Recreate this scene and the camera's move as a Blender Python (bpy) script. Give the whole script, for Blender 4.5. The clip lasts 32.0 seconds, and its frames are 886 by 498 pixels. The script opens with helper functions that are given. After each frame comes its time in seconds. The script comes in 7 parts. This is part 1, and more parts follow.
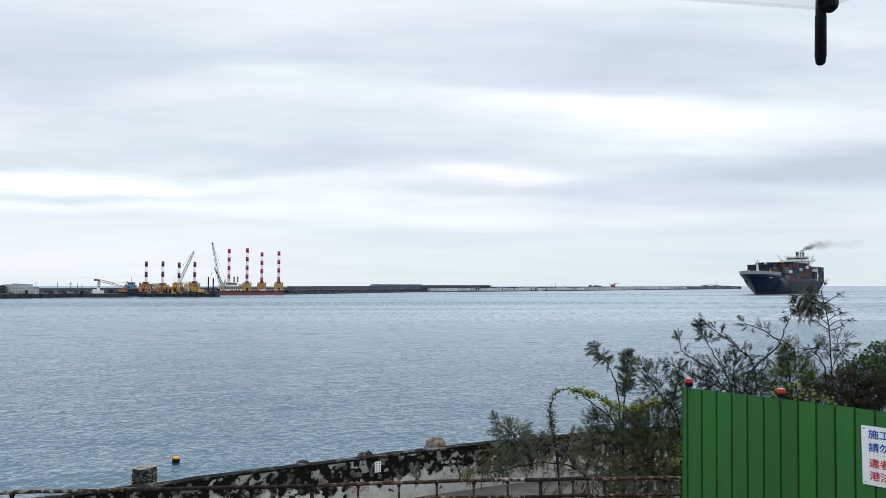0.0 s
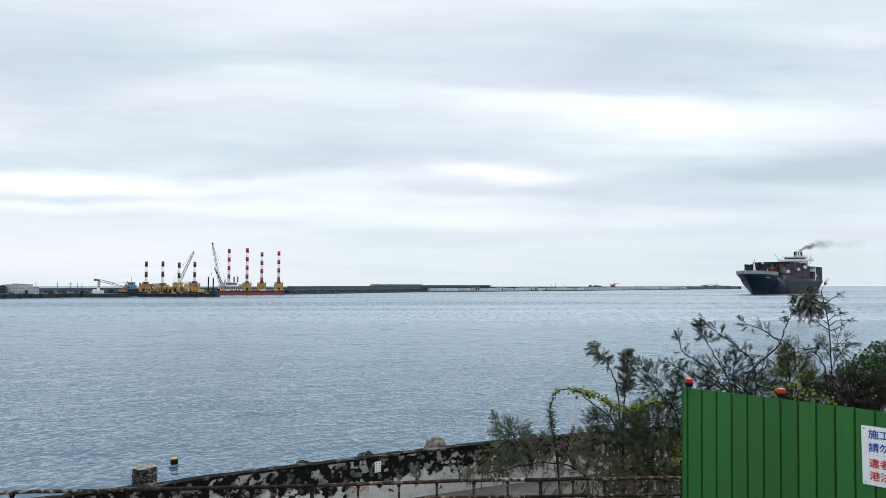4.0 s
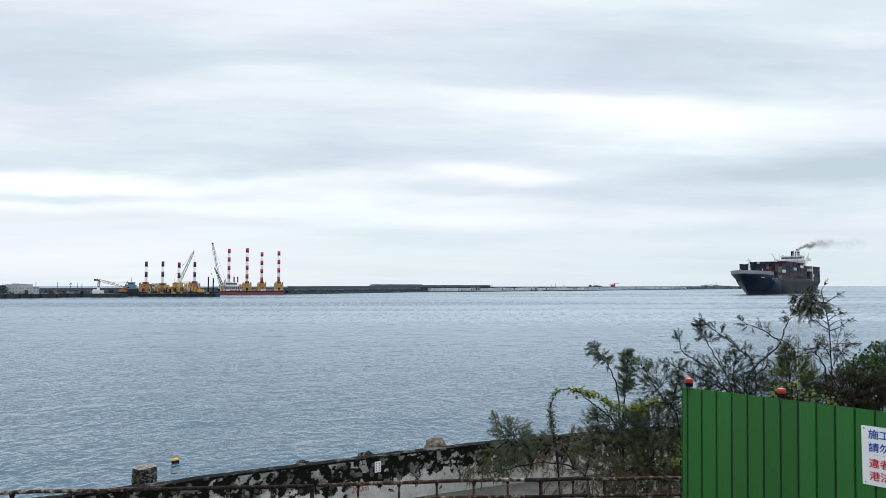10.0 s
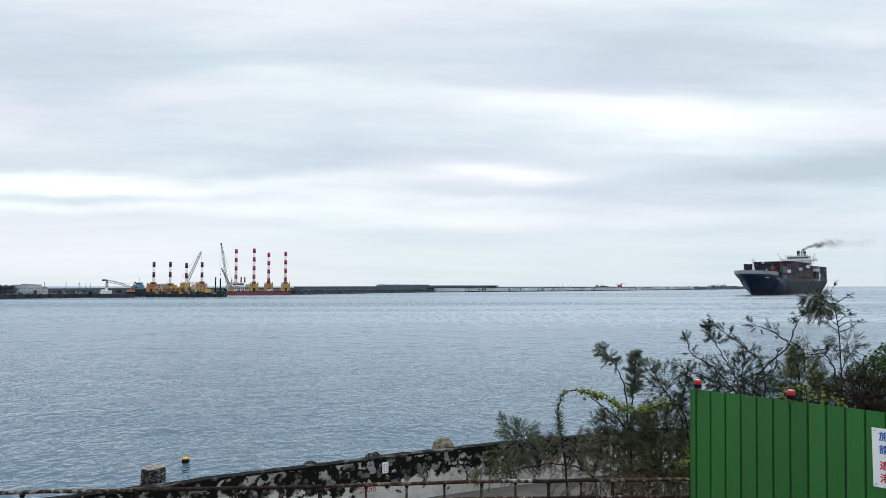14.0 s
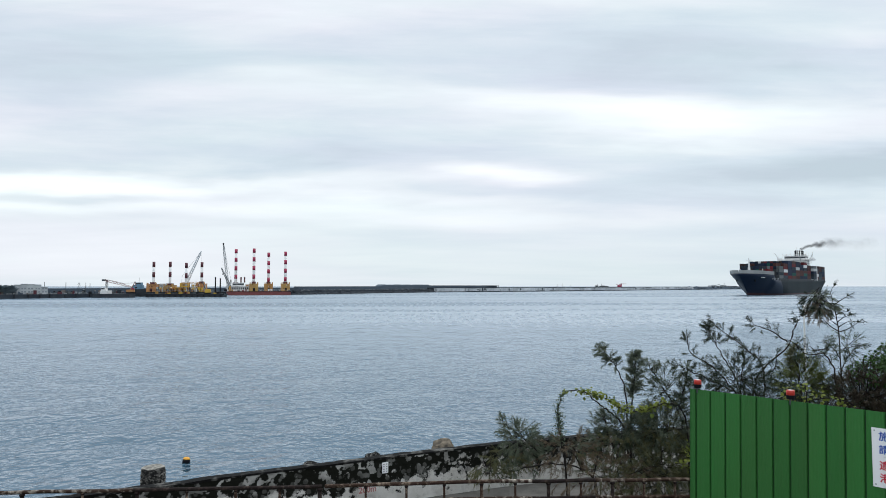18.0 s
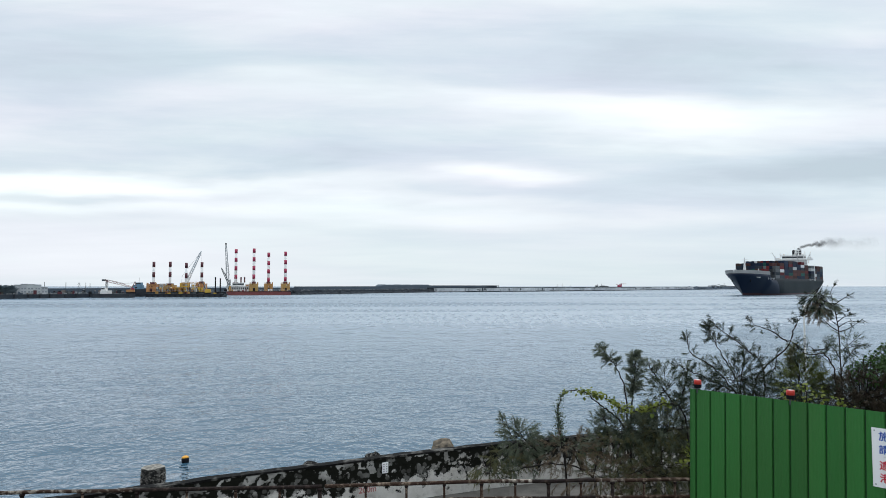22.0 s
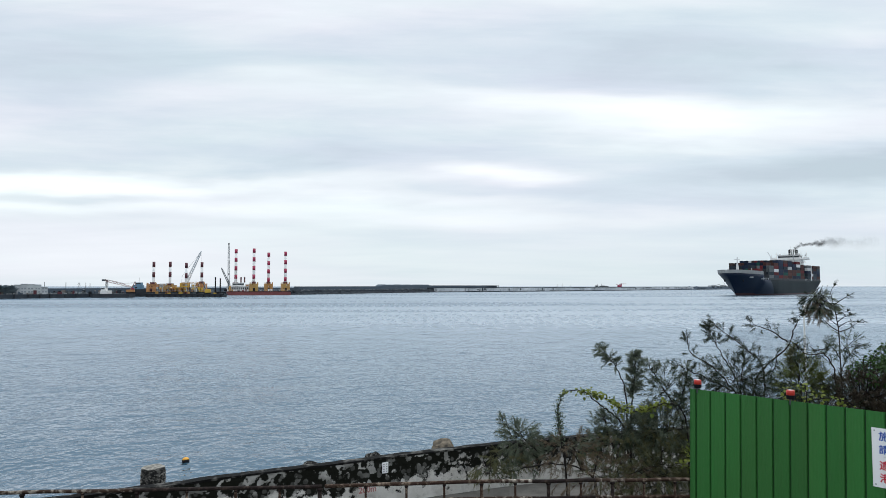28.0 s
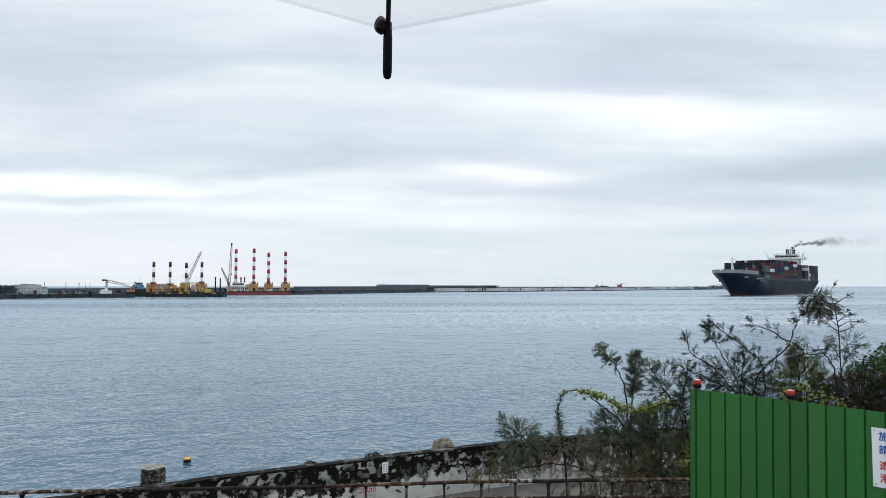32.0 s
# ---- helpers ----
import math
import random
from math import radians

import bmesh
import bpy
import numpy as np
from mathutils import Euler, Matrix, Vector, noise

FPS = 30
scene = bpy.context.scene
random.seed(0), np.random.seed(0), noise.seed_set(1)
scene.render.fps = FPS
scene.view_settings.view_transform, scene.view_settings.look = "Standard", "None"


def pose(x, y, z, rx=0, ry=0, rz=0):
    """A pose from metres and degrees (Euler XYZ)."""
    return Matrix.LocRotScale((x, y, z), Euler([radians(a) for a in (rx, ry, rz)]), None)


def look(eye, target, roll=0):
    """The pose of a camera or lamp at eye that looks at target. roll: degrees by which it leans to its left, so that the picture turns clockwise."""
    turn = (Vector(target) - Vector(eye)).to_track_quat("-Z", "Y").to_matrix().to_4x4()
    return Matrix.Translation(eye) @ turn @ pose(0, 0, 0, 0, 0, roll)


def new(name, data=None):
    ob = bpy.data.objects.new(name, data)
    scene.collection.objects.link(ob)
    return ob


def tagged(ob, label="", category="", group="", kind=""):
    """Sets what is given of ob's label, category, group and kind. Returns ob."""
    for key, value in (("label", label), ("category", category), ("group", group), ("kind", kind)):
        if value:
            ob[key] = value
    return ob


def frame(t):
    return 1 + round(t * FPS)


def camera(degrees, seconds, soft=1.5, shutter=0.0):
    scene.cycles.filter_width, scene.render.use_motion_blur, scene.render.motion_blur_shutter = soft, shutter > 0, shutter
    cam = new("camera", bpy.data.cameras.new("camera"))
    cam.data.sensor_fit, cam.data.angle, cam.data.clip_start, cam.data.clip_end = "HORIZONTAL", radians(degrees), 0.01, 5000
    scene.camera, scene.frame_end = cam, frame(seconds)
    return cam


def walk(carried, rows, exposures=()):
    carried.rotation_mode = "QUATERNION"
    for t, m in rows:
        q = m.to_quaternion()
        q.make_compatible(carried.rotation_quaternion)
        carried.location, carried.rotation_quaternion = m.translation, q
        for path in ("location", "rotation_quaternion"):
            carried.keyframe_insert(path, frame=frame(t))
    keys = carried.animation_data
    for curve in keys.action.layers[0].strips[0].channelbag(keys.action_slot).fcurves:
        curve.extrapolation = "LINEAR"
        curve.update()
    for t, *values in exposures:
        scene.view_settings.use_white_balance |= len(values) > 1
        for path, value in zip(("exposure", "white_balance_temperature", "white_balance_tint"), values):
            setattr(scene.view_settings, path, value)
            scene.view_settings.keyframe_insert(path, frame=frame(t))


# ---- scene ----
cam = camera(66.0, 32.0, soft=0.65)
EYE = 7.8                      # eye height above the sea
TILT = 93.03
walk(cam, [
    (0.0, pose(0, 0, EYE, TILT, 0, 0)),
    (10.5, pose(0, 0, EYE, TILT, 0, 0)),
    (11.0, pose(-0.002, 0, EYE, TILT - 0.03, 0, 0.05)),
    (11.5, pose(-0.014, 0, EYE + 0.01, TILT - 0.05, 0, 0.42)),
    (12.0, pose(-0.018, 0, EYE + 0.012, TILT + 0.02, 0, 0.57)),
    (13.0, pose(-0.018, 0, EYE + 0.012, TILT + 0.02, 0, 0.57)),
    (14.5, pose(-0.016, 0, EYE + 0.012, TILT + 0.02, 0, 0.53)),
    (32.0, pose(-0.016, 0, EYE + 0.012, TILT + 0.02, 0, 0.53)),
], [(0.0, 0.035), (10.5, 0.035), (12.0, 0.0), (32.0, 0.0)])

# ---- world and sun ----
SUN_EL, SUN_AZ = radians(48), radians(25)
world = bpy.data.worlds.new("overcast_sky")
scene.world = world
world.use_nodes = True
wn, wl = world.node_tree.nodes, world.node_tree.links
wn.clear()


def wnode(kind, **sets):
    n = wn.new(kind)
    for k, v in sets.items():
        if k == "op":
            n.operation = v
        elif k == "blend":
            n.blend_type = v
    return n


def wmath(op, a, b=None, c=None):
    n = wnode("ShaderNodeMath", op=op)
    for i, v in enumerate((a, b, c)):
        if v is None:
            continue
        if isinstance(v, (int, float)):
            n.inputs[i].default_value = v
        else:
            wl.new(v, n.inputs[i])
    return n.outputs[0]


out = wnode("ShaderNodeOutputWorld")
bg = wnode("ShaderNodeBackground")
bg.inputs["Strength"].default_value = 1.1
coord = wnode("ShaderNodeTexCoord")
sep = wnode("ShaderNodeSeparateXYZ")
wl.new(coord.outputs["Generated"], sep.inputs[0])
dx, dy, dz = sep.outputs
ahead = wmath("ADD", wmath("ABSOLUTE", dy), 0.06)
sx = wmath("DIVIDE", dx, ahead)
sz = wmath("DIVIDE", wmath("MAXIMUM", dz, 0.0), ahead)
# cloud sheet seen in perspective, long rolls across the view
low = wmath("ADD", wmath("MAXIMUM", dz, 0.0), 0.07)
cmb = wnode("ShaderNodeCombineXYZ")
wl.new(wmath("MULTIPLY", wmath("DIVIDE", dx, low), 0.55), cmb.inputs[0])
wl.new(wmath("DIVIDE", dy, low), cmb.inputs[1])
big = wnode("ShaderNodeTexNoise")
big.inputs["Scale"].default_value, big.inputs["Detail"].default_value, big.inputs["Roughness"].default_value = 0.75, 7, 0.52
big.inputs["Distortion"].default_value = 0.35
wl.new(cmb.outputs[0], big.inputs["Vector"])
# soft warp for the single cloud banks
warp = wnode("ShaderNodeTexNoise")
warp.inputs["Scale"].default_value, warp.inputs["Detail"].default_value = 3.2, 4
cmb2 = wnode("ShaderNodeCombineXYZ")
wl.new(sx, cmb2.inputs[0])
wl.new(wmath("MULTIPLY", sz, 5.0), cmb2.inputs[1])
wl.new(cmb2.outputs[0], warp.inputs["Vector"])
sepw = wnode("ShaderNodeSeparateXYZ")
wl.new(warp.outputs["Color"], sepw.inputs[0])
wx = wmath("ADD", sx, wmath("MULTIPLY", wmath("SUBTRACT", sepw.outputs[0], 0.5), 0.34))
wz = wmath("ADD", sz, wmath("MULTIPLY", wmath("SUBTRACT", sepw.outputs[1], 0.5), 0.075))
# centre across, centre up, half width, half height, brightness
BANKS = [
    (0.305, 0.233, 0.20, 0.032, 0.70), (0.10, 0.262, 0.14, 0.008, 0.16), (0.06, 0.246, 0.12, 0.010, 0.18), (0.06, 0.158, 0.09, 0.012, 0.48), (-0.56, 0.140, 0.30, 0.013, 0.78),
    (-0.25, 0.112, 0.30, 0.014, 0.22), (0.02, 0.094, 0.26, 0.016, 0.20), (-0.20, 0.275, 0.20, 0.030, 0.16),
    (-0.15, 0.395, 0.28, 0.035, 0.18), (0.60, 0.345, 0.16, 0.030, 0.18), (0.55, 0.190, 0.20, 0.016, 0.12),
    (-0.62, 0.103, 0.16, 0.010, 0.30), (-0.50, 0.045, 0.36, 0.06, 0.20), (0.58, 0.02, 0.26, 0.05, -0.08),
    (0.25, 0.320, 0.40, 0.040, -0.22), (0.58, 0.166, 0.20, 0.022, -0.52), (0.22, 0.190, 0.26, 0.014, -0.14), (-0.45, 0.310, 0.24, 0.040, -0.14),
    (-0.42, 0.185, 0.30, 0.026, -0.14), (-0.50, 0.121, 0.13, 0.009, -0.22), (0.15, 0.128, 0.30, 0.012, -0.10),
    (0.05, 0.205, 0.22, 0.022, -0.10), (-0.60, 0.350, 0.14, 0.03, -0.06),
]
fine = wnode("ShaderNodeTexNoise")
fine.inputs["Scale"].default_value, fine.inputs["Detail"].default_value, fine.inputs["Roughness"].default_value = 2.4, 7, 0.57
fine.inputs["Distortion"].default_value = 0.5
cmb3 = wnode("ShaderNodeCombineXYZ")
wl.new(wmath("MULTIPLY", sx, 1.0), cmb3.inputs[0])
wl.new(wmath("MULTIPLY", sz, 6.0), cmb3.inputs[1])
wl.new(cmb3.outputs[0], fine.inputs["Vector"])
# the cloud texture softens into haze near the horizon
soft = wnode("ShaderNodeMapRange")
soft.interpolation_type = "SMOOTHSTEP"
soft.inputs[1].default_value, soft.inputs[2].default_value = 0.02, 0.16
soft.inputs[3].default_value, soft.inputs[4].default_value = 0.25, 1.0
wl.new(sz, soft.inputs[0])
total = wmath("MULTIPLY_ADD", wmath("MULTIPLY", wmath("SUBTRACT", big.outputs["Fac"], 0.5), soft.outputs[0]), 0.9, 0.40)
total = wmath("MULTIPLY_ADD", wmath("MULTIPLY", wmath("SUBTRACT", fine.outputs["Fac"], 0.5), soft.outputs[0]), 0.62, total)
# fine wisps combed out along the horizon
wisp = wnode("ShaderNodeTexNoise")
wisp.inputs["Scale"].default_value, wisp.inputs["Detail"].default_value, wisp.inputs["Roughness"].default_value = 2.1, 8, 0.6
wisp.inputs["Distortion"].default_value = 0.25
cmb4 = wnode("ShaderNodeCombineXYZ")
wl.new(wmath("MULTIPLY", sx, 1.1), cmb4.inputs[0])
wl.new(wmath("MULTIPLY_ADD", sx, 0.5, wmath("MULTIPLY", sz, 15.0)), cmb4.inputs[1])
wl.new(cmb4.outputs[0], wisp.inputs["Vector"])
total = wmath("MULTIPLY_ADD", wmath("MULTIPLY", wmath("SUBTRACT", wisp.outputs["Fac"], 0.5), soft.outputs[0]), 0.34, total)
for bx, bz, rx, rz, gain in BANKS:
    ex = wmath("DIVIDE", wmath("SUBTRACT", wx, bx), rx)
    ez = wmath("DIVIDE", wmath("SUBTRACT", wz, bz), rz)
    r2 = wmath("ADD", wmath("MULTIPLY", ex, ex), wmath("MULTIPLY", ez, ez))
    bell = wmath("EXPONENT", wmath("MULTIPLY", r2, -0.9))
    total = wmath("MULTIPLY_ADD", bell, gain, total)
ramp = wnode("ShaderNodeValToRGB")
els = ramp.color_ramp.elements
els[0].position, els[0].color = 0.0, (0.52, 0.59, 0.66, 1)
els[1].position, els[1].color = 1.0, (1.0, 1.0, 1.0, 1)
for pos, col in ((0.28, (0.642, 0.716, 0.785, 1)), (0.5, (0.775, 0.82, 0.862, 1)), (0.75, (0.90, 0.94, 0.97, 1))):
    e = els.new(pos)
    e.color = col
wl.new(total, ramp.inputs[0])
sky = wnode("ShaderNodeTexSky")
sky.sky_type, sky.sun_disc = "NISHITA", False
sky.sun_elevation, sky.sun_rotation = SUN_EL, SUN_AZ
dim = wnode("ShaderNodeVectorMath", op="SCALE")
dim.inputs["Scale"].default_value = 0.10
wl.new(sky.outputs[0], dim.inputs[0])
cover = wnode("ShaderNodeMix")
cover.data_type = "RGBA"
cover.inputs["Factor"].default_value = 0.94
wl.new(dim.outputs[0], cover.inputs[6])
tint = wnode("ShaderNodeTexNoise")
tint.inputs["Scale"].default_value, tint.inputs["Detail"].default_value = 1.7, 3
wl.new(cmb3.outputs[0], tint.inputs["Vector"])
hue = wnode("ShaderNodeValToRGB")
hue.color_ramp.elements[0].position, hue.color_ramp.elements[0].color = 0.38, (0.955, 1.0, 1.0, 1)
hue.color_ramp.elements[1].position, hue.color_ramp.elements[1].color = 0.62, (1.0, 0.985, 1.02, 1)
wl.new(tint.outputs["Fac"], hue.inputs[0])
shade = wnode("ShaderNodeMix", blend="MULTIPLY")
shade.data_type = "RGBA"
shade.blend_type = "MULTIPLY"
shade.inputs["Factor"].default_value = 1.0
wl.new(ramp.outputs[0], shade.inputs[6])
wl.new(hue.outputs[0], shade.inputs[7])
# faint warmth low over the horizon
warm = wnode("ShaderNodeValToRGB")
warm.color_ramp.elements[0].position, warm.color_ramp.elements[0].color = 0.0, (0.985, 1.0, 1.0, 1)
warm.color_ramp.elements[1].position, warm.color_ramp.elements[1].color = 0.14, (1.0, 1.0, 1.0, 1)
wl.new(sz, warm.inputs[0])
glow = wnode("ShaderNodeMix", blend="MULTIPLY")
glow.data_type = "RGBA"
glow.blend_type = "MULTIPLY"
glow.inputs["Factor"].default_value = 1.0
wl.new(shade.outputs[2], glow.inputs[6])
wl.new(warm.outputs[0], glow.inputs[7])
wl.new(glow.outputs[2], cover.inputs[7])
wl.new(cover.outputs[2], bg.inputs["Color"])
# an overcast sky is brightest overhead
zen = wnode("ShaderNodeMapRange")
zen.interpolation_type = "SMOOTHSTEP"
zen.inputs[1].default_value, zen.inputs[2].default_value = 0.38, 0.95
zen.inputs[3].default_value, zen.inputs[4].default_value = 1.085, 2.4
wl.new(dz, zen.inputs[0])
wl.new(zen.outputs[0], bg.inputs["Strength"])
wl.new(bg.outputs[0], out.inputs["Surface"])

sun = new("sun", bpy.data.lights.new("sun", "SUN"))
sun.data.energy, sun.data.angle, sun.data.color = 0.8, radians(25), (1.0, 0.97, 0.92)
sun.matrix_world = look((60 * math.sin(SUN_AZ), 60 * math.cos(SUN_AZ), 80), (0, 0, 0))

# ---- materials ----


def mat(name, c1, c2=None, rough=0.6, metal=0.0, scale=4.0, bump=0.0, bscale=40.0, rnd=0.0, spec=0.4, stretch=None, sharp=0.0, island=False, bias=0.0):
    """Two colours mixed by noise at two scales, with fine relief; rnd varies the value from piece to piece."""
    m = bpy.data.materials.new(name)
    m.use_nodes = True
    nt = m.node_tree
    b = nt.nodes["Principled BSDF"]
    b.inputs["Roughness"].default_value, b.inputs["Metallic"].default_value = rough, metal
    b.inputs["Specular IOR Level"].default_value = spec if rough < 0.7 else 0.12
    tc = nt.nodes.new("ShaderNodeTexCoord")
    mp = nt.nodes.new("ShaderNodeMapping")
    if stretch:
        mp.inputs["Scale"].default_value = stretch
    nt.links.new(tc.outputs["Object"], mp.inputs[0])
    n1 = nt.nodes.new("ShaderNodeTexNoise")
    n1.inputs["Scale"].default_value, n1.inputs["Detail"].default_value, n1.inputs["Roughness"].default_value = scale, 8, 0.62
    nt.links.new(mp.outputs[0], n1.inputs["Vector"])
    rp = nt.nodes.new("ShaderNodeValToRGB")
    half = 0.22 * (1 - sharp) + 0.01
    rp.color_ramp.elements[0].position, rp.color_ramp.elements[1].position = 0.5 + bias - half, 0.5 + bias + half
    c2 = c2 or tuple(v * 0.72 for v in c1)
    rp.color_ramp.elements[0].color, rp.color_ramp.elements[1].color = (*c1, 1), (*c2, 1)
    nt.links.new(n1.outputs["Fac"], rp.inputs[0])
    col = rp.outputs[0]
    if rnd:
        if island:
            src = nt.nodes.new("ShaderNodeNewGeometry").outputs["Random Per Island"]
        else:
            src = nt.nodes.new("ShaderNodeObjectInfo").outputs["Random"]
        mr = nt.nodes.new("ShaderNodeMapRange")
        mr.inputs[3].default_value, mr.inputs[4].default_value = 1 - rnd, 1 + rnd
        nt.links.new(src, mr.inputs[0])
        hs = nt.nodes.new("ShaderNodeHueSaturation")
        nt.links.new(mr.outputs[0], hs.inputs["Value"])
        nt.links.new(col, hs.inputs["Color"])
        col = hs.outputs[0]
    nt.links.new(col, b.inputs["Base Color"])
    if bump:
        n2 = nt.nodes.new("ShaderNodeTexNoise")
        n2.inputs["Scale"].default_value, n2.inputs["Detail"].default_value = bscale, 5
        nt.links.new(mp.outputs[0], n2.inputs["Vector"])
        bp = nt.nodes.new("ShaderNodeBump")
        bp.inputs["Strength"].default_value, bp.inputs["Distance"].default_value = bump, 0.02
        nt.links.new(n2.outputs["Fac"], bp.inputs["Height"])
        nt.links.new(bp.outputs[0], b.inputs["Normal"])
    return m


def water_material():
    m = bpy.data.materials.new("sea_water")
    m.use_nodes = True
    nt = m.node_tree
    nt.nodes.remove(nt.nodes["Principled BSDF"])
    # light from the body of the water under a gloss that follows the angle of each wavelet
    body = nt.nodes.new("ShaderNodeBsdfDiffuse")
    body.inputs["Color"].default_value = (0.030, 0.076, 0.114, 1)
    gloss = nt.nodes.new("ShaderNodeBsdfGlossy")
    gloss.inputs["Color"].default_value = (0.90, 0.95, 1.0, 1)
    fres = nt.nodes.new("ShaderNodeFresnel")
    fres.inputs["IOR"].default_value = 1.53
    # chop too small to see keeps the grazing gloss below that of a flat mirror, the more so offshore
    share = nt.nodes.new("ShaderNodeMath")
    share.operation = "SMOOTH_MIN"
    share.inputs[2].default_value = 0.10
    both = nt.nodes.new("ShaderNodeMixShader")
    for a, c in ((fres.outputs[0], share.inputs[0]), (share.outputs[0], both.inputs[0]), (body.outputs[0], both.inputs[1]), (gloss.outputs[0], both.inputs[2]), (both.outputs[0], nt.nodes["Material Output"].inputs["Surface"])):
        nt.links.new(a, c)
    tc = nt.nodes.new("ShaderNodeTexCoord")

    def ripple(sxx, syy, rot, scale, detail):
        mp = nt.nodes.new("ShaderNodeMapping")
        mp.vector_type = "TEXTURE"
        mp.inputs["Scale"].default_value = (1 / sxx, 1 / syy, 1)
        mp.inputs["Rotation"].default_value = (0, 0, radians(rot))
        nt.links.new(tc.outputs["Object"], mp.inputs[0])
        n = nt.nodes.new("ShaderNodeTexNoise")
        n.inputs["Scale"].default_value, n.inputs["Detail"].default_value, n.inputs["Roughness"].default_value = scale, detail, 0.6
        n.inputs["Distortion"].default_value = 0.3
        nt.links.new(mp.outputs[0], n.inputs["Vector"])
        return n.outputs["Fac"]

    def bump(h, dist, strength, prev=None):
        bp = nt.nodes.new("ShaderNodeBump")
        bp.inputs["Distance"].default_value, bp.inputs["Strength"].default_value = dist, strength
        nt.links.new(h, bp.inputs["Height"])
        if prev:
            nt.links.new(prev, bp.inputs["Normal"])
        return bp.outputs[0]
    # wind lanes: smoother and rougher stretches of the surface, plainer on the open water
    lane = ripple(0.05, 0.32, 6, 0.06, 3)
    sep = nt.nodes.new("ShaderNodeSeparateXYZ")
    nt.links.new(tc.outputs["Object"], sep.inputs[0])

    def ramp(src, a0, a1, b0, b1):
        r = nt.nodes.new("ShaderNodeMapRange")
        for k, v in enumerate((a0, a1, b0, b1)):
            r.inputs[k + 1].default_value = v
        nt.links.new(src, r.inputs[0])
        return r.outputs[0]

    nt.links.new(ramp(sep.outputs[1], 50, 280, 0.62, 0.42), share.inputs[1])
    strength = nt.nodes.new("ShaderNodeMix")
    nt.links.new(ramp(sep.outputs[1], 45, 160, 0.0, 1.0), strength.inputs[0])
    nt.links.new(ramp(lane, 0.42, 0.57, 0.80, 1.05), strength.inputs[2])
    nt.links.new(ramp(lane, 0.42, 0.58, 0.24, 0.50), strength.inputs[3])
    n = bump(ripple(0.5, 1, 12, 0.14, 1), 0.40, 1.0)
    n = bump(ripple(0.7, 1, 16, 0.48, 1), 0.14, 1.0, n)
    # short-crested wavelets from two quarters
    for sxx, syy, rot, scale, height in ((1.2, 1.1, 24, 0.9, 0.16), (1.4, 1.3, 44, 1.4, 0.13), (1.4, 1.2, -30, 2.1, 0.06)):
        n = bump(ripple(sxx, syy, rot, scale, 1), height, 1.0, n)
        nt.links.new(strength.outputs[0], n.node.inputs["Strength"])
    # on open water only the crests show, drawn out along the line of sight
    n = bump(ripple(1.0, 0.55, 0, 0.9, 1), 0.16, 1.0, n)
    nt.links.new(ramp(sep.outputs[1], 28, 70, 0.0, 1.0), n.node.inputs["Strength"])
    n = bump(ripple(0.9, 0.40, 0, 0.55, 1), 0.8, 1.0, n)
    nt.links.new(ramp(sep.outputs[1], 60, 170, 0.0, 1.0), n.node.inputs["Strength"])
    for node in (body, gloss, fres):
        nt.links.new(n, node.inputs["Normal"])
    # open water beyond the lee of the wall is choppier, patch by patch

    def total(op, a, c):
        m2 = nt.nodes.new("ShaderNodeMath")
        m2.operation = op
        nt.links.new(a, m2.inputs[0])
        nt.links.new(c, m2.inputs[1])
        return m2.outputs[0]

    far = ramp(sep.outputs[1], 45, 200, 0.0, 1.0)
    patch = total("ADD", ramp(ripple(0.7, 0.10, 0, 1.0, 2), 0.36, 0.64, 0.13, 0.27), ramp(lane, 0.40, 0.60, -0.06, 0.07))
    rough = total("ADD", ramp(lane, 0.35, 0.65, 0.08, 0.13), total("MULTIPLY", far, patch))
    nt.links.new(rough, gloss.inputs["Roughness"])
    return m


WATER = water_material()
PATH = mat("cement_path", (0.145, 0.138, 0.125), (0.07, 0.066, 0.06), 0.92, 0, 2.6, 0.7, 45)
FAR_CONCRETE = mat("pale_caisson_concrete", (0.62, 0.64, 0.65), (0.30, 0.32, 0.34), 0.9, 0, 0.35, 0.2, 2, 0.22, stretch=(1, 1, 0.5))
FAR_QUAY = mat("dark_quay_face", (0.022, 0.028, 0.036), (0.05, 0.058, 0.066), 0.9, 0, 0.2, 0.3, 2)
ARMOUR = mat("armour_rock", (0.028, 0.034, 0.042), (0.062, 0.07, 0.078), 0.9, 0, 0.5, 0.4, 3, 0.35, island=True)
# blue-grey lightened in the colour itself to stand for distance haze
FAR_WALL = mat("hazed_blue_grey_wall", (0.066, 0.088, 0.114), (0.095, 0.115, 0.137), 0.9, 0, 0.1)
LIGHT_RUBBLE = mat("pale_rubble", (0.12, 0.135, 0.145), (0.20, 0.21, 0.22), 0.9, 0, 0.4, 0.3, 3, 0.3, island=True)
PAINT_WHITE = mat("white_paint", (0.80, 0.80, 0.78), (0.62, 0.62, 0.60), 0.5, 0, 0.5)
PAINT_GREY = mat("light_grey_paint", (0.48, 0.50, 0.51), (0.38, 0.40, 0.41), 0.55, 0, 0.3)
PAINT_RED = mat("signal_red_paint", (0.38, 0.035, 0.085), (0.30, 0.03, 0.07), 0.5, 0, 0.5)
PAINT_MAROON = mat("dark_maroon_paint", (0.10, 0.02, 0.03), (0.07, 0.02, 0.025), 0.5, 0, 0.5)
PAINT_OCHRE = mat("ochre_machine_paint", (0.48, 0.29, 0.09), (0.32, 0.18, 0.06), 0.55, 0, 0.4)
PAINT_ORANGE = mat("orange_machine_paint", (0.52, 0.25, 0.09), (0.34, 0.16, 0.07), 0.55, 0, 0.4)
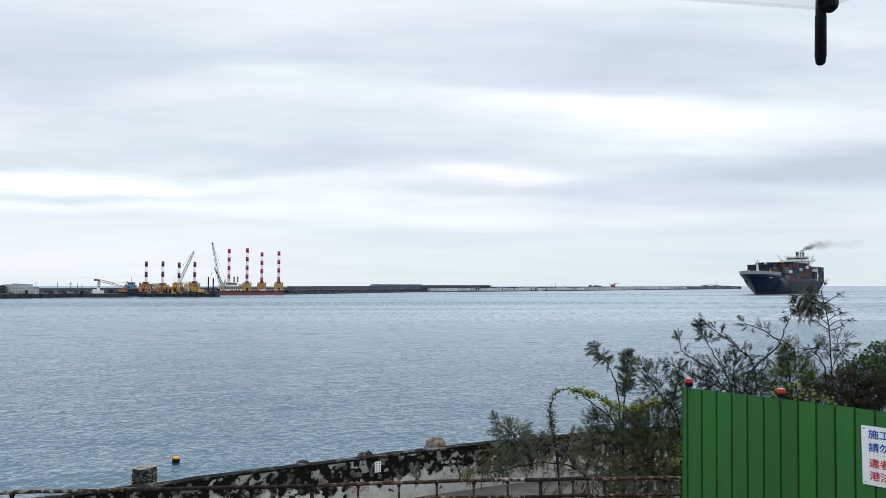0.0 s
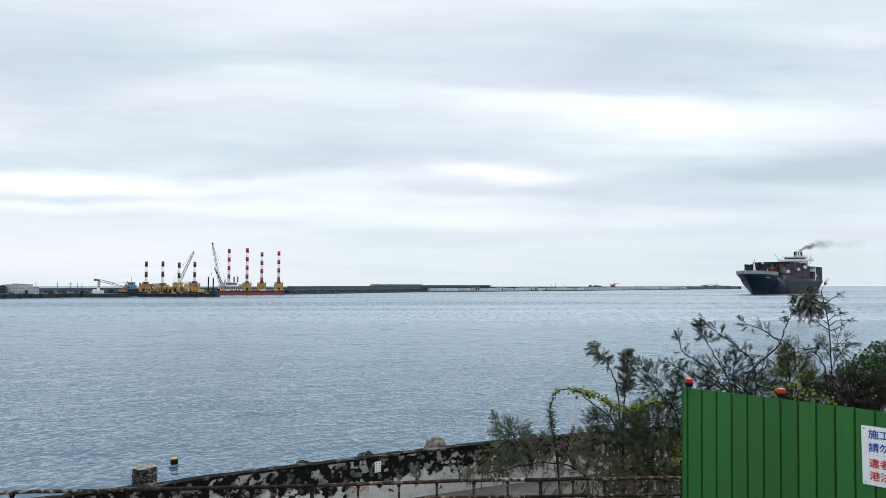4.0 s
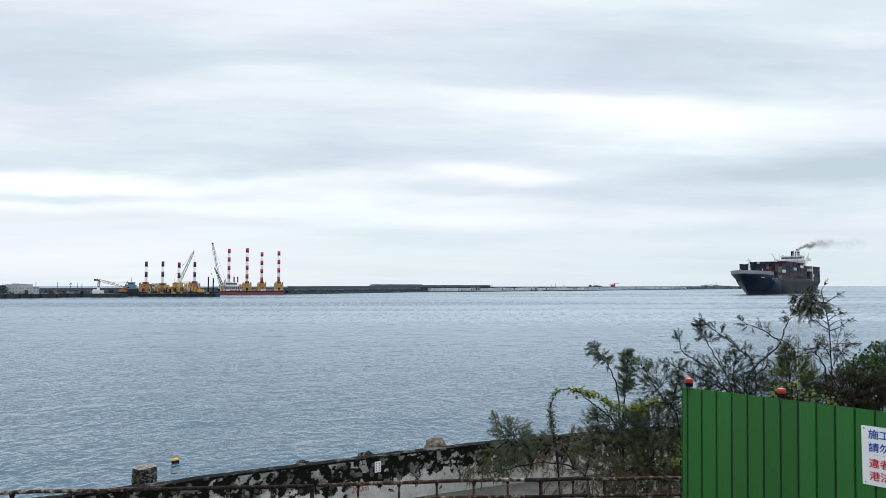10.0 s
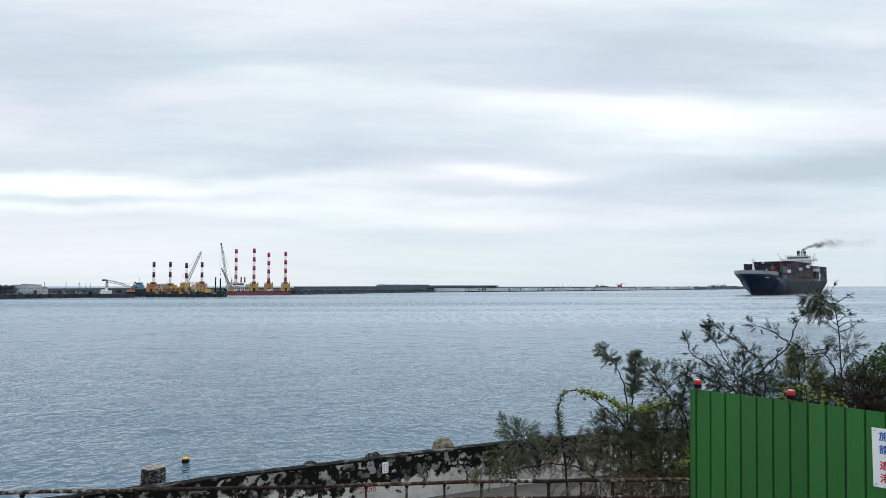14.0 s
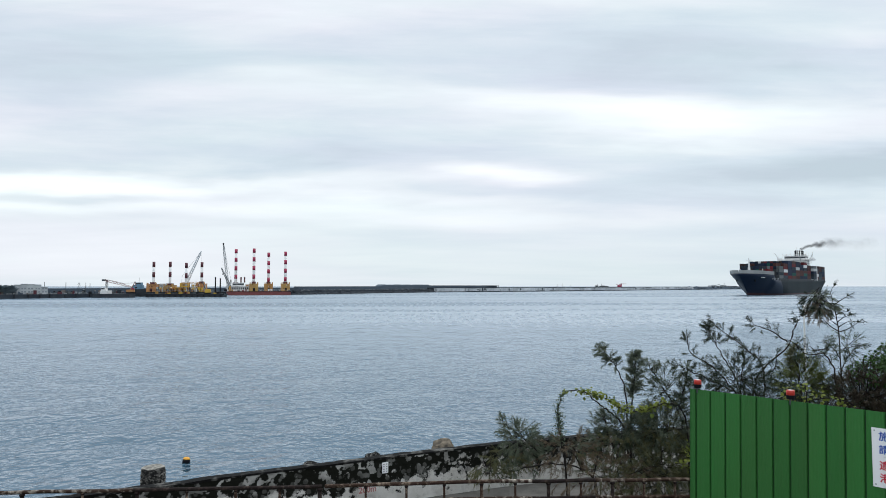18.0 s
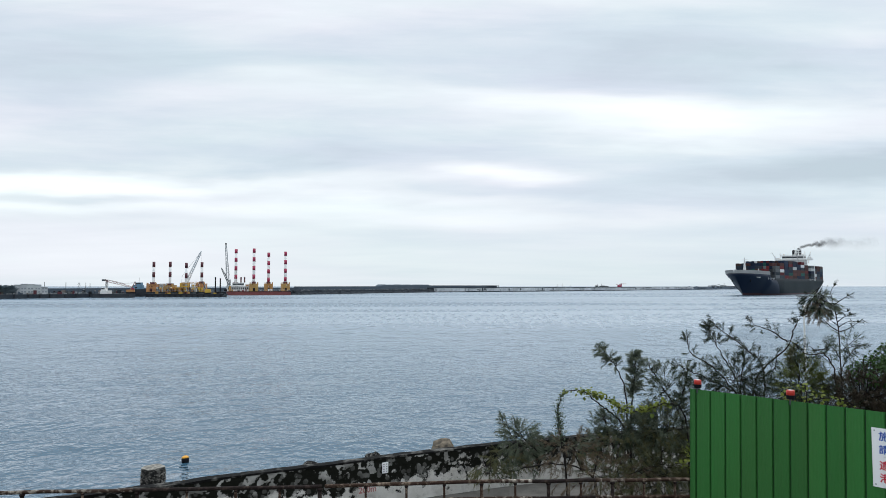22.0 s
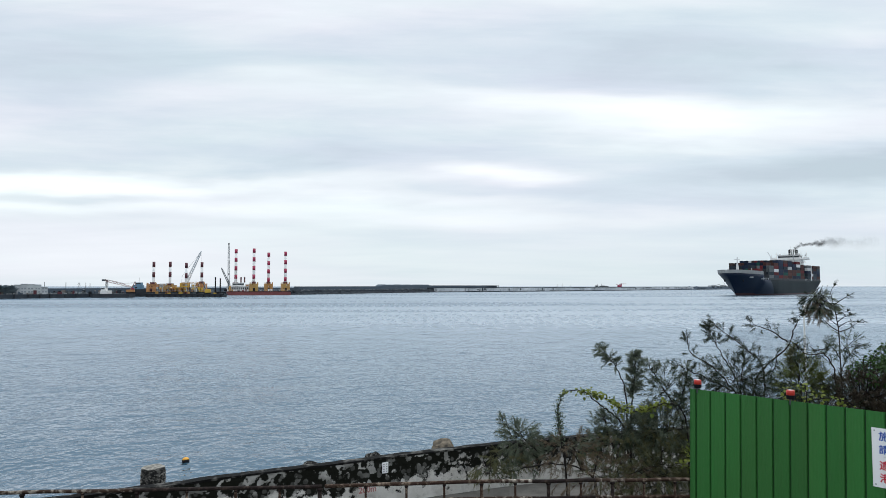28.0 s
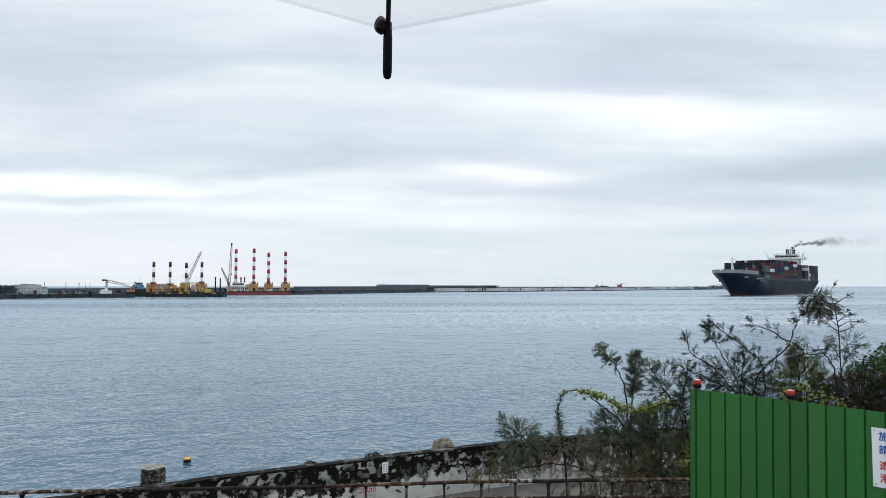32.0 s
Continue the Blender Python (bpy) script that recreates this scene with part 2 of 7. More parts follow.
PAINT_YELLOW = mat("yellow_machine_paint", (0.62, 0.40, 0.04), (0.45, 0.28, 0.04), 0.5, 0, 0.5)
PAINT_BLUE = mat("faded_blue_paint", (0.14, 0.26, 0.36), (0.10, 0.19, 0.27), 0.55, 0, 0.4)
BLACK_STEEL = mat("black_steel", (0.010, 0.011, 0.014), (0.020, 0.020, 0.022), 0.75, 0.0, 0.5)
DARK_HULL = mat("dark_hull_paint", (0.012, 0.016, 0.022), (0.026, 0.032, 0.038), 0.5, 0, 0.15)
RED_HULL = mat("red_oxide_hull", (0.22, 0.06, 0.055), (0.15, 0.042, 0.042), 0.6, 0, 0.2)
GREY_STEEL = mat("grey_steel_lattice", (0.33, 0.36, 0.37), (0.22, 0.25, 0.26), 0.5, 0.2, 0.5)
DARK_STEEL = mat("dark_steel_lattice", (0.10, 0.115, 0.12), (0.06, 0.07, 0.075), 0.5, 0.2, 0.5)
WINDOW_DARK = mat("dark_glazing", (0.02, 0.025, 0.03), (0.03, 0.035, 0.04), 0.15, 0, 1, spec=0.5)
# leaf green paled towards blue: the distance haze is mixed into the colour
HAZED_GREEN = mat("hazed_tree_foliage", (0.09, 0.125, 0.145), (0.13, 0.165, 0.18), 0.9, 0, 0.4)
SHIP_NAVY = mat("navy_hull_paint", (0.008, 0.016, 0.036), (0.013, 0.023, 0.046), 0.45, 0, 0.06, spec=0.2)
SHIP_GREY = mat("weathered_grey_hull", (0.011, 0.018, 0.022), (0.026, 0.036, 0.040), 0.6, 0, 0.05, stretch=(1, 1, 0.2), spec=0.08)
BOOT_RED = mat("red_boot_topping", (0.055, 0.018, 0.024), (0.034, 0.016, 0.020), 0.6, 0, 0.12)
HATCH = mat("dark_hatch_steel", (0.07, 0.075, 0.08), (0.05, 0.055, 0.06), 0.7, 0, 0.3)
BOX_COLOURS = [mat("container_" + n, tuple(v * 0.72 for v in c), tuple(v * 0.5 for v in c), 0.75, 0, 0.25, 0, 1, 0.35, spec=0.15) for n, c in (
    ("oxide", (0.115, 0.050, 0.044)), ("brown", (0.095, 0.062, 0.055)), ("navy", (0.03, 0.046, 0.085)), ("green", (0.03, 0.13, 0.11)),
    ("grey", (0.22, 0.24, 0.25)), ("white", (0.78, 0.80, 0.80)), ("red", (0.20, 0.04, 0.045)), ("slate", (0.06, 0.08, 0.10)))]
FENCE_GREEN = mat("green_enamelled_steel", (0.023, 0.156, 0.029), (0.030, 0.133, 0.027), 0.5, 0, 2.2, 0.25, 90, 0.12, stretch=(1, 1, 0.12))
# hoarding green at half value: shade of the grooves put into the colour
GROOVE_SHADE = mat("groove_shade_green", (0.010, 0.07, 0.016), (0.012, 0.055, 0.015), 0.5, 0, 2)
LAMP_RED = mat("red_orange_lens_plastic", (0.50, 0.032, 0.020), (0.42, 0.03, 0.018), 0.4, 0, 12, spec=0.5)
BLACK_PLASTIC = mat("black_plastic", (0.004, 0.005, 0.008), (0.007, 0.008, 0.011), 0.5, 0, 12, spec=0.12)
SIGN_WHITE = mat("white_sign_board", (0.88, 0.89, 0.90), (0.82, 0.83, 0.84), 0.4, 0, 3)
SIGN_BLUE = mat("blue_sign_ink", (0.015, 0.07, 0.36), (0.02, 0.09, 0.40), 0.5, 0, 8)
SIGN_RED = mat("red_sign_ink", (0.55, 0.02, 0.045), (0.50, 0.03, 0.05), 0.5, 0, 8)
SPRAY_RED = mat("faded_red_spray", (0.40, 0.12, 0.11), (0.42, 0.30, 0.28), 0.85, 0, 22, sharp=0.3)
BARK = mat("dark_brown_bark", (0.036, 0.029, 0.026), (0.016, 0.014, 0.013), 0.9, 0, 20, 0.4, 60)
BOLLARD = mat("pebbled_concrete", (0.014, 0.014, 0.014), (0.22, 0.21, 0.19), 0.95, 0, 22, 0.9, 30, sharp=0.5, bias=0.11)
STONE = mat("tan_boulder", (0.21, 0.175, 0.13), (0.04, 0.036, 0.032), 0.95, 0, 9, 1.0, 25, sharp=0.35)


def leaf_material(name, c1, c2, trans=0.35):
    m = bpy.data.materials.new(name)
    m.use_nodes = True
    nt = m.node_tree
    b = nt.nodes["Principled BSDF"]
    b.inputs["Roughness"].default_value = 0.55
    b.inputs["Specular IOR Level"].default_value = 0.10
    g = nt.nodes.new("ShaderNodeNewGeometry")
    rp = nt.nodes.new("ShaderNodeValToRGB")
    rp.color_ramp.elements[0].color, rp.color_ramp.elements[1].color = (*c1, 1), (*c2, 1)
    # shoots of like age grow together, each leaf a little different
    tc = nt.nodes.new("ShaderNodeTexCoord")
    no = nt.nodes.new("ShaderNodeTexNoise")
    no.inputs["Scale"].default_value, no.inputs["Detail"].default_value = 5.5, 3
    nt.links.new(tc.outputs["Object"], no.inputs["Vector"])
    st = nt.nodes.new("ShaderNodeMapRange")
    st.inputs[1].default_value, st.inputs[2].default_value = 0.32, 0.68
    nt.links.new(no.outputs["Fac"], st.inputs[0])
    mf = nt.nodes.new("ShaderNodeMix")
    mf.inputs["Factor"].default_value = 0.32
    nt.links.new(st.outputs[0], mf.inputs[2])
    nt.links.new(g.outputs["Random Per Island"], mf.inputs[3])
    nt.links.new(mf.outputs[0], rp.inputs[0])
    nt.links.new(rp.outputs[0], b.inputs["Base Color"])
    t = nt.nodes.new("ShaderNodeBsdfTranslucent")
    nt.links.new(rp.outputs[0], t.inputs["Color"])
    mx = nt.nodes.new("ShaderNodeMixShader")
    mx.inputs[0].default_value = trans
    nt.links.new(b.outputs[0], mx.inputs[1])
    nt.links.new(t.outputs[0], mx.inputs[2])
    nt.links.new(mx.outputs[0], nt.nodes["Material Output"].inputs["Surface"])
    return m


NEEDLE = leaf_material("grey_green_needles", (0.018, 0.030, 0.020), (0.098, 0.122, 0.078))
NEEDLE_OLIVE = leaf_material("olive_needles", (0.046, 0.052, 0.024), (0.175, 0.172, 0.085))
NEEDLE_PALE = leaf_material("pale_grey_green_needles", (0.040, 0.058, 0.040), (0.190, 0.215, 0.150))
NEEDLE_BROWN = leaf_material("dark_brown_needles", (0.020, 0.017, 0.012), (0.085, 0.068, 0.046))
NEEDLE_DARK = leaf_material("dark_green_needles", (0.009, 0.016, 0.010), (0.050, 0.064, 0.040))
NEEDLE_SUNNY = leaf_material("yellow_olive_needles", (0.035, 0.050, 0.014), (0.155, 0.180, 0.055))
NEEDLE_DRY = leaf_material("dry_brown_needles", (0.075, 0.057, 0.038), (0.21, 0.165, 0.115))
LEAF = leaf_material("deep_green_leaves", (0.010, 0.027, 0.009), (0.050, 0.098, 0.026))
LEAF_LIME = leaf_material("yellow_green_leaves", (0.085, 0.125, 0.026), (0.235, 0.26, 0.055), 0.35)


def peeling_paint():
    """Old whitewash on a sea wall: pale below, mould and flaked patches towards the crest."""
    m = bpy.data.materials.new("peeling_whitewash")
    m.use_nodes = True
    nt = m.node_tree
    b = nt.nodes["Principled BSDF"]
    b.inputs["Roughness"].default_value = 0.92
    b.inputs["Specular IOR Level"].default_value = 0.08
    tc = nt.nodes.new("ShaderNodeTexCoord")

    def noi(scale, detail, rough=0.6):
        n = nt.nodes.new("ShaderNodeTexNoise")
        n.inputs["Scale"].default_value, n.inputs["Detail"].default_value, n.inputs["Roughness"].default_value = scale, detail, rough
        nt.links.new(tc.outputs["Object"], n.inputs["Vector"])
        return n.outputs["Fac"]

    def mth(op, a, bb, c=None):
        n = nt.nodes.new("ShaderNodeMath")
        n.operation = op
        for i, v in enumerate((a, bb, c)):
            if v is None:
                continue
            if isinstance(v, (int, float)):
                n.inputs[i].default_value = v
            else:
                nt.links.new(v, n.inputs[i])
        return n.outputs[0]
    sp = nt.nodes.new("ShaderNodeSeparateXYZ")
    nt.links.new(tc.outputs["Object"], sp.inputs[0])
    # mould reaches about half a metre down from the crest, with a ragged edge
    h = mth("MULTIPLY_ADD", sp.outputs[2], 1.05, -4.915)
    edge = mth("ADD", h, mth("MULTIPLY_ADD", noi(4.6, 7, 0.66), 1.7, -0.55))
    rp = nt.nodes.new("ShaderNodeValToRGB")
    e = rp.color_ramp.elements
    e[0].position, e[0].color = 0.0, (0.70, 0.69, 0.66, 1)
    e[1].position, e[1].color = 0.14, (0.012, 0.013, 0.010, 1)
    x = e.new(0.05)
    x.color = (0.42, 0.41, 0.39, 1)
    x = e.new(0.08)
    x.color = (0.03, 0.03, 0.03, 1)
    nt.links.new(edge, rp.inputs[0])
    # flakes of pale paint left inside the mould
    fl = nt.nodes.new("ShaderNodeValToRGB")
    fl.color_ramp.elements[0].position, fl.color_ramp.elements[1].position = 0.555, 0.585
    nt.links.new(noi(7.5, 4, 0.5), fl.inputs[0])
    mx = nt.nodes.new("ShaderNodeMix")
    mx.data_type = "RGBA"
    # most flakes are thin and grimy, some stay bright
    th = nt.nodes.new("ShaderNodeMapRange")
    th.inputs[1].default_value, th.inputs[2].default_value = 0.42, 0.62
    th.inputs[3].default_value, th.inputs[4].default_value = 0.30, 1.0
    nt.links.new(noi(1.9, 4), th.inputs[0])
    # round grey lichen spots
    vo = nt.nodes.new("ShaderNodeTexVoronoi")
    vo.inputs["Scale"].default_value = 7.5
    nt.links.new(tc.outputs["Object"], vo.inputs["Vector"])
    spot = nt.nodes.new("ShaderNodeMapRange")
    spot.inputs[1].default_value, spot.inputs[2].default_value = 0.36, 0.28
    spot.inputs[3].default_value, spot.inputs[4].default_value = 0.0, 0.34
    nt.links.new(mth("ADD", vo.outputs["Distance"], mth("MULTIPLY_ADD", noi(22, 3), 0.3, -0.15)), spot.inputs[0])
    flakes = mth("MULTIPLY", fl.outputs[0], th.outputs[0])
    nt.links.new(mth("MAXIMUM", flakes, mth("MULTIPLY", spot.outputs[0], th.outputs[0])), mx.inputs["Factor"])
    nt.links.new(rp.outputs[0], mx.inputs[6])
    mx.inputs[7].default_value = (0.50, 0.50, 0.48, 1)
    # grey grime over all
    gr = nt.nodes.new("ShaderNodeValToRGB")
    gr.color_ramp.elements[0].position, gr.color_ramp.elements[1].position = 0.35, 0.7
    gr.color_ramp.elements[0].color = (0.70, 0.69, 0.66, 1)
    nt.links.new(noi(1.7, 9, 0.7), gr.inputs[0])
    mu = nt.nodes.new("ShaderNodeMix")
    mu.data_type, mu.blend_type = "RGBA", "MULTIPLY"
    mu.inputs["Factor"].default_value = 1.0
    nt.links.new(mx.outputs[2], mu.inputs[6])
    nt.links.new(gr.outputs[0], mu.inputs[7])
    nt.links.new(mu.outputs[2], b.inputs["Base Color"])
    bp = nt.nodes.new("ShaderNodeBump")
    bp.inputs["Strength"].default_value, bp.inputs["Distance"].default_value = 0.7, 0.03
    nt.links.new(noi(14, 6), bp.inputs["Height"])
    nt.links.new(bp.outputs[0], b.inputs["Normal"])
    return m


WHITEWASH = peeling_paint()
COPING = mat("black_stained_coping", (0.008, 0.008, 0.008), (0.17, 0.165, 0.15), 0.95, 0, 5, 0.9, 30, sharp=0.6, bias=0.13)
RUST = mat("rusty_painted_pipe", (0.040, 0.024, 0.017), (0.32, 0.25, 0.19), 0.85, 0.0, 11, 0.6, 60, sharp=0.6, bias=0.11)
RUST_WHITE = mat("flaking_cream_pipe", (0.042, 0.026, 0.019), (0.50, 0.45, 0.38), 0.8, 0.0, 12, 0.6, 60, sharp=0.6, bias=0.10)
RUST_DARK = mat("dark_rusted_pipe", (0.018, 0.013, 0.012), (0.075, 0.055, 0.045), 0.85, 0.0, 14, 0.6, 60, sharp=0.5, bias=0.12)


def clear_vinyl():
    m = bpy.data.materials.new("clear_vinyl")
    m.use_nodes = True
    nt = m.node_tree
    b = nt.nodes["Principled BSDF"]
    b.inputs["Base Color"].default_value = (0.80, 0.81, 0.79, 1)
    b.inputs["Roughness"].default_value = 0.2
    t = nt.nodes.new("ShaderNodeBsdfTransparent")
    t.inputs["Color"].default_value = (0.97, 0.98, 0.98, 1)
    mx = nt.nodes.new("ShaderNodeMixShader")
    mx.inputs[0].default_value = 0.11
    nt.links.new(t.outputs[0], mx.inputs[1])
    nt.links.new(b.outputs[0], mx.inputs[2])
    nt.links.new(mx.outputs[0], nt.nodes["Material Output"].inputs["Surface"])
    return m


VINYL = clear_vinyl()


def smoke_material(name, alpha, size):
    """Smoke that thins out towards the rim of its wisp."""
    m = bpy.data.materials.new(name)
    m.use_nodes = True
    nt = m.node_tree
    d = nt.nodes.new("ShaderNodeBsdfDiffuse")
    d.inputs["Color"].default_value = (0.08, 0.075, 0.075, 1)
    t = nt.nodes.new("ShaderNodeBsdfTransparent")
    tc = nt.nodes.new("ShaderNodeTexCoord")
    mp = nt.nodes.new("ShaderNodeMapping")
    mp.inputs["Scale"].default_value = (1 / (size * 1.25), 0, 1 / (size * 0.9))
    nt.links.new(tc.outputs["Object"], mp.inputs[0])
    ln = nt.nodes.new("ShaderNodeVectorMath")
    ln.operation = "LENGTH"
    nt.links.new(mp.outputs[0], ln.inputs[0])
    rim = nt.nodes.new("ShaderNodeMapRange")
    rim.interpolation_type = "SMOOTHSTEP"
    rim.inputs[1].default_value, rim.inputs[2].default_value = 1.0, 0.0
    nt.links.new(ln.outputs["Value"], rim.inputs[0])
    n = nt.nodes.new("ShaderNodeTexNoise")
    n.inputs["Scale"].default_value, n.inputs["Detail"].default_value = 1.0 / size ** 0.6, 3
    nt.links.new(tc.outputs["Object"], n.inputs["Vector"])
    mr = nt.nodes.new("ShaderNodeMapRange")
    mr.inputs[1].default_value, mr.inputs[2].default_value = 0.15, 0.85
    mr.inputs[3].default_value, mr.inputs[4].default_value = 0.0, alpha
    nt.links.new(n.outputs["Fac"], mr.inputs[0])
    mu = nt.nodes.new("ShaderNodeMath")
    mu.operation = "MULTIPLY"
    nt.links.new(mr.outputs[0], mu.inputs[0])
    nt.links.new(rim.outputs[0], mu.inputs[1])
    mx = nt.nodes.new("ShaderNodeMixShader")
    nt.links.new(mu.outputs[0], mx.inputs[0])
    nt.links.new(t.outputs[0], mx.inputs[1])
    nt.links.new(d.outputs[0], mx.inputs[2])
    nt.links.new(mx.outputs[0], nt.nodes["Material Output"].inputs["Surface"])
    return m


# ---- building helpers ----


def obj(name, bm, material=None, parent=None, label="", smooth=False):
    me = bpy.data.meshes.new(name)
    bm.to_mesh(me)
    bm.free()
    if smooth:
        for p in me.polygons:
            p.use_smooth = True
    if material:
        me.materials.append(material)
    ob = new(name, me)
    if parent:
        ob.parent = parent
    if label:
        ob["label"] = label
    return ob


def part(name, bm, material, parent, label="", smooth=False):
    return obj(name, bm, material, parent, label, smooth)


def thing(name, m, label, category, group="", kind=""):
    ob = new(name)
    ob.empty_display_size = 0.2
    ob.matrix_world = m
    return tagged(ob, label, category, group, kind)


def raw(name, verts, faces, material, parent=None, smooth=False):
    me = bpy.data.meshes.new(name)
    me.from_pydata(verts, [], faces)
    me.update()
    if smooth:
        for p in me.polygons:
            p.use_smooth = True
    me.materials.append(material)
    ob = new(name, me)
    if parent:
        ob.parent = parent
    return ob


def box(x0, y0, z0, x1, y1, z1, bm=None, bevel=0.0):
    own = bmesh.new()
    r = bmesh.ops.create_cube(own, size=1)
    for v in r["verts"]:
        v.co = Vector(((x0 + x1) / 2 + v.co.x * (x1 - x0), (y0 + y1) / 2 + v.co.y * (y1 - y0), (z0 + z1) / 2 + v.co.z * (z1 - z0)))
    if bevel:
        bmesh.ops.bevel(own, geom=own.edges[:], offset=bevel, segments=2, affect="EDGES")
    if bm is None:
        return own
    me = bpy.data.meshes.new("tmp")
    own.to_mesh(me)
    own.free()
    bm.from_mesh(me)
    bpy.data.meshes.remove(me)
    return bm


def tube(pts, radii, n=8, bm=None, caps=True):
    """A round bar through the points."""
    bm = bm or bmesh.new()
    pts = [Vector(p) for p in pts]
    if isinstance(radii, (int, float)):
        radii = [radii] * len(pts)
    rings = []
    for i, p in enumerate(pts):
        d = (pts[min(i + 1, len(pts) - 1)] - pts[max(i - 1, 0)]).normalized()
        ref = Vector((0, 0, 1)) if abs(d.z) < 0.9 else Vector((1, 0, 0))
        a = d.cross(ref).normalized()
        b = d.cross(a)
        rings.append([bm.verts.new(p + (a * math.cos(2 * math.pi * k / n) + b * math.sin(2 * math.pi * k / n)) * radii[i]) for k in range(n)])
    for r0, r1 in zip(rings, rings[1:]):
        for k in range(n):
            bm.faces.new((r0[k], r0[(k + 1) % n], r1[(k + 1) % n], r1[k]))
    if caps:
        bm.faces.new(rings[0][::-1])
        bm.faces.new(rings[-1])
    return bm


def lump(c, r, seed, squash=(1, 1, 1), sub=2, amp=0.25, bm=None, freq=1.3):
    own = bmesh.new()
    bmesh.ops.create_icosphere(own, subdivisions=sub, radius=1)
    for v in own.verts:
        k = 1 + amp * noise.noise(v.co * freq + Vector((seed * 3.7, seed * 1.3, seed)))
        v.co = Vector((c[0] + v.co.x * k * r * squash[0], c[1] + v.co.y * k * r * squash[1], c[2] + v.co.z * k * r * squash[2]))
    if bm is None:
        return own
    me = bpy.data.meshes.new("tmp")
    own.to_mesh(me)
    own.free()
    bm.from_mesh(me)
    bpy.data.meshes.remove(me)
    return bm


def lattice(p0, p1, w0, w1, bays, chord=0.12, brace=0.07):
    """A lattice boom of square section from p0 to p1."""
    bm = bmesh.new()
    p0, p1 = Vector(p0), Vector(p1)
    d = (p1 - p0).normalized()
    a = d.cross(Vector((0, 1, 0))).normalized()
    b = d.cross(a)
    sides = [(-1, -1), (1, -1), (1, 1), (-1, 1)]

    def corner(i, s):
        t = i / bays
        w = w0 + (w1 - w0) * t
        w *= min(1.0, 0.45 + 4 * t, 0.35 + 5 * (1 - t))
        return p0 + (p1 - p0) * t + a * (s[0] * w / 2) + b * (s[1] * w / 2)
    for s in sides:
        tube([corner(i, s) for i in range(bays + 1)], chord, 4, bm)
    for i in range(bays):
        for k in range(4):
            s, q = sides[k], sides[(k + 1) % 4]
            if (i + k) % 2:
                s, q = q, s
            tube([corner(i, s), corner(i + 1, q)], brace, 3, bm, False)
    return bm


# ---- sea ----


def build_sea():
    """One sheet out to the horizon, finest where it lies nearest, with real wavelets."""
    rng = np.random.RandomState(4)
    dist = [6.0, 12.0, 18.0, 22.0]
    while dist[-1] < 4950:
        dist.append(dist[-1] * 1.0056)
    dist = np.array(dist)
    fine = np.linspace(-0.78, 0.78, 520)
    u = np.concatenate([[-60.0, -20.0, -7.0, -4.0], np.linspace(-2.0, -0.8, 10), fine, np.linspace(0.8, 2.0, 10), [4.0, 7.0, 20.0, 60.0]])
    rows, cols = len(dist), len(u)
    gx = np.outer(dist + 6, u)
    gy = np.repeat(dist[:, None], cols, 1)
    step = np.maximum(np.gradient(dist)[:, None], 0.0031 * (dist[:, None] + 6))
    z = np.zeros_like(gx)
    for k in range(64):
        lam = 0.42 * 1.05 ** k
        ang = rng.normal(math.radians(112), 0.75)
        amp = SEA_SLOPE * lam / (2 * math.pi) * (1.0 if lam < 1.1 else 0.22)
        fade = np.clip(lam / (step * 3.0) - 1.35, 0, 1)
        ph = rng.uniform(0, 6.28)
        arg = (gx * math.cos(ang) + gy * math.sin(ang)) * 2 * math.pi / lam + ph
        group = 0.6 + 0.4 * np.sin(arg / 7.3 + gx * 0.11 / lam + k)
        z += amp * fade * group * np.sin(arg)
    verts = np.stack([gx, gy, z], -1).reshape(-1, 3).tolist()
    faces = [(i * cols + j, i * cols + j + 1, (i + 1) * cols + j + 1, (i + 1) * cols + j) for i in range(rows - 1) for j in range(cols - 1)]
    ob = raw("water", verts, faces, WATER, smooth=True)
    return tagged(ob, "rippled grey-blue harbour sea under overcast sky", "sea", kind="structure")


SEA_SLOPE = 0.045
SEA = build_sea()


# ---- land on this side ----
WALL_LINE = [(-14.0, 5.2), (-8.0, 8.1), (-6.2, 9.0), (-4.13, 10.1), (-3.24, 10.65), (-2.05, 11.24), (-0.82, 11.93), (0.76, 12.69), (3.07, 13.6), (6.0, 14.6), (12.0, 16.2), (30.0, 19.0)]


def wall_y(x):
    for (x0, y0), (x1, y1) in zip(WALL_LINE, WALL_LINE[1:]):
        if x <= x1:
            return y0 + (y1 - y0) * (x - x0) / (x1 - x0)
    return WALL_LINE[-1][1]


def build_ground():
    verts, faces = [], []
    xs = [-4000, -400, -70, -40, -25] + [x for x, _ in WALL_LINE] + [50, 80, 400, 4000]
    prof = [(-4000, 6.2), (-60, 6.2), (2.4, 6.2), (5.2, 4.1), (None, 4.11), ("toe", 3.6), ("sea", -1.5), ("deep", -3.0)]
    for x in xs:
        wy = wall_y(max(-14.0, min(30.0, x)))
        for y, z in prof:
            if y is None:
                p = (x, wy + 0.1, z)
            elif y == "toe":
                p = (x - 0.2, wy + 0.5, z)
            elif y == "sea":
                p = (x - 1.5, wy + 9.0, z)
            elif y == "deep":
                p = (x - 2.0, wy + 14.0, z)
            else:
                p = (x, min(y, wy - 2.5 + (0 if y > 3 else -2)), z)
            verts.append(p)
    n = len(prof)
    for i in range(len(xs) - 1):
        for j in range(n - 1):
            faces.append((i * n + j, (i + 1) * n + j, (i + 1) * n + j + 1, i * n + j + 1))
    tagged(raw("ground", verts, faces, PATH), "grey cement path and bank above the shore", "ground", kind="structure")


build_ground()


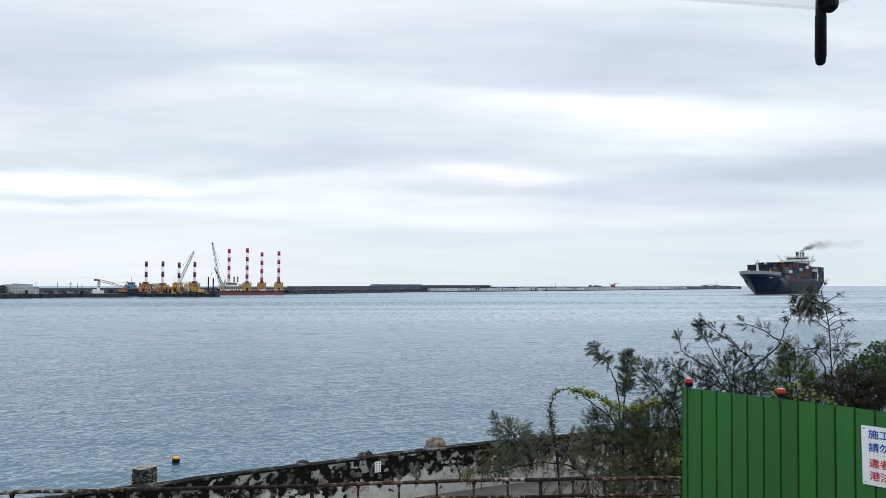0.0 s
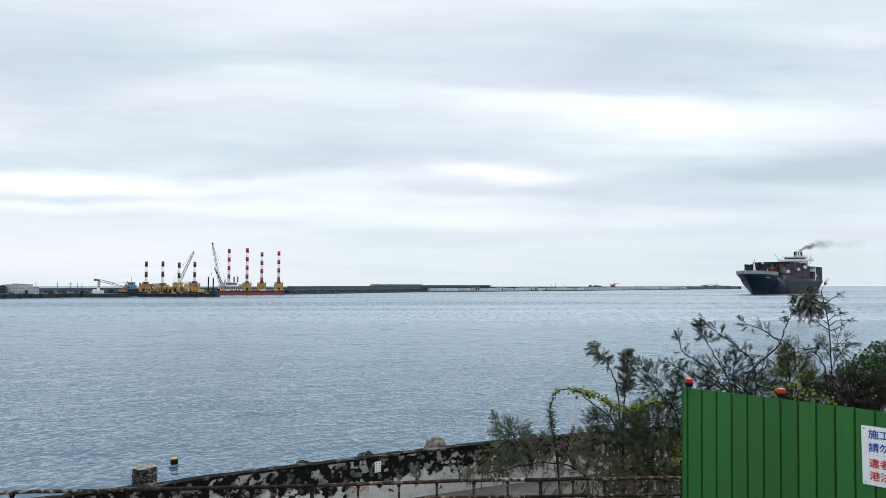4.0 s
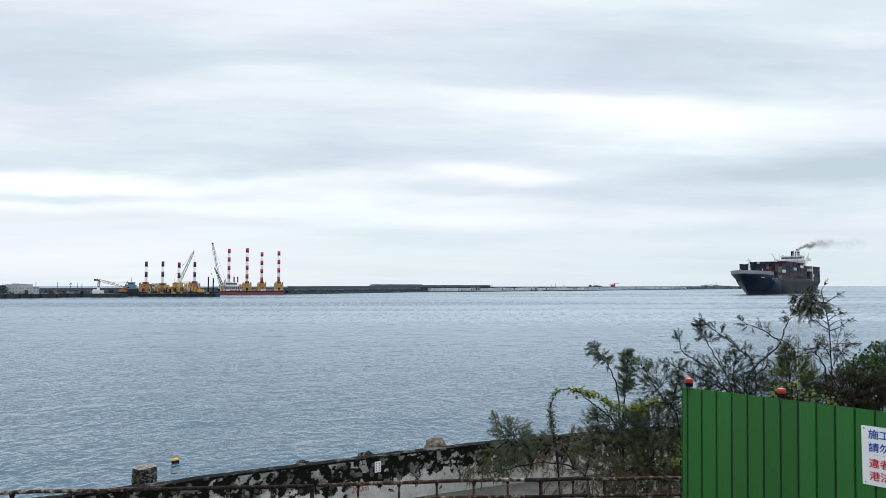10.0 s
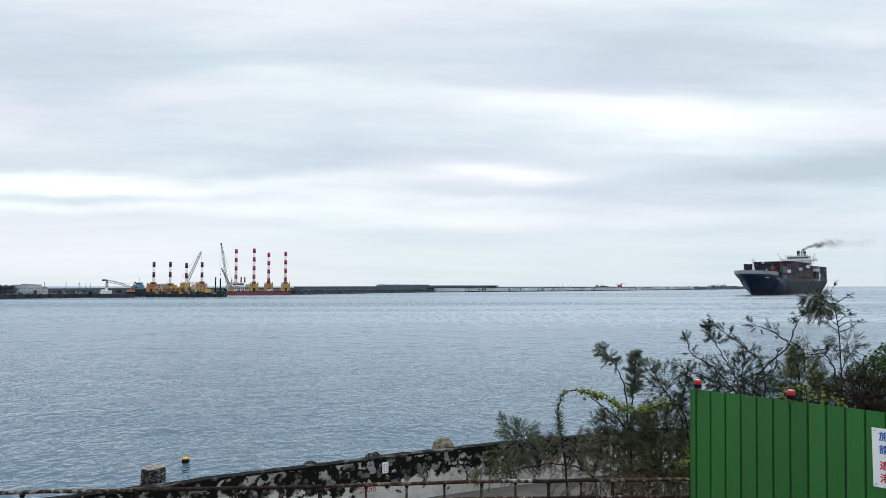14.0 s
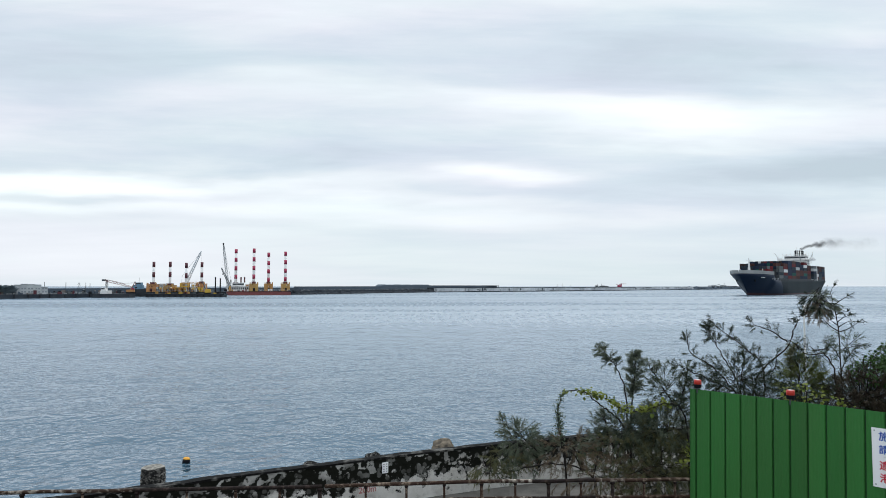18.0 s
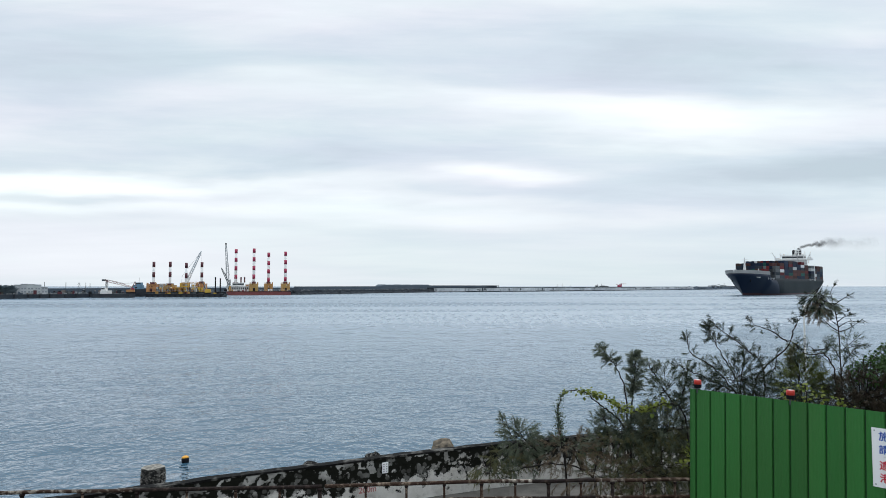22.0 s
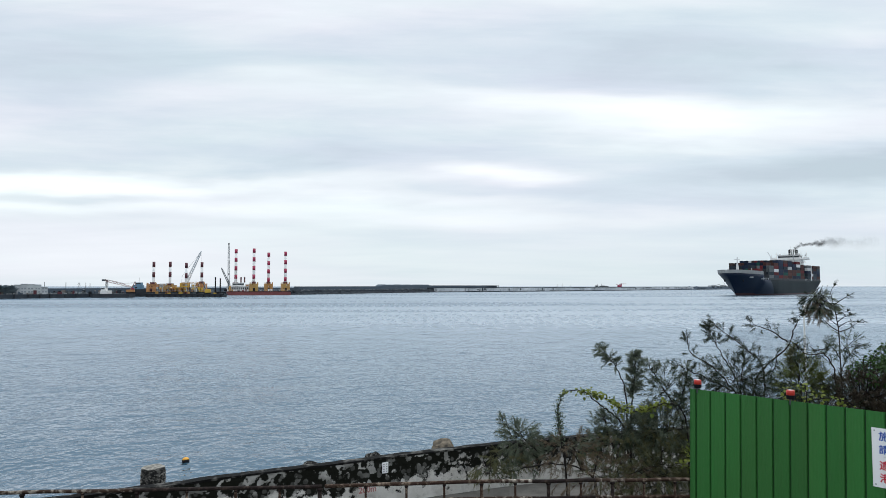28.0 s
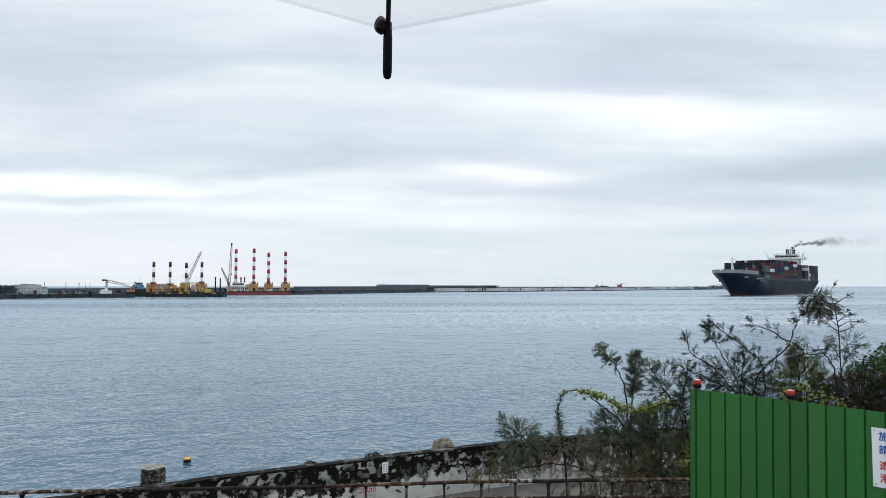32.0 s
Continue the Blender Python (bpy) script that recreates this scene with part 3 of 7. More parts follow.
def build_seawall():
    wall = thing("seawall", pose(0, 0, 0), "old sea wall with peeling whitewash and black mould", "sea wall", kind="structure")
    pts = []
    for (x0, y0), (x1, y1) in zip(WALL_LINE, WALL_LINE[1:]):
        n = max(2, int((x1 - x0) / (0.06 if -7 < x0 < 5 else 0.6)))
        pts += [(x0 + (x1 - x0) * i / n, y0 + (y1 - y0) * i / n) for i in range(n)]
    pts.append(WALL_LINE[-1])

    def strip(name, material, zs, front, back, rough, label):
        bm = bmesh.new()
        rings = []
        for i, (x, y) in enumerate(pts):
            xa, ya = pts[max(0, i - 1)]
            xb, yb = pts[min(len(pts) - 1, i + 1)]
            d = Vector((xb - xa, yb - ya, 0)).normalized()
            nrm = Vector((d.y, -d.x, 0))
            ring = []
            prof = [(front, zs[0])] + [(front, zs[0] + (zs[1] - zs[0]) * k / 6) for k in range(1, 7)] + [(0.5 * (front + back), zs[1]), (back, zs[1]), (back, zs[0])]
            for off, z in prof:
                p = Vector((x, y, z)) + nrm * off
                q = noise.noise(Vector((x * 3, y * 3, z * 3 + off))) * rough + noise.noise(Vector((x * 11, y * 11, z * 11))) * rough * 0.5
                ring.append(bm.verts.new(p + nrm * q + Vector((0, 0, q * (0.9 if z >= zs[1] else 0)))))
            rings.append(ring)
        for r0, r1 in zip(rings, rings[1:]):
            for k in range(len(r0) - 1):
                bm.faces.new((r0[k], r1[k], r1[k + 1], r0[k + 1]))
        for r in (rings[0], rings[-1]):
            bm.faces.new(r)
        bmesh.ops.recalc_face_normals(bm, faces=bm.faces[:])
        part(name, bm, material, wall, label)
    strip("wall_face", WHITEWASH, (3.9, 4.862), 0.0, -0.18, 0.012, "flaking whitewash with black mould")
    strip("coping", COPING, (4.864, 4.895), 0.008, -0.17, 0.018, "black-stained concrete coping")
    return wall


build_seawall()


# ---- things on and by the sea wall ----
def build_bollard():
    t = thing("concrete_post", pose(-4.735, 11.0, 3.555), "stubby pebbled concrete post behind the sea wall", "post")
    bm = bmesh.new()
    n = 28
    prof = [(0.18, 0.0), (0.182, 0.5), (0.184, 0.95), (0.184, 1.29), (0.176, 1.345), (0.15, 1.365), (0.08, 1.375), (0.0, 1.38)]
    rings = []
    for r, z in prof:
        ring = []
        for k in range(n):
            a = 2 * math.pi * k / n
            q = 1 + 0.06 * noise.noise(Vector((math.cos(a) * 4, math.sin(a) * 4, z * 7)))
            ring.append(bm.verts.new((r * q * math.cos(a), r * q * math.sin(a), z + 0.02 * noise.noise(Vector((a, r * 9, 3))))))
        rings.append(ring)
    for r0, r1 in zip(rings, rings[1:]):
        for k in range(n):
            bm.faces.new((r0[k], r0[(k + 1) % n], r1[(k + 1) % n], r1[k]))
    bm.faces.new(rings[0][::-1])
    bmesh.ops.remove_doubles(bm, verts=bm.verts[:], dist=0.002)
    part("shaft", bm, BOLLARD, t)
    part("cement_cap", lump((0, 0, 1.365), 0.165, 7, (1, 1, 0.14), 3, 0.2), mat("pale_cement_cap", (0.36, 0.34, 0.30), (0.06, 0.058, 0.052), 0.95, 0, 20, 0.9, 40, sharp=0.4), t, "pale worn cement top")
    # pebbles standing proud of the cement
    bm = bmesh.new()
    rr = random.Random(5)
    for i in range(420):
        a, z = rr.uniform(0, 6.28), rr.uniform(0.8, 1.3)
        lump((0.178 * math.cos(a), 0.178 * math.sin(a), z), rr.uniform(0.009, 0.020), i, (1, 1, 0.8), 1, 0.3, bm)
    tagged(part("pebbles", bm, mat("dark_pebbles", (0.02, 0.02, 0.02), (0.24, 0.23, 0.21), 0.9, 0, 9, rnd=0.6, island=True), t), kind="stuff")


build_bollard()


def rock(x, y, z, r, squash, seed, label, material=STONE):
    bm = lump((0, 0, 0), r, seed, squash, 3, 0.55, None, 1.1)
    # broken faces
    rr = random.Random(seed)
    for k in range(11):
        n = Vector((rr.uniform(-1, 1), rr.uniform(-1, 1), rr.uniform(-0.5, 1))).normalized()
        reach = max(v.co.dot(n) for v in bm.verts) * rr.uniform(0.70, 0.86)
        for v in bm.verts:
            over = v.co.dot(n) - reach
            if over > 0:
                v.co -= n * over
    for v in bm.verts:
        v.co += v.co.normalized() * (0.02 * noise.noise(v.co * 18) - 0.05 * abs(noise.noise(v.co * 7)))
    ob = obj("boulder", bm, material)
    ob.location = (x, y, z)
    tagged(ob, label, "boulder", "rocks behind the sea wall")


rock(-0.11, 13.0, 4.72, 0.30, (1.0, 0.8, 0.72), 3, "tan weathered boulder behind the sea wall crest")
rock(-1.33, 12.35, 4.655, 0.24, (1.0, 0.8, 0.75), 5, "dark weathered boulder behind the sea wall crest", BOLLARD)
rock(-2.40, 11.75, 4.66, 0.23, (0.9, 0.8, 0.75), 8, "dark low boulder behind the sea wall crest", BOLLARD)
rock(-3.55, 11.1, 4.65, 0.20, (0.9, 0.8, 0.75), 11, "dark low boulder behind the sea wall crest", BOLLARD)


def build_gauge_plate():
    d = Vector((1.23, 0.69, 0)).normalized()
    a = math.degrees(math.atan2(d.y, d.x))
    t = thing("gauge_plate", pose(-1.10, 11.70, 4.635, 0, 0, a), "small white plate with rows of black marks on the sea wall", "plate")
    part("board", box(-0.060, -0.012, 0.01, 0.052, 0.0, 0.190, bevel=0.003), SIGN_WHITE, t)
    for i in range(4):
        for s in (-1, 1):
            part("mark", box(s * 0.026 - 0.013, -0.0145, 0.034 + i * 0.040, s * 0.026 + 0.005, -0.0125, 0.049 + i * 0.040), DARK_HULL, t, "dark mark")


build_gauge_plate()


def lettering(text, size, material, parent, m, name="lettering", label="", bold=0.0, depth=0.0008):
    cu = bpy.data.curves.new("text", "FONT")
    cu.body, cu.size, cu.extrude = text, size, depth
    tmp = new("text", cu)
    one = bpy.data.meshes.new_from_object(tmp.evaluated_get(bpy.context.evaluated_depsgraph_get()))
    # thickened strokes: the glyphs laid a few times, a hair apart
    bm = bmesh.new()
    for i, (ox, oy) in enumerate(((0, 0), (1, 0), (-1, 0), (0, 1), (0, -1)) if bold else ((0, 0),)):
        n0 = len(bm.verts)
        bm.from_mesh(one)
        bm.verts.ensure_lookup_table()
        for v in bm.verts[n0:]:
            v.co += Vector((ox * bold, oy * bold, i * 0.00012))
    me = bpy.data.meshes.new(name)
    bm.to_mesh(me)
    bm.free()
    bpy.data.objects.remove(tmp)
    me.materials.clear()
    me.materials.append(material)
    ob = new(name, me)
    ob.matrix_world = m
    ob.parent = parent
    if label:
        ob["label"] = label
    return ob


def build_weed(x, y, seed, label, height=0.5, count=9):
    """A dry weed at the foot of the railing."""
    rr = random.Random(seed)
    t = thing("dry_weed", pose(x, y, 4.1), label, "weed", "weeds by the railing")
    lv = Leaves()
    for i in range(count):
        a = rr.uniform(0, 6.28)
        tip = Vector((math.cos(a) * rr.uniform(0.05, 0.2), math.sin(a) * 0.1, height * rr.uniform(0.6, 1.0)))
        line = [Vector((0, 0, 0)), tip * 0.5 + Vector((0, 0, 0.05)), tip]
        part("stem", tube(line, [0.004, 0.003, 0.0015], 5), BARK, t)
        for k in range(16):
            s = rr.uniform(0.3, 1.0)
            lv.leaf(tip * s, (rand_dir(rr) + Vector((0, 0, 0.3))).normalized(), rr.uniform(0.018, 0.04), rr)
    lv.make("leaves", NEEDLE_DRY, t)


def build_spray():
    t = thing("spray_writing", pose(-1.515, 11.452, 4.375, 90, 0, 29.5), "faded red spray writing on the whitewash", "graffiti")
    lettering("200m", 0.14, SPRAY_RED, t, pose(0, 0, 0), bold=0.004)


build_spray()

# ---- pipe railing ----


def build_railing(x0, y0, x1, y1, posts, mats, label, sag):
    t = thing("pipe_railing", pose(x0, y0, 4.0), label, "railing", "railings along the path")
    dx, dy = x1 - x0, y1 - y0

    def p(s, z):
        w = 0.010 * noise.noise(Vector((s * 9 + x0, z, 2)))
        return (dx * s, dy * s + w, z + 0.6 * w - (sag(s) if z > 0.3 else 0))
    cuts = [0.0] + [c for c, _ in mats]
    for c0, (c1, m) in zip(cuts, mats):
        part("top_rail", tube([p(c0 + (c1 - c0) * i / 8, 1.0) for i in range(9)], 0.026, 10), m, t, smooth=True)
        part("lower_rail", tube([p(c0 + (c1 - c0) * i / 8, 0.76) for i in range(9)], 0.023, 10), m, t, smooth=True)
    for i, (px, r) in enumerate(posts):
        s = (px - x0) / dx
        m = mats[min(len(mats) - 1, sum(s > c for c, _ in mats))][1]
        x, y, _ = p(s, 0)
        dip = sag(s)
        part("post", tube([(x, y, 0.0), (x, y, 0.5), (x, y, 0.985 - dip)], r * 0.9, 8), RUST_DARK if r > 0.024 else RUST, t, smooth=True)
        part("weld_collar", tube([(x, y, 0.95 - dip), (x, y, 0.972 - dip)], r + 0.007, 8), RUST_DARK, t, smooth=True)


build_railing(-7.6, 9.36, -1.83, 9.86, [(-7.4, .022), (-6.6, .022), (-5.9, .030), (-5.1, .020), (-4.37, .030), (-3.7, .020), (-3.03, .022), (-2.42, .020), (-1.86, .034)],
              [(0.55, RUST_WHITE), (0.83, RUST_DARK), (1.0, RUST_DARK)], "rusted pipe railing with flaking cream paint and dark stretches", lambda s: 0.03 + 0.018 * s)
build_railing(-1.79, 9.865, 3.6, 10.10, [(-1.21, .018), (-.63, .020), (-.09, .018), (.445, .024), (.93, .018), (1.41, .028), (1.88, .018), (2.34, .028), (2.8, .018), (3.25, .022)],
              [(0.45, RUST), (0.55, RUST_WHITE), (0.72, RUST_DARK), (0.8, RUST_WHITE), (1.0, RUST)], "rusted pipe railing with flaking cream and red-brown paint", lambda s: 0.045 * max(0.0, 1 - s / 0.4))

# ---- green hoarding ----
FX, FY, FA = 3.24, 9.32, math.degrees(math.atan2(-1.72, 1.52))


def build_fence():
    t = thing("hoarding", pose(FX, FY, 4.0, 0, 0, FA), "green ribbed steel construction hoarding beside the path", "fence")
    pitch, top, n = 0.2018, 2.422, 24
    x = 0.0
    first = 0.074
    for i in range(n):
        x0 = 0.0 if i == 0 else first + (i - 1) * pitch + 0.012
        x1 = first + i * pitch - 0.012
        # pressed sheet: shallow flutes, folded back to the groove on both sides
        w = x1 - x0
        prof = [(x0 - 0.006, 0.022), (x0 - 0.001, 0.003)]
        flutes = 5 if w > 0.1 else 2
        for k in range(flutes * 4 + 1):
            prof.append((x0 + 0.006 + (w - 0.012) * k / (flutes * 4), -0.0014 - 0.0011 * math.cos(math.pi * k / 2)))
        prof += [(x1 + 0.001, 0.003), (x1 + 0.006, 0.022)]
        verts = [(a, b, 0.02) for a, b in prof] + [(a, b, top) for a, b in prof] + [(a, b + 0.002, 0.02) for a, b in prof] + [(a, b + 0.002, top) for a, b in prof]
        m = len(prof)
        faces = [(j, j + 1, m + j + 1, m + j) for j in range(m - 1)] + [(2 * m + j + 1, 2 * m + j, 3 * m + j, 3 * m + j + 1) for j in range(m - 1)]
        faces += [(m + j, m + j + 1, 3 * m + j + 1, 3 * m + j) for j in range(m - 1)]
        raw("panel", verts, faces, FENCE_GREEN, t)
        # groove floor coloured darker than the sheets to carry its shade
        part("rib", box(x1 + 0.004, 0.0215, 0.02, x1 + 0.020, 0.0235, top), GROOVE_SHADE, t, "recessed rib, green darkened for groove shade")
    length = first + (n - 1) * pitch
    part("back_rail", box(0.0, 0.035, 0.4, length, 0.075, 0.44), GREY_STEEL, t)
    part("back_rail", box(0.0, 0.035, 1.9, length, 0.075, 1.94), GREY_STEEL, t)
    for px in (0.03, 1.6, 3.2, 4.6):
        part("post", tube([(px, 0.1, 0), (px, 0.1, 2.36)], 0.024, 8), GREY_STEEL, t)
    part("edge_trim", box(-0.008, -0.006, 0.02, 0.0, 0.035, top), FENCE_GREEN, t)
    # the sheets lean a little along their line
    for ob in t.children:
        for v in ob.data.vertices:
            v.co.x -= 0.019 * (top - v.co.z)


build_fence()


def build_beacon(s):
    m = pose(FX, FY, 4.0, 0, 0, FA) @ pose(s, 0.012, 2.446)
    t = thing("warning_lamp", m @ Matrix.Diagonal((1.04, 1.04, 0.93, 1)), "small red-orange warning lamp on the hoarding's top edge", "warning lamp", "lamps on the hoarding")
    clip = box(-0.008, -0.020, -0.078, 0.008, -0.008, 0.004)
    box(-0.010, -0.02, -0.018, 0.010, 0.014, -0.004, clip)
    part("clip", clip, DARK_STEEL, t, "steel clip")
    part("base", tube([(0, 0, -0.004), (0, 0, 0.0), (0, 0, 0.044), (0, 0, 0.048)], [0.043, 0.046, 0.048, 0.046], 20), BLACK_PLASTIC, t, "black plastic base")
    part("lens", tube([(0, 0, 0.048), (0, 0, 0.051), (0, 0, 0.102), (0, 0, 0.109), (0, 0, 0.111)], [0.045, 0.0475, 0.045, 0.042, 0.034], 20), LAMP_RED, t, "ribbed red-orange lens", True)
    part("solar_cap", tube([(0, 0, 0.111), (0, 0, 0.114)], [0.026, 0.024], 16), PAINT_GREY, t, "grey cap")


build_beacon(0.095)
build_beacon(1.292)


def build_sign():
    m = pose(FX, FY, 4.0, 0, 0, FA) @ pose(2.155, -0.008, 1.60)
    t = thing("notice_board", m, "white notice board with blue and red writing on the hoarding", "sign")
    part("board", box(0, -0.006, 0, 0.90, 0.0, 0.645, bevel=0.003), SIGN_WHITE, t)
    for row, (txt, mt) in enumerate((("施工", SIGN_BLUE), ("請勿", SIGN_BLUE), ("違者", SIGN_RED), ("港法", SIGN_RED))):
        z = (0.515, 0.372, 0.20, 0.062)[row]
        lettering(txt, 0.106, mt, t, pose(0.068, -0.0078, z + 0.004, 90, 0, 0), label="bold characters", bold=0.002)
    part("fold_line", box(0.11, -0.0066, 0.335, 0.9, -0.0062, 0.338), PAINT_GREY, t)
    for x, z in ((0.03, 0.615), (0.03, 0.03), (0.87, 0.615), (0.87, 0.03)):
        part("screw", tube([(x, -0.009, z), (x, -0.006, z)], 0.008, 8), GREY_STEEL, t)


build_sign()

# ---- plants ----


class Leaves:
    """Collects many small leaf or needle faces for one mesh."""

    def __init__(self):
        self.v, self.f = [], []

    def needle(self, p, d, length, w, rr):
        side = d.cross(Vector((rr.uniform(-1, 1), rr.uniform(-1, 1), rr.uniform(-1, 1)))).normalized() * w / 2
        tip = p + d * length + Vector((0, 0, -0.18 * length))
        mid = p + d * length * 0.55
        k = len(self.v)
        self.v += [p - side * 0.6, p + side * 0.6, mid + side, mid - side, tip]
        self.f += [(k, k + 1, k + 2, k + 3), (k + 3, k + 2, k + 4)]

    def leaf(self, p, d, size, rr):
        up = Vector((rr.uniform(-0.6, 0.6), rr.uniform(-0.9, 0.1), 1)).normalized()
        side = d.cross(up).normalized()
        nrm = side.cross(d).normalized()
        k = len(self.v)
        out = [(0, 0, 0), (0.25, 0.42, 0.05), (0.6, 0.42, 0.04), (1.0, 0, -0.10), (0.6, -0.42, 0.04), (0.25, -0.42, 0.05), (0.45, 0, -0.04)]
        self.v += [p + (d * a + side * b + nrm * c) * size for a, b, c in out]
        self.f += [(k + i, k + (i + 1) % 6, k + 6) for i in range(6)]

    def make(self, name, material, parent, label=""):
        ob = raw(name, [tuple(v) for v in self.v], self.f, material, parent)
        if label:
            ob["label"] = label
        return ob


def rand_dir(rr, up=0.0):
    while True:
        v = Vector((rr.uniform(-1, 1), rr.uniform(-1, 1), rr.uniform(-1, 1)))
        if 0.1 < v.length < 1:
            return (v.normalized() + Vector((0, 0, up))).normalized()


def tuft(lv, p, d, rr, count=26, length=0.072, spread=0.62, w=0.0056, reach=0.16):
    """A feathery shoot: needles along a short twig."""
    for i in range(int(count * 1.6)):
        s = rr.random() ** 0.8
        nd = (d + rand_dir(rr) * spread + Vector((0, 0, -0.30))).normalized()
        lv.needle(p + d * reach * s, nd, length * rr.uniform(0.6, 1.2), 0.72 * w * rr.uniform(0.7, 1.3), rr)


def smooth_line(pts, rr, wob=0.03, n=6):
    out = []
    pts = [Vector(p) for p in pts]
    for i in range(len(pts) - 1):
        p0, p1, p2, p3 = pts[max(i - 1, 0)], pts[i], pts[i + 1], pts[min(i + 2, len(pts) - 1)]
        for k in range(n):
            t = k / n
            q = 0.5 * (2 * p1 + (p2 - p0) * t + (2 * p0 - 5 * p1 + 4 * p2 - p3) * t * t + (3 * p1 - p0 - 3 * p2 + p3) * t ** 3)
            out.append(q + rand_dir(rr) * wob * (0 if i == 0 and k == 0 else 1) * rr.random())
    out.append(pts[-1])
    return out


def casuarina(base, limbs, seed, label, leafy, density=1.5, material=None, r0=0.016, wob=0.022):
    """limbs: (points from the base or a fork, start of foliage 0..1, twigs per metre, twig length)."""
    rr = random.Random(seed)
    t = thing("casuarina_shrub", pose(*base), label, "shrub", "shrubs by the sea wall")
    bx = Vector(base)
    lv = Leaves()
    for li, (pts, start, rate, tl) in enumerate(limbs):
        line = smooth_line([Vector(p) - bx for p in pts], rr, wob)
        n = len(line)
        bm = tube(line, [r0 * (1 - 0.8 * i / (n - 1)) * (1 if li == 0 else 0.75) + 0.002 for i in range(n)], 6)
        total = sum((b - a).length for a, b in zip(line, line[1:]))
        count = int(total * (1 - start) * rate * density)
        for i in range(count):
            s = start + (1 - start) * (i + rr.random()) / max(1, count)
            f = min(s * (n - 1), n - 1.001)
            k = int(f)
            p = line[k].lerp(line[k + 1], f - k)
            along = (line[k + 1] - line[k]).normalized()
            d = (along * 0.6 + rand_dir(rr) * 0.9 + Vector((0, 0, 0.25))).normalized()
            length = tl * rr.uniform(0.5, 1.2) * (1 - 0.35 * s)
            q = [p, p + d * length * 0.5 + Vector((0, 0, 0.02)), p + d * length]
            tube(q, [0.0032, 0.0026, 0.0016], 4, bm, False)
            for m in range(rr.choice((1, 2, 3))):
                tuft(lv, p + d * length * rr.uniform(0.25, 0.85), (d + rand_dir(rr) * 0.55).normalized(), rr, int(leafy * 1.35), 0.056, 0.62, 0.0056, 0.11)
        tuft(lv, line[-1], (line[-1] - line[-2]).normalized(), rr, int(leafy * 1.35), 0.056, 0.62, 0.0056, 0.11)
        part("limb", bm, BARK, t)
    lv.make("foliage", material or NEEDLE, t)
    return t


def clump(t, centre, radii, count, seed, material, needles=24, droop=0.0, length=0.085, name="foliage", w=0.0058):
    """A loose mass of feathery shoots filling an uneven body."""
    rr = random.Random(seed)
    base = Vector(t.matrix_world.translation)
    lv = Leaves()
    bm = bmesh.new()
    count = int(count * 2.25)
    for i in range(count):
        d = rand_dir(rr)
        k = (0.35 + 0.65 * rr.random() ** 0.5) * (1 + 0.35 * noise.noise(d * 2.2 + Vector((seed, 0, 0))))
        p = Vector(centre) - base + Vector((d.x * radii[0], d.y * radii[1], d.z * radii[2])) * k
        out = (d + Vector((0, 0, 0.35 - droop)) + rand_dir(rr) * 0.4).normalized()
        tuft(lv, p, out, rr, needles, length, 0.60, w, 2.0 * length)
        if i % 7 == 0:
            tube([p - out * 0.25, p + out * 0.2], [0.005, 0.002], 4, bm, False)
    tagged(part("brushwood", bm, BARK, t), kind="stuff")
    lv.make(name, material, t)


def leafy_bush(base, centre, radii, count, seed, label, material, size=0.055, name="broadleaf_shrub"):
    rr = random.Random(seed)
    t = thing(name, pose(*base), label, "shrub", "shrubs by the sea wall")
    b = Vector(base)
    c = Vector(centre) - b
    for i in range(7):
        d = rand_dir(rr, 0.4)
        tip = c + Vector((d.x * radii[0], d.y * radii[1], d.z * radii[2])) * 0.9
        line = smooth_line([(0, 0, 0), tuple(c * 0.5 + rand_dir(rr) * 0.1), tuple(tip)], rr, 0.02)
        part("limb", tube(line, [0.014 * (1 - 0.8 * k / (len(line) - 1)) + 0.002 for k in range(len(line))], 6), BARK, t)
    lv = Leaves()
    for i in range(count):
        d = rand_dir(rr)
        k = (0.3 + 0.7 * rr.random() ** 0.5) * (1 + 0.4 * noise.noise(d * 2.0 + Vector((seed, 0, 0))))
        p = c + Vector((d.x * radii[0], d.y * radii[1], d.z * radii[2])) * k
        lv.leaf(p, (d + rand_dir(rr) * 0.8 + Vector((0, 0, -0.2))).normalized(), size * rr.uniform(0.6, 1.25), rr)
    lv.make("foliage", material, t)
    return t


def vine(base, line, leaves_from, count, seed, label, size=0.05, spread=0.06, material=None):
    rr = random.Random(seed)
    t = thing("vine", pose(*base), label, "vine", "vines in the shrubs")
    b = Vector(base)
    pts = smooth_line([Vector(p) - b for p in line], rr, 0.02)
    n = len(pts)
    part("stem", tube(pts, [0.014 * (1 - 0.7 * k / (n - 1)) + 0.002 for k in range(n)], 6), BARK, t)
    lv = Leaves()
    for i in range(count):
        f = (leaves_from + (1 - leaves_from) * rr.random()) * (n - 1.01)
        k = int(f)
        p = pts[k].lerp(pts[k + 1], f - k) + rand_dir(rr, 0.3) * spread * rr.random()
        lv.leaf(p, (rand_dir(rr) + Vector((0, 0, -0.3))).normalized(), size * rr.uniform(0.55, 1.25), rr)
    lv.make("leaves", material or LEAF_LIME, t)
    return t


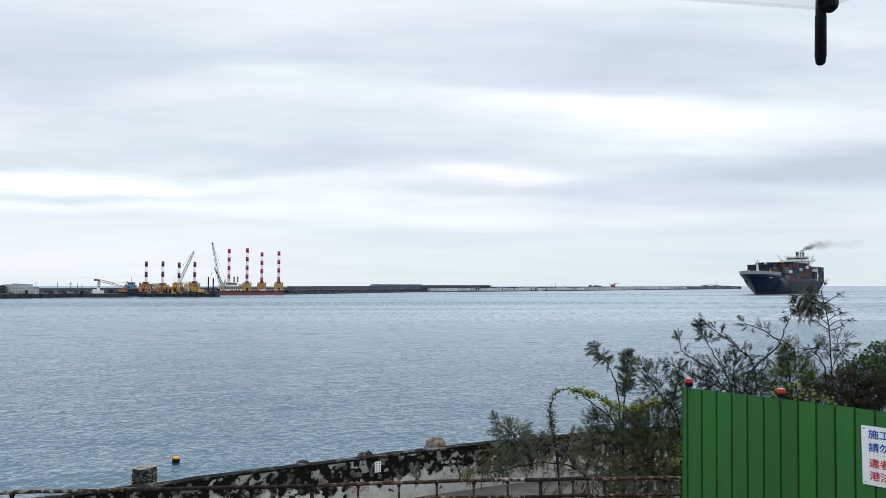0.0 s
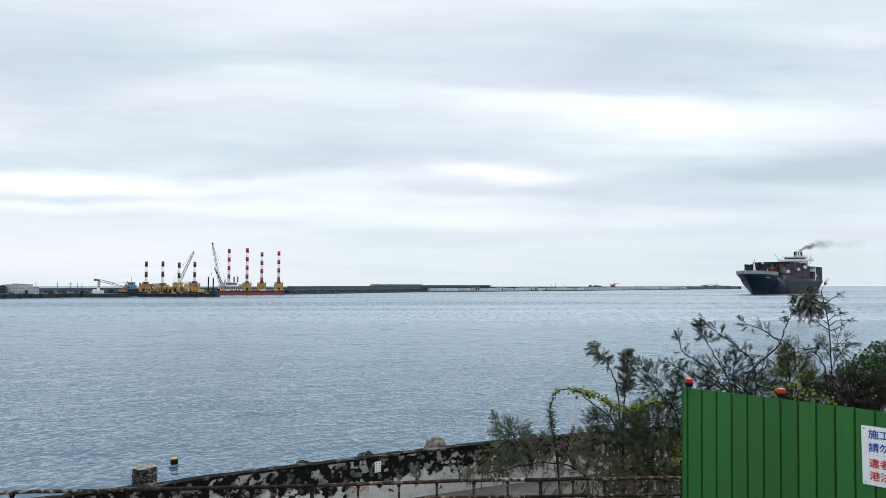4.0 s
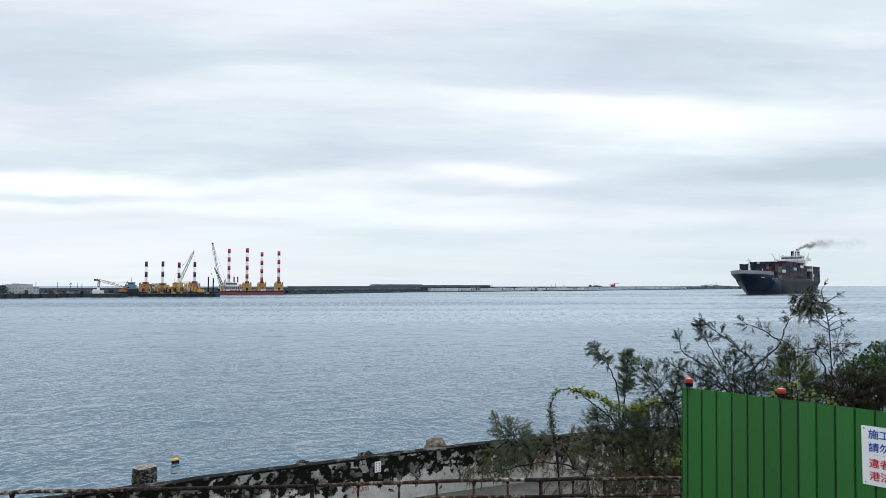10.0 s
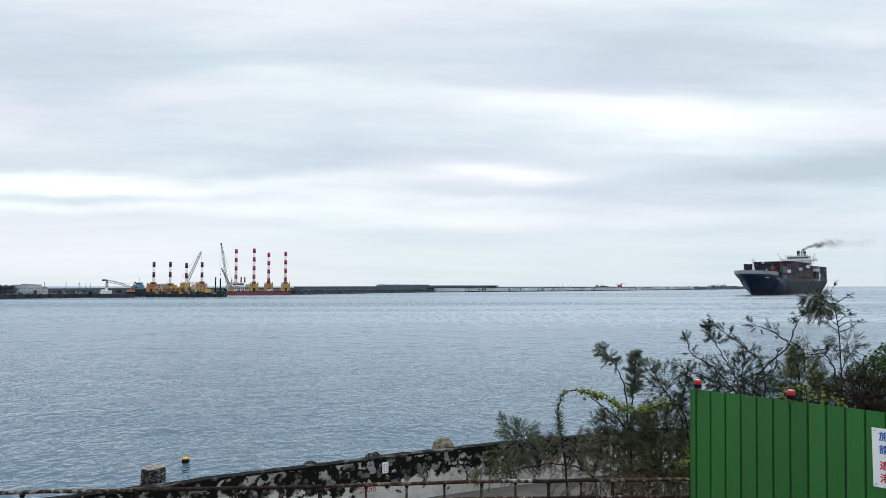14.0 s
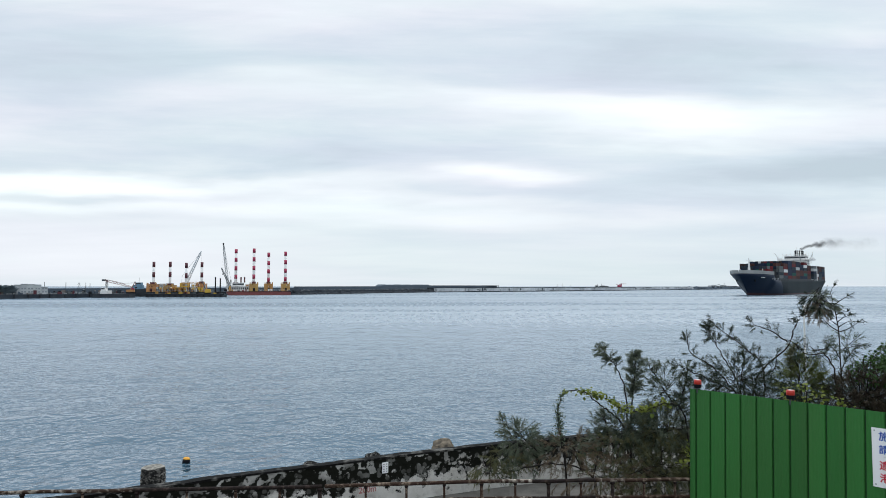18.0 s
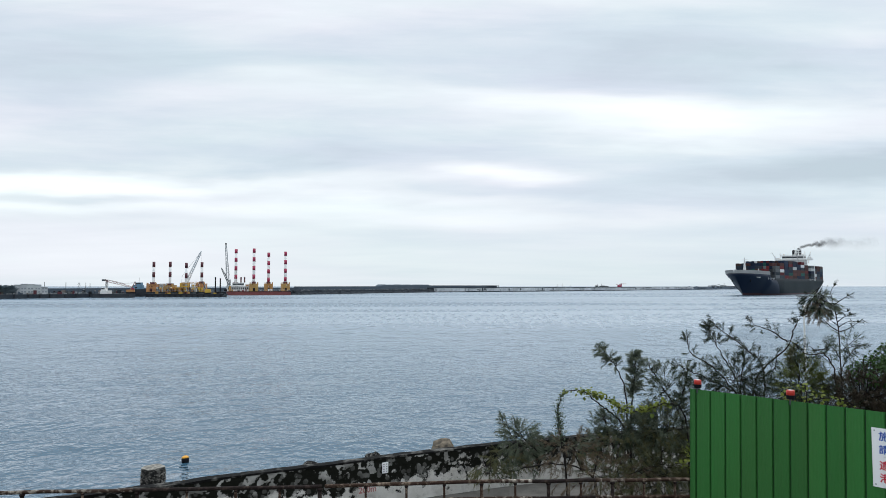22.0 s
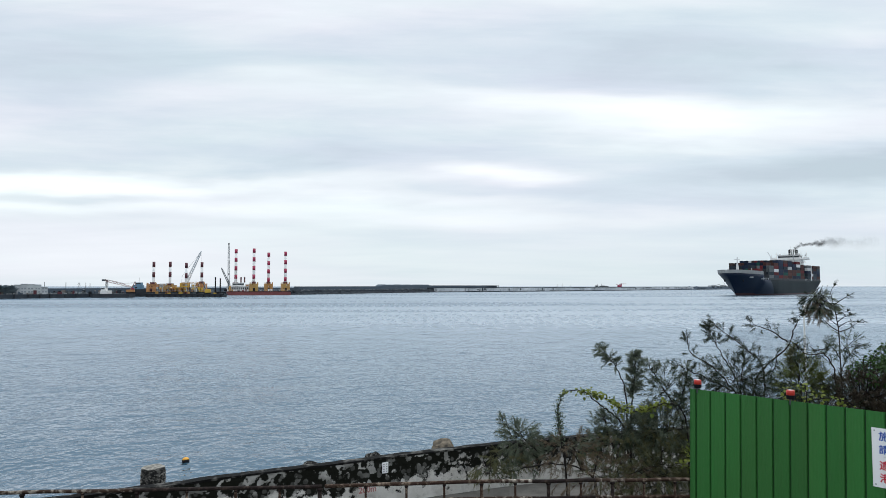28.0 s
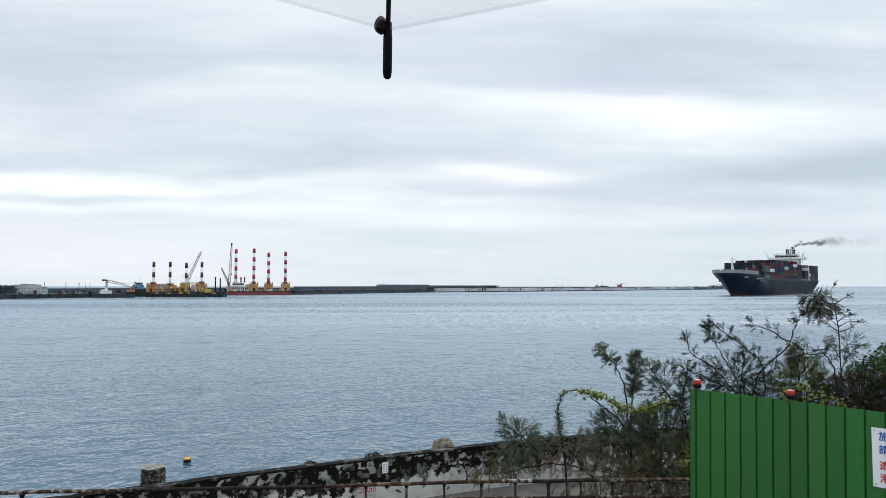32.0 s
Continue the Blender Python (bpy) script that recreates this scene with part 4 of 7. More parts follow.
G = 4.0
LEAF_DULL = leaf_material("dull_grey_green_leaves", (0.028, 0.048, 0.030), (0.10, 0.13, 0.08), 0.1)
low_bush = casuarina((2.33, 10.95, G), [
    ([(2.33, 10.95, G), (2.30, 10.95, 4.5), (2.26, 11, 4.77), (1.97, 11, 4.95), (1.62, 11.1, 4.97), (1.40, 11.2, 5.14), (1.12, 11.3, 5.38), (0.85, 11.3, 5.58)], 0.55, 16, 0.30),
    ([(2.10, 11, 4.86), (1.95, 11.1, 5.15), (1.7, 11.2, 5.35)], 0.1, 16, 0.25),
    ([(1.62, 11.1, 4.97), (1.3, 11.0, 4.95), (0.9, 11.0, 4.85), (0.55, 11.1, 4.8)], 0.3, 16, 0.25),
    ([(2.26, 11, 4.77), (2.4, 11.2, 5.2), (2.45, 11.3, 5.5)], 0.1, 14, 0.25),
], 21, "low spreading casuarina with drooping grey-green needles by the railing", 24, 1.5, NEEDLE_PALE)
clump(low_bush, (1.13, 11.3, 5.28), (0.27, 0.25, 0.27), 75, 31, NEEDLE_PALE, 26, 0.5)
clump(low_bush, (0.92, 11.2, 4.98), (0.30, 0.25, 0.16), 26, 36, NEEDLE_OLIVE, 22, 1.1)
clump(low_bush, (1.75, 11.2, 5.10), (0.55, 0.35, 0.22), 26, 32, NEEDLE_DRY, 20, 0.7)
mid_bush = casuarina((2.95, 11.4, G), [
    ([(2.95, 11.4, G), (2.98, 11.4, 5.6), (3.03, 11.4, 6.15), (3.07, 11.4, 6.62)], 0.50, 50, 0.17),
    ([(2.9, 11.3, 5.0), (2.86, 11.3, 6.0), (2.76, 11.3, 6.40), (2.62, 11.3, 6.60), (2.49, 11.3, 6.77)], 0.55, 28, 0.11),
    ([(3.1, 11.3, 4.9), (3.75, 11.2, 5.5), (3.41, 11.2, 6.2), (3.23, 11.2, 6.5)], 0.5, 16, 0.22),
    ([(3.6, 11.2, 5.5), (3.75, 11.2, 6.0), (3.85, 11.2, 6.45)], 0.2, 22, 0.20),
    ([(2.95, 11.4, 4.6), (2.6, 11.3, 5.3), (2.5, 11.2, 5.7)], 0.4, 16, 0.2),
], 22, "upright casuarina saplings with feathery grey-green needles", 22, 1.5, NEEDLE_PALE)
clump(mid_bush, (2.75, 11.35, 5.25), (0.55, 0.4, 0.42), 90, 33, NEEDLE_PALE, 24, 0.3)
clump(mid_bush, (3.45, 11.2, 5.25), (0.50, 0.35, 0.55), 90, 34, NEEDLE_PALE, 24, 0.2)
clump(mid_bush, (3.0, 11.0, 4.75), (0.85, 0.3, 0.38), 42, 35, NEEDLE_OLIVE, 22, 0.4)
clump(mid_bush, (3.55, 11.1, 4.70), (0.50, 0.25, 0.62), 50, 54, NEEDLE_OLIVE, 26, 0.3)
clump(mid_bush, (3.5, 11.3, 5.6), (0.35, 0.25, 0.30), 50, 55, NEEDLE_OLIVE, 24, 0.2)
clump(mid_bush, (2.55, 10.75, 4.85), (0.65, 0.2, 0.36), 34, 56, NEEDLE_DRY, 24, 0.5)
clump(mid_bush, (3.15, 10.7, 4.95), (0.5, 0.2, 0.45), 38, 57, NEEDLE_OLIVE, 24, 0.4)
clump(mid_bush, (3.25, 11.0, 4.55), (0.62, 0.25, 0.42), 80, 63, NEEDLE_OLIVE, 24, 0.3)
clump(mid_bush, (2.9, 11.3, 5.5), (0.45, 0.25, 0.22), 60, 64, NEEDLE, 24, 0.2)
clump(mid_bush, (3.5, 11.2, 6.18), (0.28, 0.2, 0.26), 34, 65, NEEDLE, 22, 0.1)
clump(mid_bush, (2.0, 10.8, 4.85), (0.5, 0.2, 0.3), 14, 58, NEEDLE_DRY, 22, 0.5)
clump(mid_bush, (3.05, 11.0, 5.10), (0.78, 0.3, 0.46), 40, 71, NEEDLE_OLIVE, 26, 0.3, 0.085, "foliage", 0.0075)
clump(mid_bush, (3.35, 11.1, 5.52), (0.48, 0.3, 0.26), 60, 72, NEEDLE_PALE, 26, 0.2, 0.085, "foliage", 0.0075)
clump(mid_bush, (3.5, 11.0, 4.75), (0.45, 0.25, 0.5), 40, 73, NEEDLE_PALE, 26, 0.3, 0.085, "foliage", 0.0075)
clump(low_bush, (1.95, 10.9, 5.22), (0.48, 0.2, 0.20), 16, 74, NEEDLE_DRY, 24, 0.5, 0.085, "foliage", 0.007)
clump(low_bush, (2.35, 10.9, 4.95), (0.50, 0.2, 0.34), 11, 75, NEEDLE_OLIVE, 24, 0.5, 0.085, "foliage", 0.007)
clump(low_bush, (0.62, 11.0, 4.90), (0.20, 0.2, 0.08), 10, 76, NEEDLE_OLIVE, 24, 1.3, 0.10)
vine((2.88, 11.1, G), [(2.88, 11.1, G), (2.88, 11.15, 5.3), (2.62, 11.2, 5.74), (2.43, 11.2, 5.87), (2.18, 11.2, 6.09), (1.95, 11.2, 6.11), (1.83, 11.2, 6.06)], 0.66, 34, 41, "arching vine stem with small yellow-green leaves", 0.045, 0.05)
vine((3.75, 11.0, G), [(3.75, 11.0, G), (3.74, 10.9, 5.2), (3.66, 10.9, 5.82), (3.40, 10.9, 5.95), (3.03, 10.9, 5.84), (2.73, 10.9, 5.86), (2.43, 11.0, 6.03), (2.09, 11.1, 6.10)], 0.40, 270, 42, "creeper with yellow-green heart-shaped leaves over the casuarina", 0.062, 0.11)
vine((1.9, 11.1, G), [(1.9, 11.1, G), (1.82, 11.15, 5.2), (1.78, 11.2, 5.5), (1.75, 11.2, 5.84), (1.83, 11.2, 6.06)], 0.50, 230, 43, "hanging creeper with dull green leaves", 0.028, 0.095, LEAF_DULL)
vine((1.86, 11.1, G), [(1.86, 11.1, G), (1.84, 11.1, 4.9), (1.80, 11.15, 5.2), (1.76, 11.15, 5.5), (1.74, 11.2, 5.75)], 0.60, 460, 60, "leafy grey-green creeper hanging over the wall", 0.024, 0.13, LEAF_DULL)
right_bush = casuarina((4.80, 11.1, G), [
    ([(4.84, 11.2, G), (4.84, 11.2, 5.4), (4.92, 11.2, 6.15), (5.08, 11.2, 6.47), (5.47, 11.2, 6.81), (5.60, 11.2, 7.12), (5.72, 11.2, 7.33), (5.90, 11.25, 7.44), (6.1, 11.25, 7.5)], 0.62, 9, 0.14),
    ([(5.47, 11.2, 6.90), (5.22, 11.2, 7.07), (4.88, 11.2, 7.18)], 0.2, 16, 0.13),
    ([(4.76, 11.0, 5.0), (4.60, 11.0, 6.18), (4.30, 11.0, 6.76), (4.13, 11.0, 7.13)], 0.72, 34, 0.18),
    ([(4.60, 10.9, 5.9), (4.40, 10.8, 6.21), (4.04, 10.8, 6.58), (3.77, 10.8, 6.74), (3.71, 10.8, 6.98)], 0.35, 13, 0.17),
    ([(4.95, 10.9, 5.9), (4.92, 10.9, 6.53), (4.67, 10.9, 6.81), (4.18, 10.9, 7.19)], 0.4, 22, 0.20),
    ([(4.45, 10.9, 6.15), (4.15, 10.9, 6.3), (3.80, 10.9, 6.45), (3.6, 10.9, 6.55)], 0.2, 12, 0.16),
    ([(5.0, 11.2, 6.3), (5.25, 11.2, 6.45), (5.30, 11.2, 6.7)], 0.2, 14, 0.15),
    ([(4.84, 11.2, 5.8), (4.72, 11.2, 6.3), (4.78, 11.2, 6.7)], 0.3, 16, 0.18),
    ([(6.25, 11.2, 6.0), (6.21, 11.2, 6.45), (6.07, 11.2, 6.69), (5.79, 11.2, 6.70), (5.59, 11.2, 6.87)], 0.3, 9, 0.12),
], 23, "tall open casuarina with bare dark limbs and feathery tips", 21, 1.1, NEEDLE_DARK, 0.016)
clump(right_bush, (4.55, 10.95, 6.35), (0.42, 0.3, 0.32), 85, 37, NEEDLE_DARK, 20, 0.1)
clump(right_bush, (4.0, 10.9, 6.05), (0.35, 0.3, 0.35), 75, 38, NEEDLE_DARK, 20, 0.1)
clump(right_bush, (5.05, 11.05, 6.05), (0.40, 0.25, 0.26), 70, 61, NEEDLE_DARK, 20, 0.1)
tall_bush = casuarina((6.38, 11.3, G), [
    ([(6.40, 11.3, G), (6.42, 11.3, 5.4), (6.38, 11.3, 6.55), (6.37, 11.3, 7.01), (6.33, 11.3, 7.33), (6.28, 11.3, 7.57), (6.26, 11.3, 7.71), (6.31, 11.3, 7.80)], 0.97, 2, 0.05),
    ([(6.28, 11.3, 7.47), (6.42, 11.3, 7.57), (6.52, 11.3, 7.63)], 0.6, 12, 0.05),
    ([(6.33, 11.3, 7.33), (6.43, 11.3, 7.37), (6.52, 11.3, 7.38)], 0.5, 13, 0.05),
    ([(6.35, 11.3, 7.21), (6.46, 11.3, 7.29), (6.55, 11.3, 7.32)], 0.5, 13, 0.05),
    ([(6.36, 11.3, 7.12), (6.48, 11.3, 7.20), (6.55, 11.3, 7.22)], 0.5, 13, 0.05),
    ([(6.38, 11.3, 7.05), (6.52, 11.3, 7.10), (6.68, 11.3, 7.20)], 0.45, 13, 0.05),
    ([(6.37, 11.3, 7.06), (6.23, 11.3, 7.15), (6.11, 11.3, 7.27)], 0.3, 13, 0.06),
    ([(6.36, 11.3, 7.15), (6.24, 11.3, 7.24)], 0.5, 9, 0.07),
    ([(6.38, 11.3, 6.6), (6.30, 11.3, 6.75), (6.2, 11.3, 6.85)], 0.2, 18, 0.10),
    ([(6.38, 11.3, 6.4), (6.48, 11.3, 6.6), (6.60, 11.3, 6.75)], 0.1, 20, 0.10),
    ([(6.38, 11.3, 5.9), (6.66, 11.3, 6.3), (6.9, 11.3, 6.6)], 0.2, 18, 0.12),
], 24, "tall slender casuarina sapling with small bud-like tips", 14, 1.1, NEEDLE_DARK, 0.010, 0.005)
buds = Leaves()
bud_rng = random.Random(88)
for bx, bz in ((6.31, 7.80), (6.52, 7.63), (6.52, 7.38), (6.55, 7.32), (6.68, 7.20), (6.24, 7.24)):
    for i in range(26):
        d = (Vector((0.5, 0, 0.8)) + rand_dir(bud_rng) * 0.55).normalized()
        buds.needle(Vector((bx - 6.38, 0, bz - G)), d, 0.07 * bud_rng.uniform(0.6, 1.3), 0.007, bud_rng)
buds.make("foliage", NEEDLE_DARK, tall_bush)
clump(right_bush, (6.10, 11.25, 7.50), (0.18, 0.14, 0.13), 46, 39, NEEDLE_PALE, 26, 0.9, 0.060, "foliage", 0.0042)
clump(right_bush, (5.98, 11.25, 7.61), (0.20, 0.12, 0.06), 24, 53, NEEDLE_DARK, 24, 0.7, 0.065, "foliage", 0.0042)
clump(right_bush, (5.98, 11.25, 7.40), (0.15, 0.12, 0.13), 22, 59, NEEDLE_DRY, 24, 1.1, 0.060, "foliage", 0.0042)
clump(tall_bush, (6.02, 11.3, 6.72), (0.26, 0.2, 0.17), 16, 40, NEEDLE, 18, 0.3)
clump(tall_bush, (6.50, 11.3, 6.80), (0.20, 0.16, 0.20), 16, 93, NEEDLE, 18, 0.3, 0.07)
olive = casuarina((5.75, 11.4, G), [
    ([(5.75, 11.4, G), (5.78, 11.4, 5.6), (5.75, 11.4, 6.3), (5.68, 11.4, 6.7)], 0.6, 30, 0.2),
    ([(5.75, 11.4, 5.4), (5.95, 11.4, 6.0), (6.0, 11.4, 6.3)], 0.4, 26, 0.2),
], 25, "bushy olive-green casuarina behind the hoarding", 22, 1.5, NEEDLE_OLIVE)
clump(olive, (5.80, 11.4, 6.20), (0.32, 0.3, 0.42), 110, 44, NEEDLE_SUNNY, 24, 0.0)
clump(olive, (6.2, 11.2, 5.85), (0.7, 0.3, 0.35), 130, 45, NEEDLE, 22, 0.1)
dry = casuarina((7.2, 11.0, G), [([(7.2, 11.0, G), (7.25, 11.0, 5.4), (7.2, 11.0, 6.2)], 0.5, 24, 0.25)], 26, "half-dry brown casuarina behind the hoarding", 22, 1.5, NEEDLE_BROWN)
clump(dry, (7.05, 11.0, 5.80), (0.60, 0.3, 0.42), 190, 46, NEEDLE_BROWN, 22, 0.2)
clump(dry, (7.4, 11.3, 6.45), (0.3, 0.3, 0.3), 80, 49, NEEDLE, 22, 0.2)
clump(dry, (6.75, 11.5, 5.95), (0.55, 0.25, 0.40), 150, 62, NEEDLE_BROWN, 22, 0.2)
clump(dry, (6.60, 10.9, 6.12), (0.52, 0.25, 0.28), 100, 78, NEEDLE_BROWN, 22, 0.2, 0.085, "foliage", 0.007)
leafy_bush((6.75, 11.5, G), (6.70, 11.0, 6.46), (0.34, 0.3, 0.24), 420, 47, "glossy green broadleaf shrub behind the hoarding", LEAF, 0.047)
leafy_bush((7.25, 11.6, G), (7.18, 11.25, 6.62), (0.38, 0.3, 0.26), 520, 50, "bright green broadleaf shrub behind the hoarding", LEAF, 0.047)
leafy_bush((4.1, 10.6, G), (3.75, 10.6, 5.2), (0.25, 0.25, 0.25), 160, 51, "small yellow-green shrub beside the hoarding", LEAF_LIME, 0.045)
leafy_bush((5.45, 10.4, G), (5.25, 10.4, 6.18), (0.34, 0.2, 0.17), 100, 48, "yellow-leaved creeper heads over the hoarding's edge", LEAF_LIME, 0.046)
vine((6.2, 10.3, G), [(6.2, 10.3, G), (6.2, 10.35, 5.4), (6.05, 10.4, 6.0), (5.75, 10.4, 6.12), (5.45, 10.4, 6.1)], 0.5, 26, 52, "creeper with lime leaves behind the hoarding", 0.06, 0.10)


build_weed(0.0, 10.5, 91, "small dry reddish-brown weed at the foot of the railing", 0.52, 10)
build_weed(1.75, 10.4, 92, "thin yellow-green weed at the foot of the railing", 0.45, 8)


def build_marker_pole():
    t = thing("marker_pole", pose(7.51, 14.6, 3.6), "slim white marker pole by the sea wall", "pole")
    part("shaft", tube([(0, 0, 0), (0, 0, 3.6)], 0.017, 10), PAINT_WHITE, t)
    part("head", tube([(0, 0, 3.6), (0, 0, 3.63), (0, 0, 3.78), (0, 0, 3.80)], [0.024, 0.034, 0.034, 0.02], 12), PAINT_WHITE, t, "white lamp head")
    part("collar", tube([(0, 0, 2.95), (0, 0, 3.1)], 0.030, 10), PAINT_GREY, t)


build_marker_pole()


def build_buoy():
    t = thing("mooring_buoy", pose(-11.64, 30.5, 0.0), "small black buoy with an orange-yellow cap afloat", "buoy")
    n = 20
    t.scale = (0.88, 0.88, 0.88)
    part("float", tube([(0, 0, -0.22), (0, 0, -0.16), (0, 0, 0.0), (0, 0, 0.07), (0, 0, 0.11)], [0.10, 0.165, 0.186, 0.184, 0.17], n), BLACK_PLASTIC, t, "black float", True)
    part("cap", tube([(0, 0, 0.11), (0, 0, 0.15), (0, 0, 0.20), (0, 0, 0.225)], [0.172, 0.168, 0.11, 0.04], n), mat("orange_yellow_cap", (0.75, 0.36, 0.03), (0.62, 0.28, 0.03), 0.5), t, "orange-yellow cap", True)
    part("eye", tube([(-0.03, 0, 0.22), (-0.02, 0, 0.255), (0.02, 0, 0.255), (0.03, 0, 0.22)], 0.008, 6), BLACK_STEEL, t)
    return t


BUOY = build_buoy()

# ---- far shore ----
SHORE = [(-420.0, 170.0), (-330.0, 290.0), (-257.0, 394.0), (-232.0, 430.0), (-206.0, 484.0), (-178.0, 578.0), (-125.0, 568.0), (-15.0, 776.0), (54.0, 815.0), (163.0, 918.0), (396.0, 1180.0), (594.0, 1385.0)]


def shore_at(x):
    for (x0, y0), (x1, y1) in zip(SHORE, SHORE[1:]):
        if x <= x1:
            d = Vector((x1 - x0, y1 - y0, 0)).normalized()
            return y0 + (y1 - y0) * (x - x0) / (x1 - x0), d
    return SHORE[-1][1], Vector((0.7, 0.7, 0))


def shore_strip(name, x0, x1, back0, back1, z0, z1, material, label, category, parent=None, step=12):
    """A long block that follows the shore line, from back0 to back1 metres behind it."""
    bm = bmesh.new()
    n = max(2, int(abs(x1 - x0) / step))
    rings = []
    for i in range(n + 1):
        x = x0 + (x1 - x0) * i / n
        y, d = shore_at(x)
        nr = Vector((-d.y, d.x, 0))
        c = Vector((x, y, 0))
        q = 0.12 * noise.noise(Vector((x * 0.05, 0, z1)))
        rings.append([bm.verts.new(c + nr * b + Vector((0, 0, z))) for b, z in ((back0, z0), (back0 + 0.3, z1 + q), (back1, z1 + q), (back1, z0))])
    for r0, r1 in zip(rings, rings[1:]):
        for k in range(4):
            bm.faces.new((r0[k], r1[k], r1[(k + 1) % 4], r0[(k + 1) % 4]))
    bm.faces.new(rings[0][::-1])
    bm.faces.new(rings[-1])
    bmesh.ops.recalc_face_normals(bm, faces=bm.faces[:])
    ob = obj(name, bm, material, parent)
    if not parent:
        tagged(ob, label, category, kind="structure")
    return ob


shore_strip("quay", -420, -131, 0, 60, -2, 2.4, FAR_QUAY, "dark stained quay across the harbour", "quay")
shore_strip("quay_parapet", -330, -131, 22, 24, 2.3, 5.9, FAR_WALL, "blue-grey parapet wall along the far quay", "wall")
shore_strip("breakwater", -131, -15.4, 3, 40, -2, 3.2, FAR_QUAY, "dark rubble breakwater across the harbour", "breakwater")
shore_strip("breakwater_parapet", -131, 52, 14, 17, 3.0, 6.9, FAR_WALL, "blue-grey parapet wall on the breakwater", "wall")
shore_strip("breakwater_core", -15.4, 614, 9, 40, -2, 5.3, FAR_QUAY, "low breakwater running out to sea", "breakwater")


def armour(name, x0, x1, count, back, z0, z1, size, material, label, seed):
    rr = random.Random(seed)
    bm = bmesh.new()
    verts, faces = [], []
    base = bmesh.new()
    bmesh.ops.create_icosphere(base, subdivisions=1, radius=1)
    bv = [v.co.copy() for v in base.verts]
    bf = [[v.index for v in f.verts] for f in base.faces]
    base.free()
    bm.free()
    for i in range(count):
        x = rr.uniform(x0, x1)
        y, d = shore_at(x)
        nr = Vector((-d.y, d.x, 0))
        s = rr.random()
        c = Vector((x, y, 0)) + nr * (back[0] + (back[1] - back[0]) * s) + Vector((0, 0, z0 + (z1 - z0) * s))
        r = size * rr.uniform(0.6, 1.3)
        k = len(verts)
        off = Vector((i * 0.7, 0, 0))
        for v in bv:
            q = 1 + 0.35 * noise.noise(v * 1.3 + off)
            verts.append((c.x + v.x * r * q, c.y + v.y * r * q, c.z + v.z * r * 0.75 * q))
        faces += [[k + j for j in f] for f in bf]
    tagged(raw(name, verts, faces, material), label, "rocks", kind="stuff")


armour("armour_rocks", -131, -15, 1000, (0, 7), -0.2, 3.4, 1.1, ARMOUR, "dark armour rocks heaped on the breakwater slope", 61)
armour("rubble", -131, 45, 260, (8, 13), 3.3, 3.9, 0.55, LIGHT_RUBBLE, "pale rubble along the foot of the parapet", 62)
armour("quay_rubble", -300, -140, 200, (6, 20), 2.5, 3.2, 0.7, LIGHT_RUBBLE, "pale rubble heaped on the far quay", 63)


STORE_BROWN = mat("brown_grey_stores", (0.14, 0.125, 0.11), (0.22, 0.20, 0.185), 0.9, 0, 0.6)
STORE_PALE = mat("pale_grey_tarpaulin", (0.30, 0.31, 0.32), (0.22, 0.23, 0.24), 0.8, 0, 0.6)


def quay_stores():
    """Stacked stores, pipes and plates along the far quay, and its timber fenders."""
    rr = random.Random(64)
    tones = (FAR_QUAY, FAR_WALL, FAR_WALL, DARK_STEEL, GREY_STEEL, STORE_BROWN, STORE_BROWN, STORE_PALE, BLACK_STEEL, PAINT_MAROON)
    for i in range(150):
        x = rr.uniform(-268, -196)
        y, d = shore_at(x)
        nr = Vector((-d.y, d.x, 0))
        p = Vector((x, y, 0)) + nr * rr.uniform(1.5, 19)
        w, h = rr.uniform(0.5, 2.8), rr.uniform(0.3, 1.5) if rr.random() < 0.85 else rr.uniform(1.8, 2.8)
        s = thing("quay_store", pose(p.x, p.y, 2.4, 0, 0, 30 + rr.uniform(-25, 25)), "stack of weathered building stores on the far quay", "stores", "stores on the far quay")
        m = rr.choice(tones)
        part("stack", box(0, 0, 0, w, rr.uniform(0.8, 2), h, bevel=0.06), m, s)
        if rr.random() < 0.5:
            part("top_load", box(w * 0.1, 0.1, h, w * rr.uniform(0.4, 0.9), 0.7, h + rr.uniform(0.2, 0.6)), rr.choice(tones), s)
    f = thing("quay_fenders", pose(0, 0, 0), "row of dark timber fenders on the far quay face", "fenders", kind="structure")
    for i in range(16):
        x = -264 + i * 4.3 + rr.uniform(-1.6, 1.6)
        y, d = shore_at(x)
        part("fender", box(x - 0.22, y - 0.5, -0.6, x + 0.22, y - 0.05, 2.0 + 0.3 * (i % 3)), BLACK_STEEL, f)


quay_stores()
# far-wall colour instead of dark armour: haze over the rocks is painted in
armour("breakwater_head_rocks", 400, 600, 160, (-2, 8), -0.2, 4.2, 2.4, FAR_WALL, "rocks at the head of the breakwater, colour lightened for haze", 64)


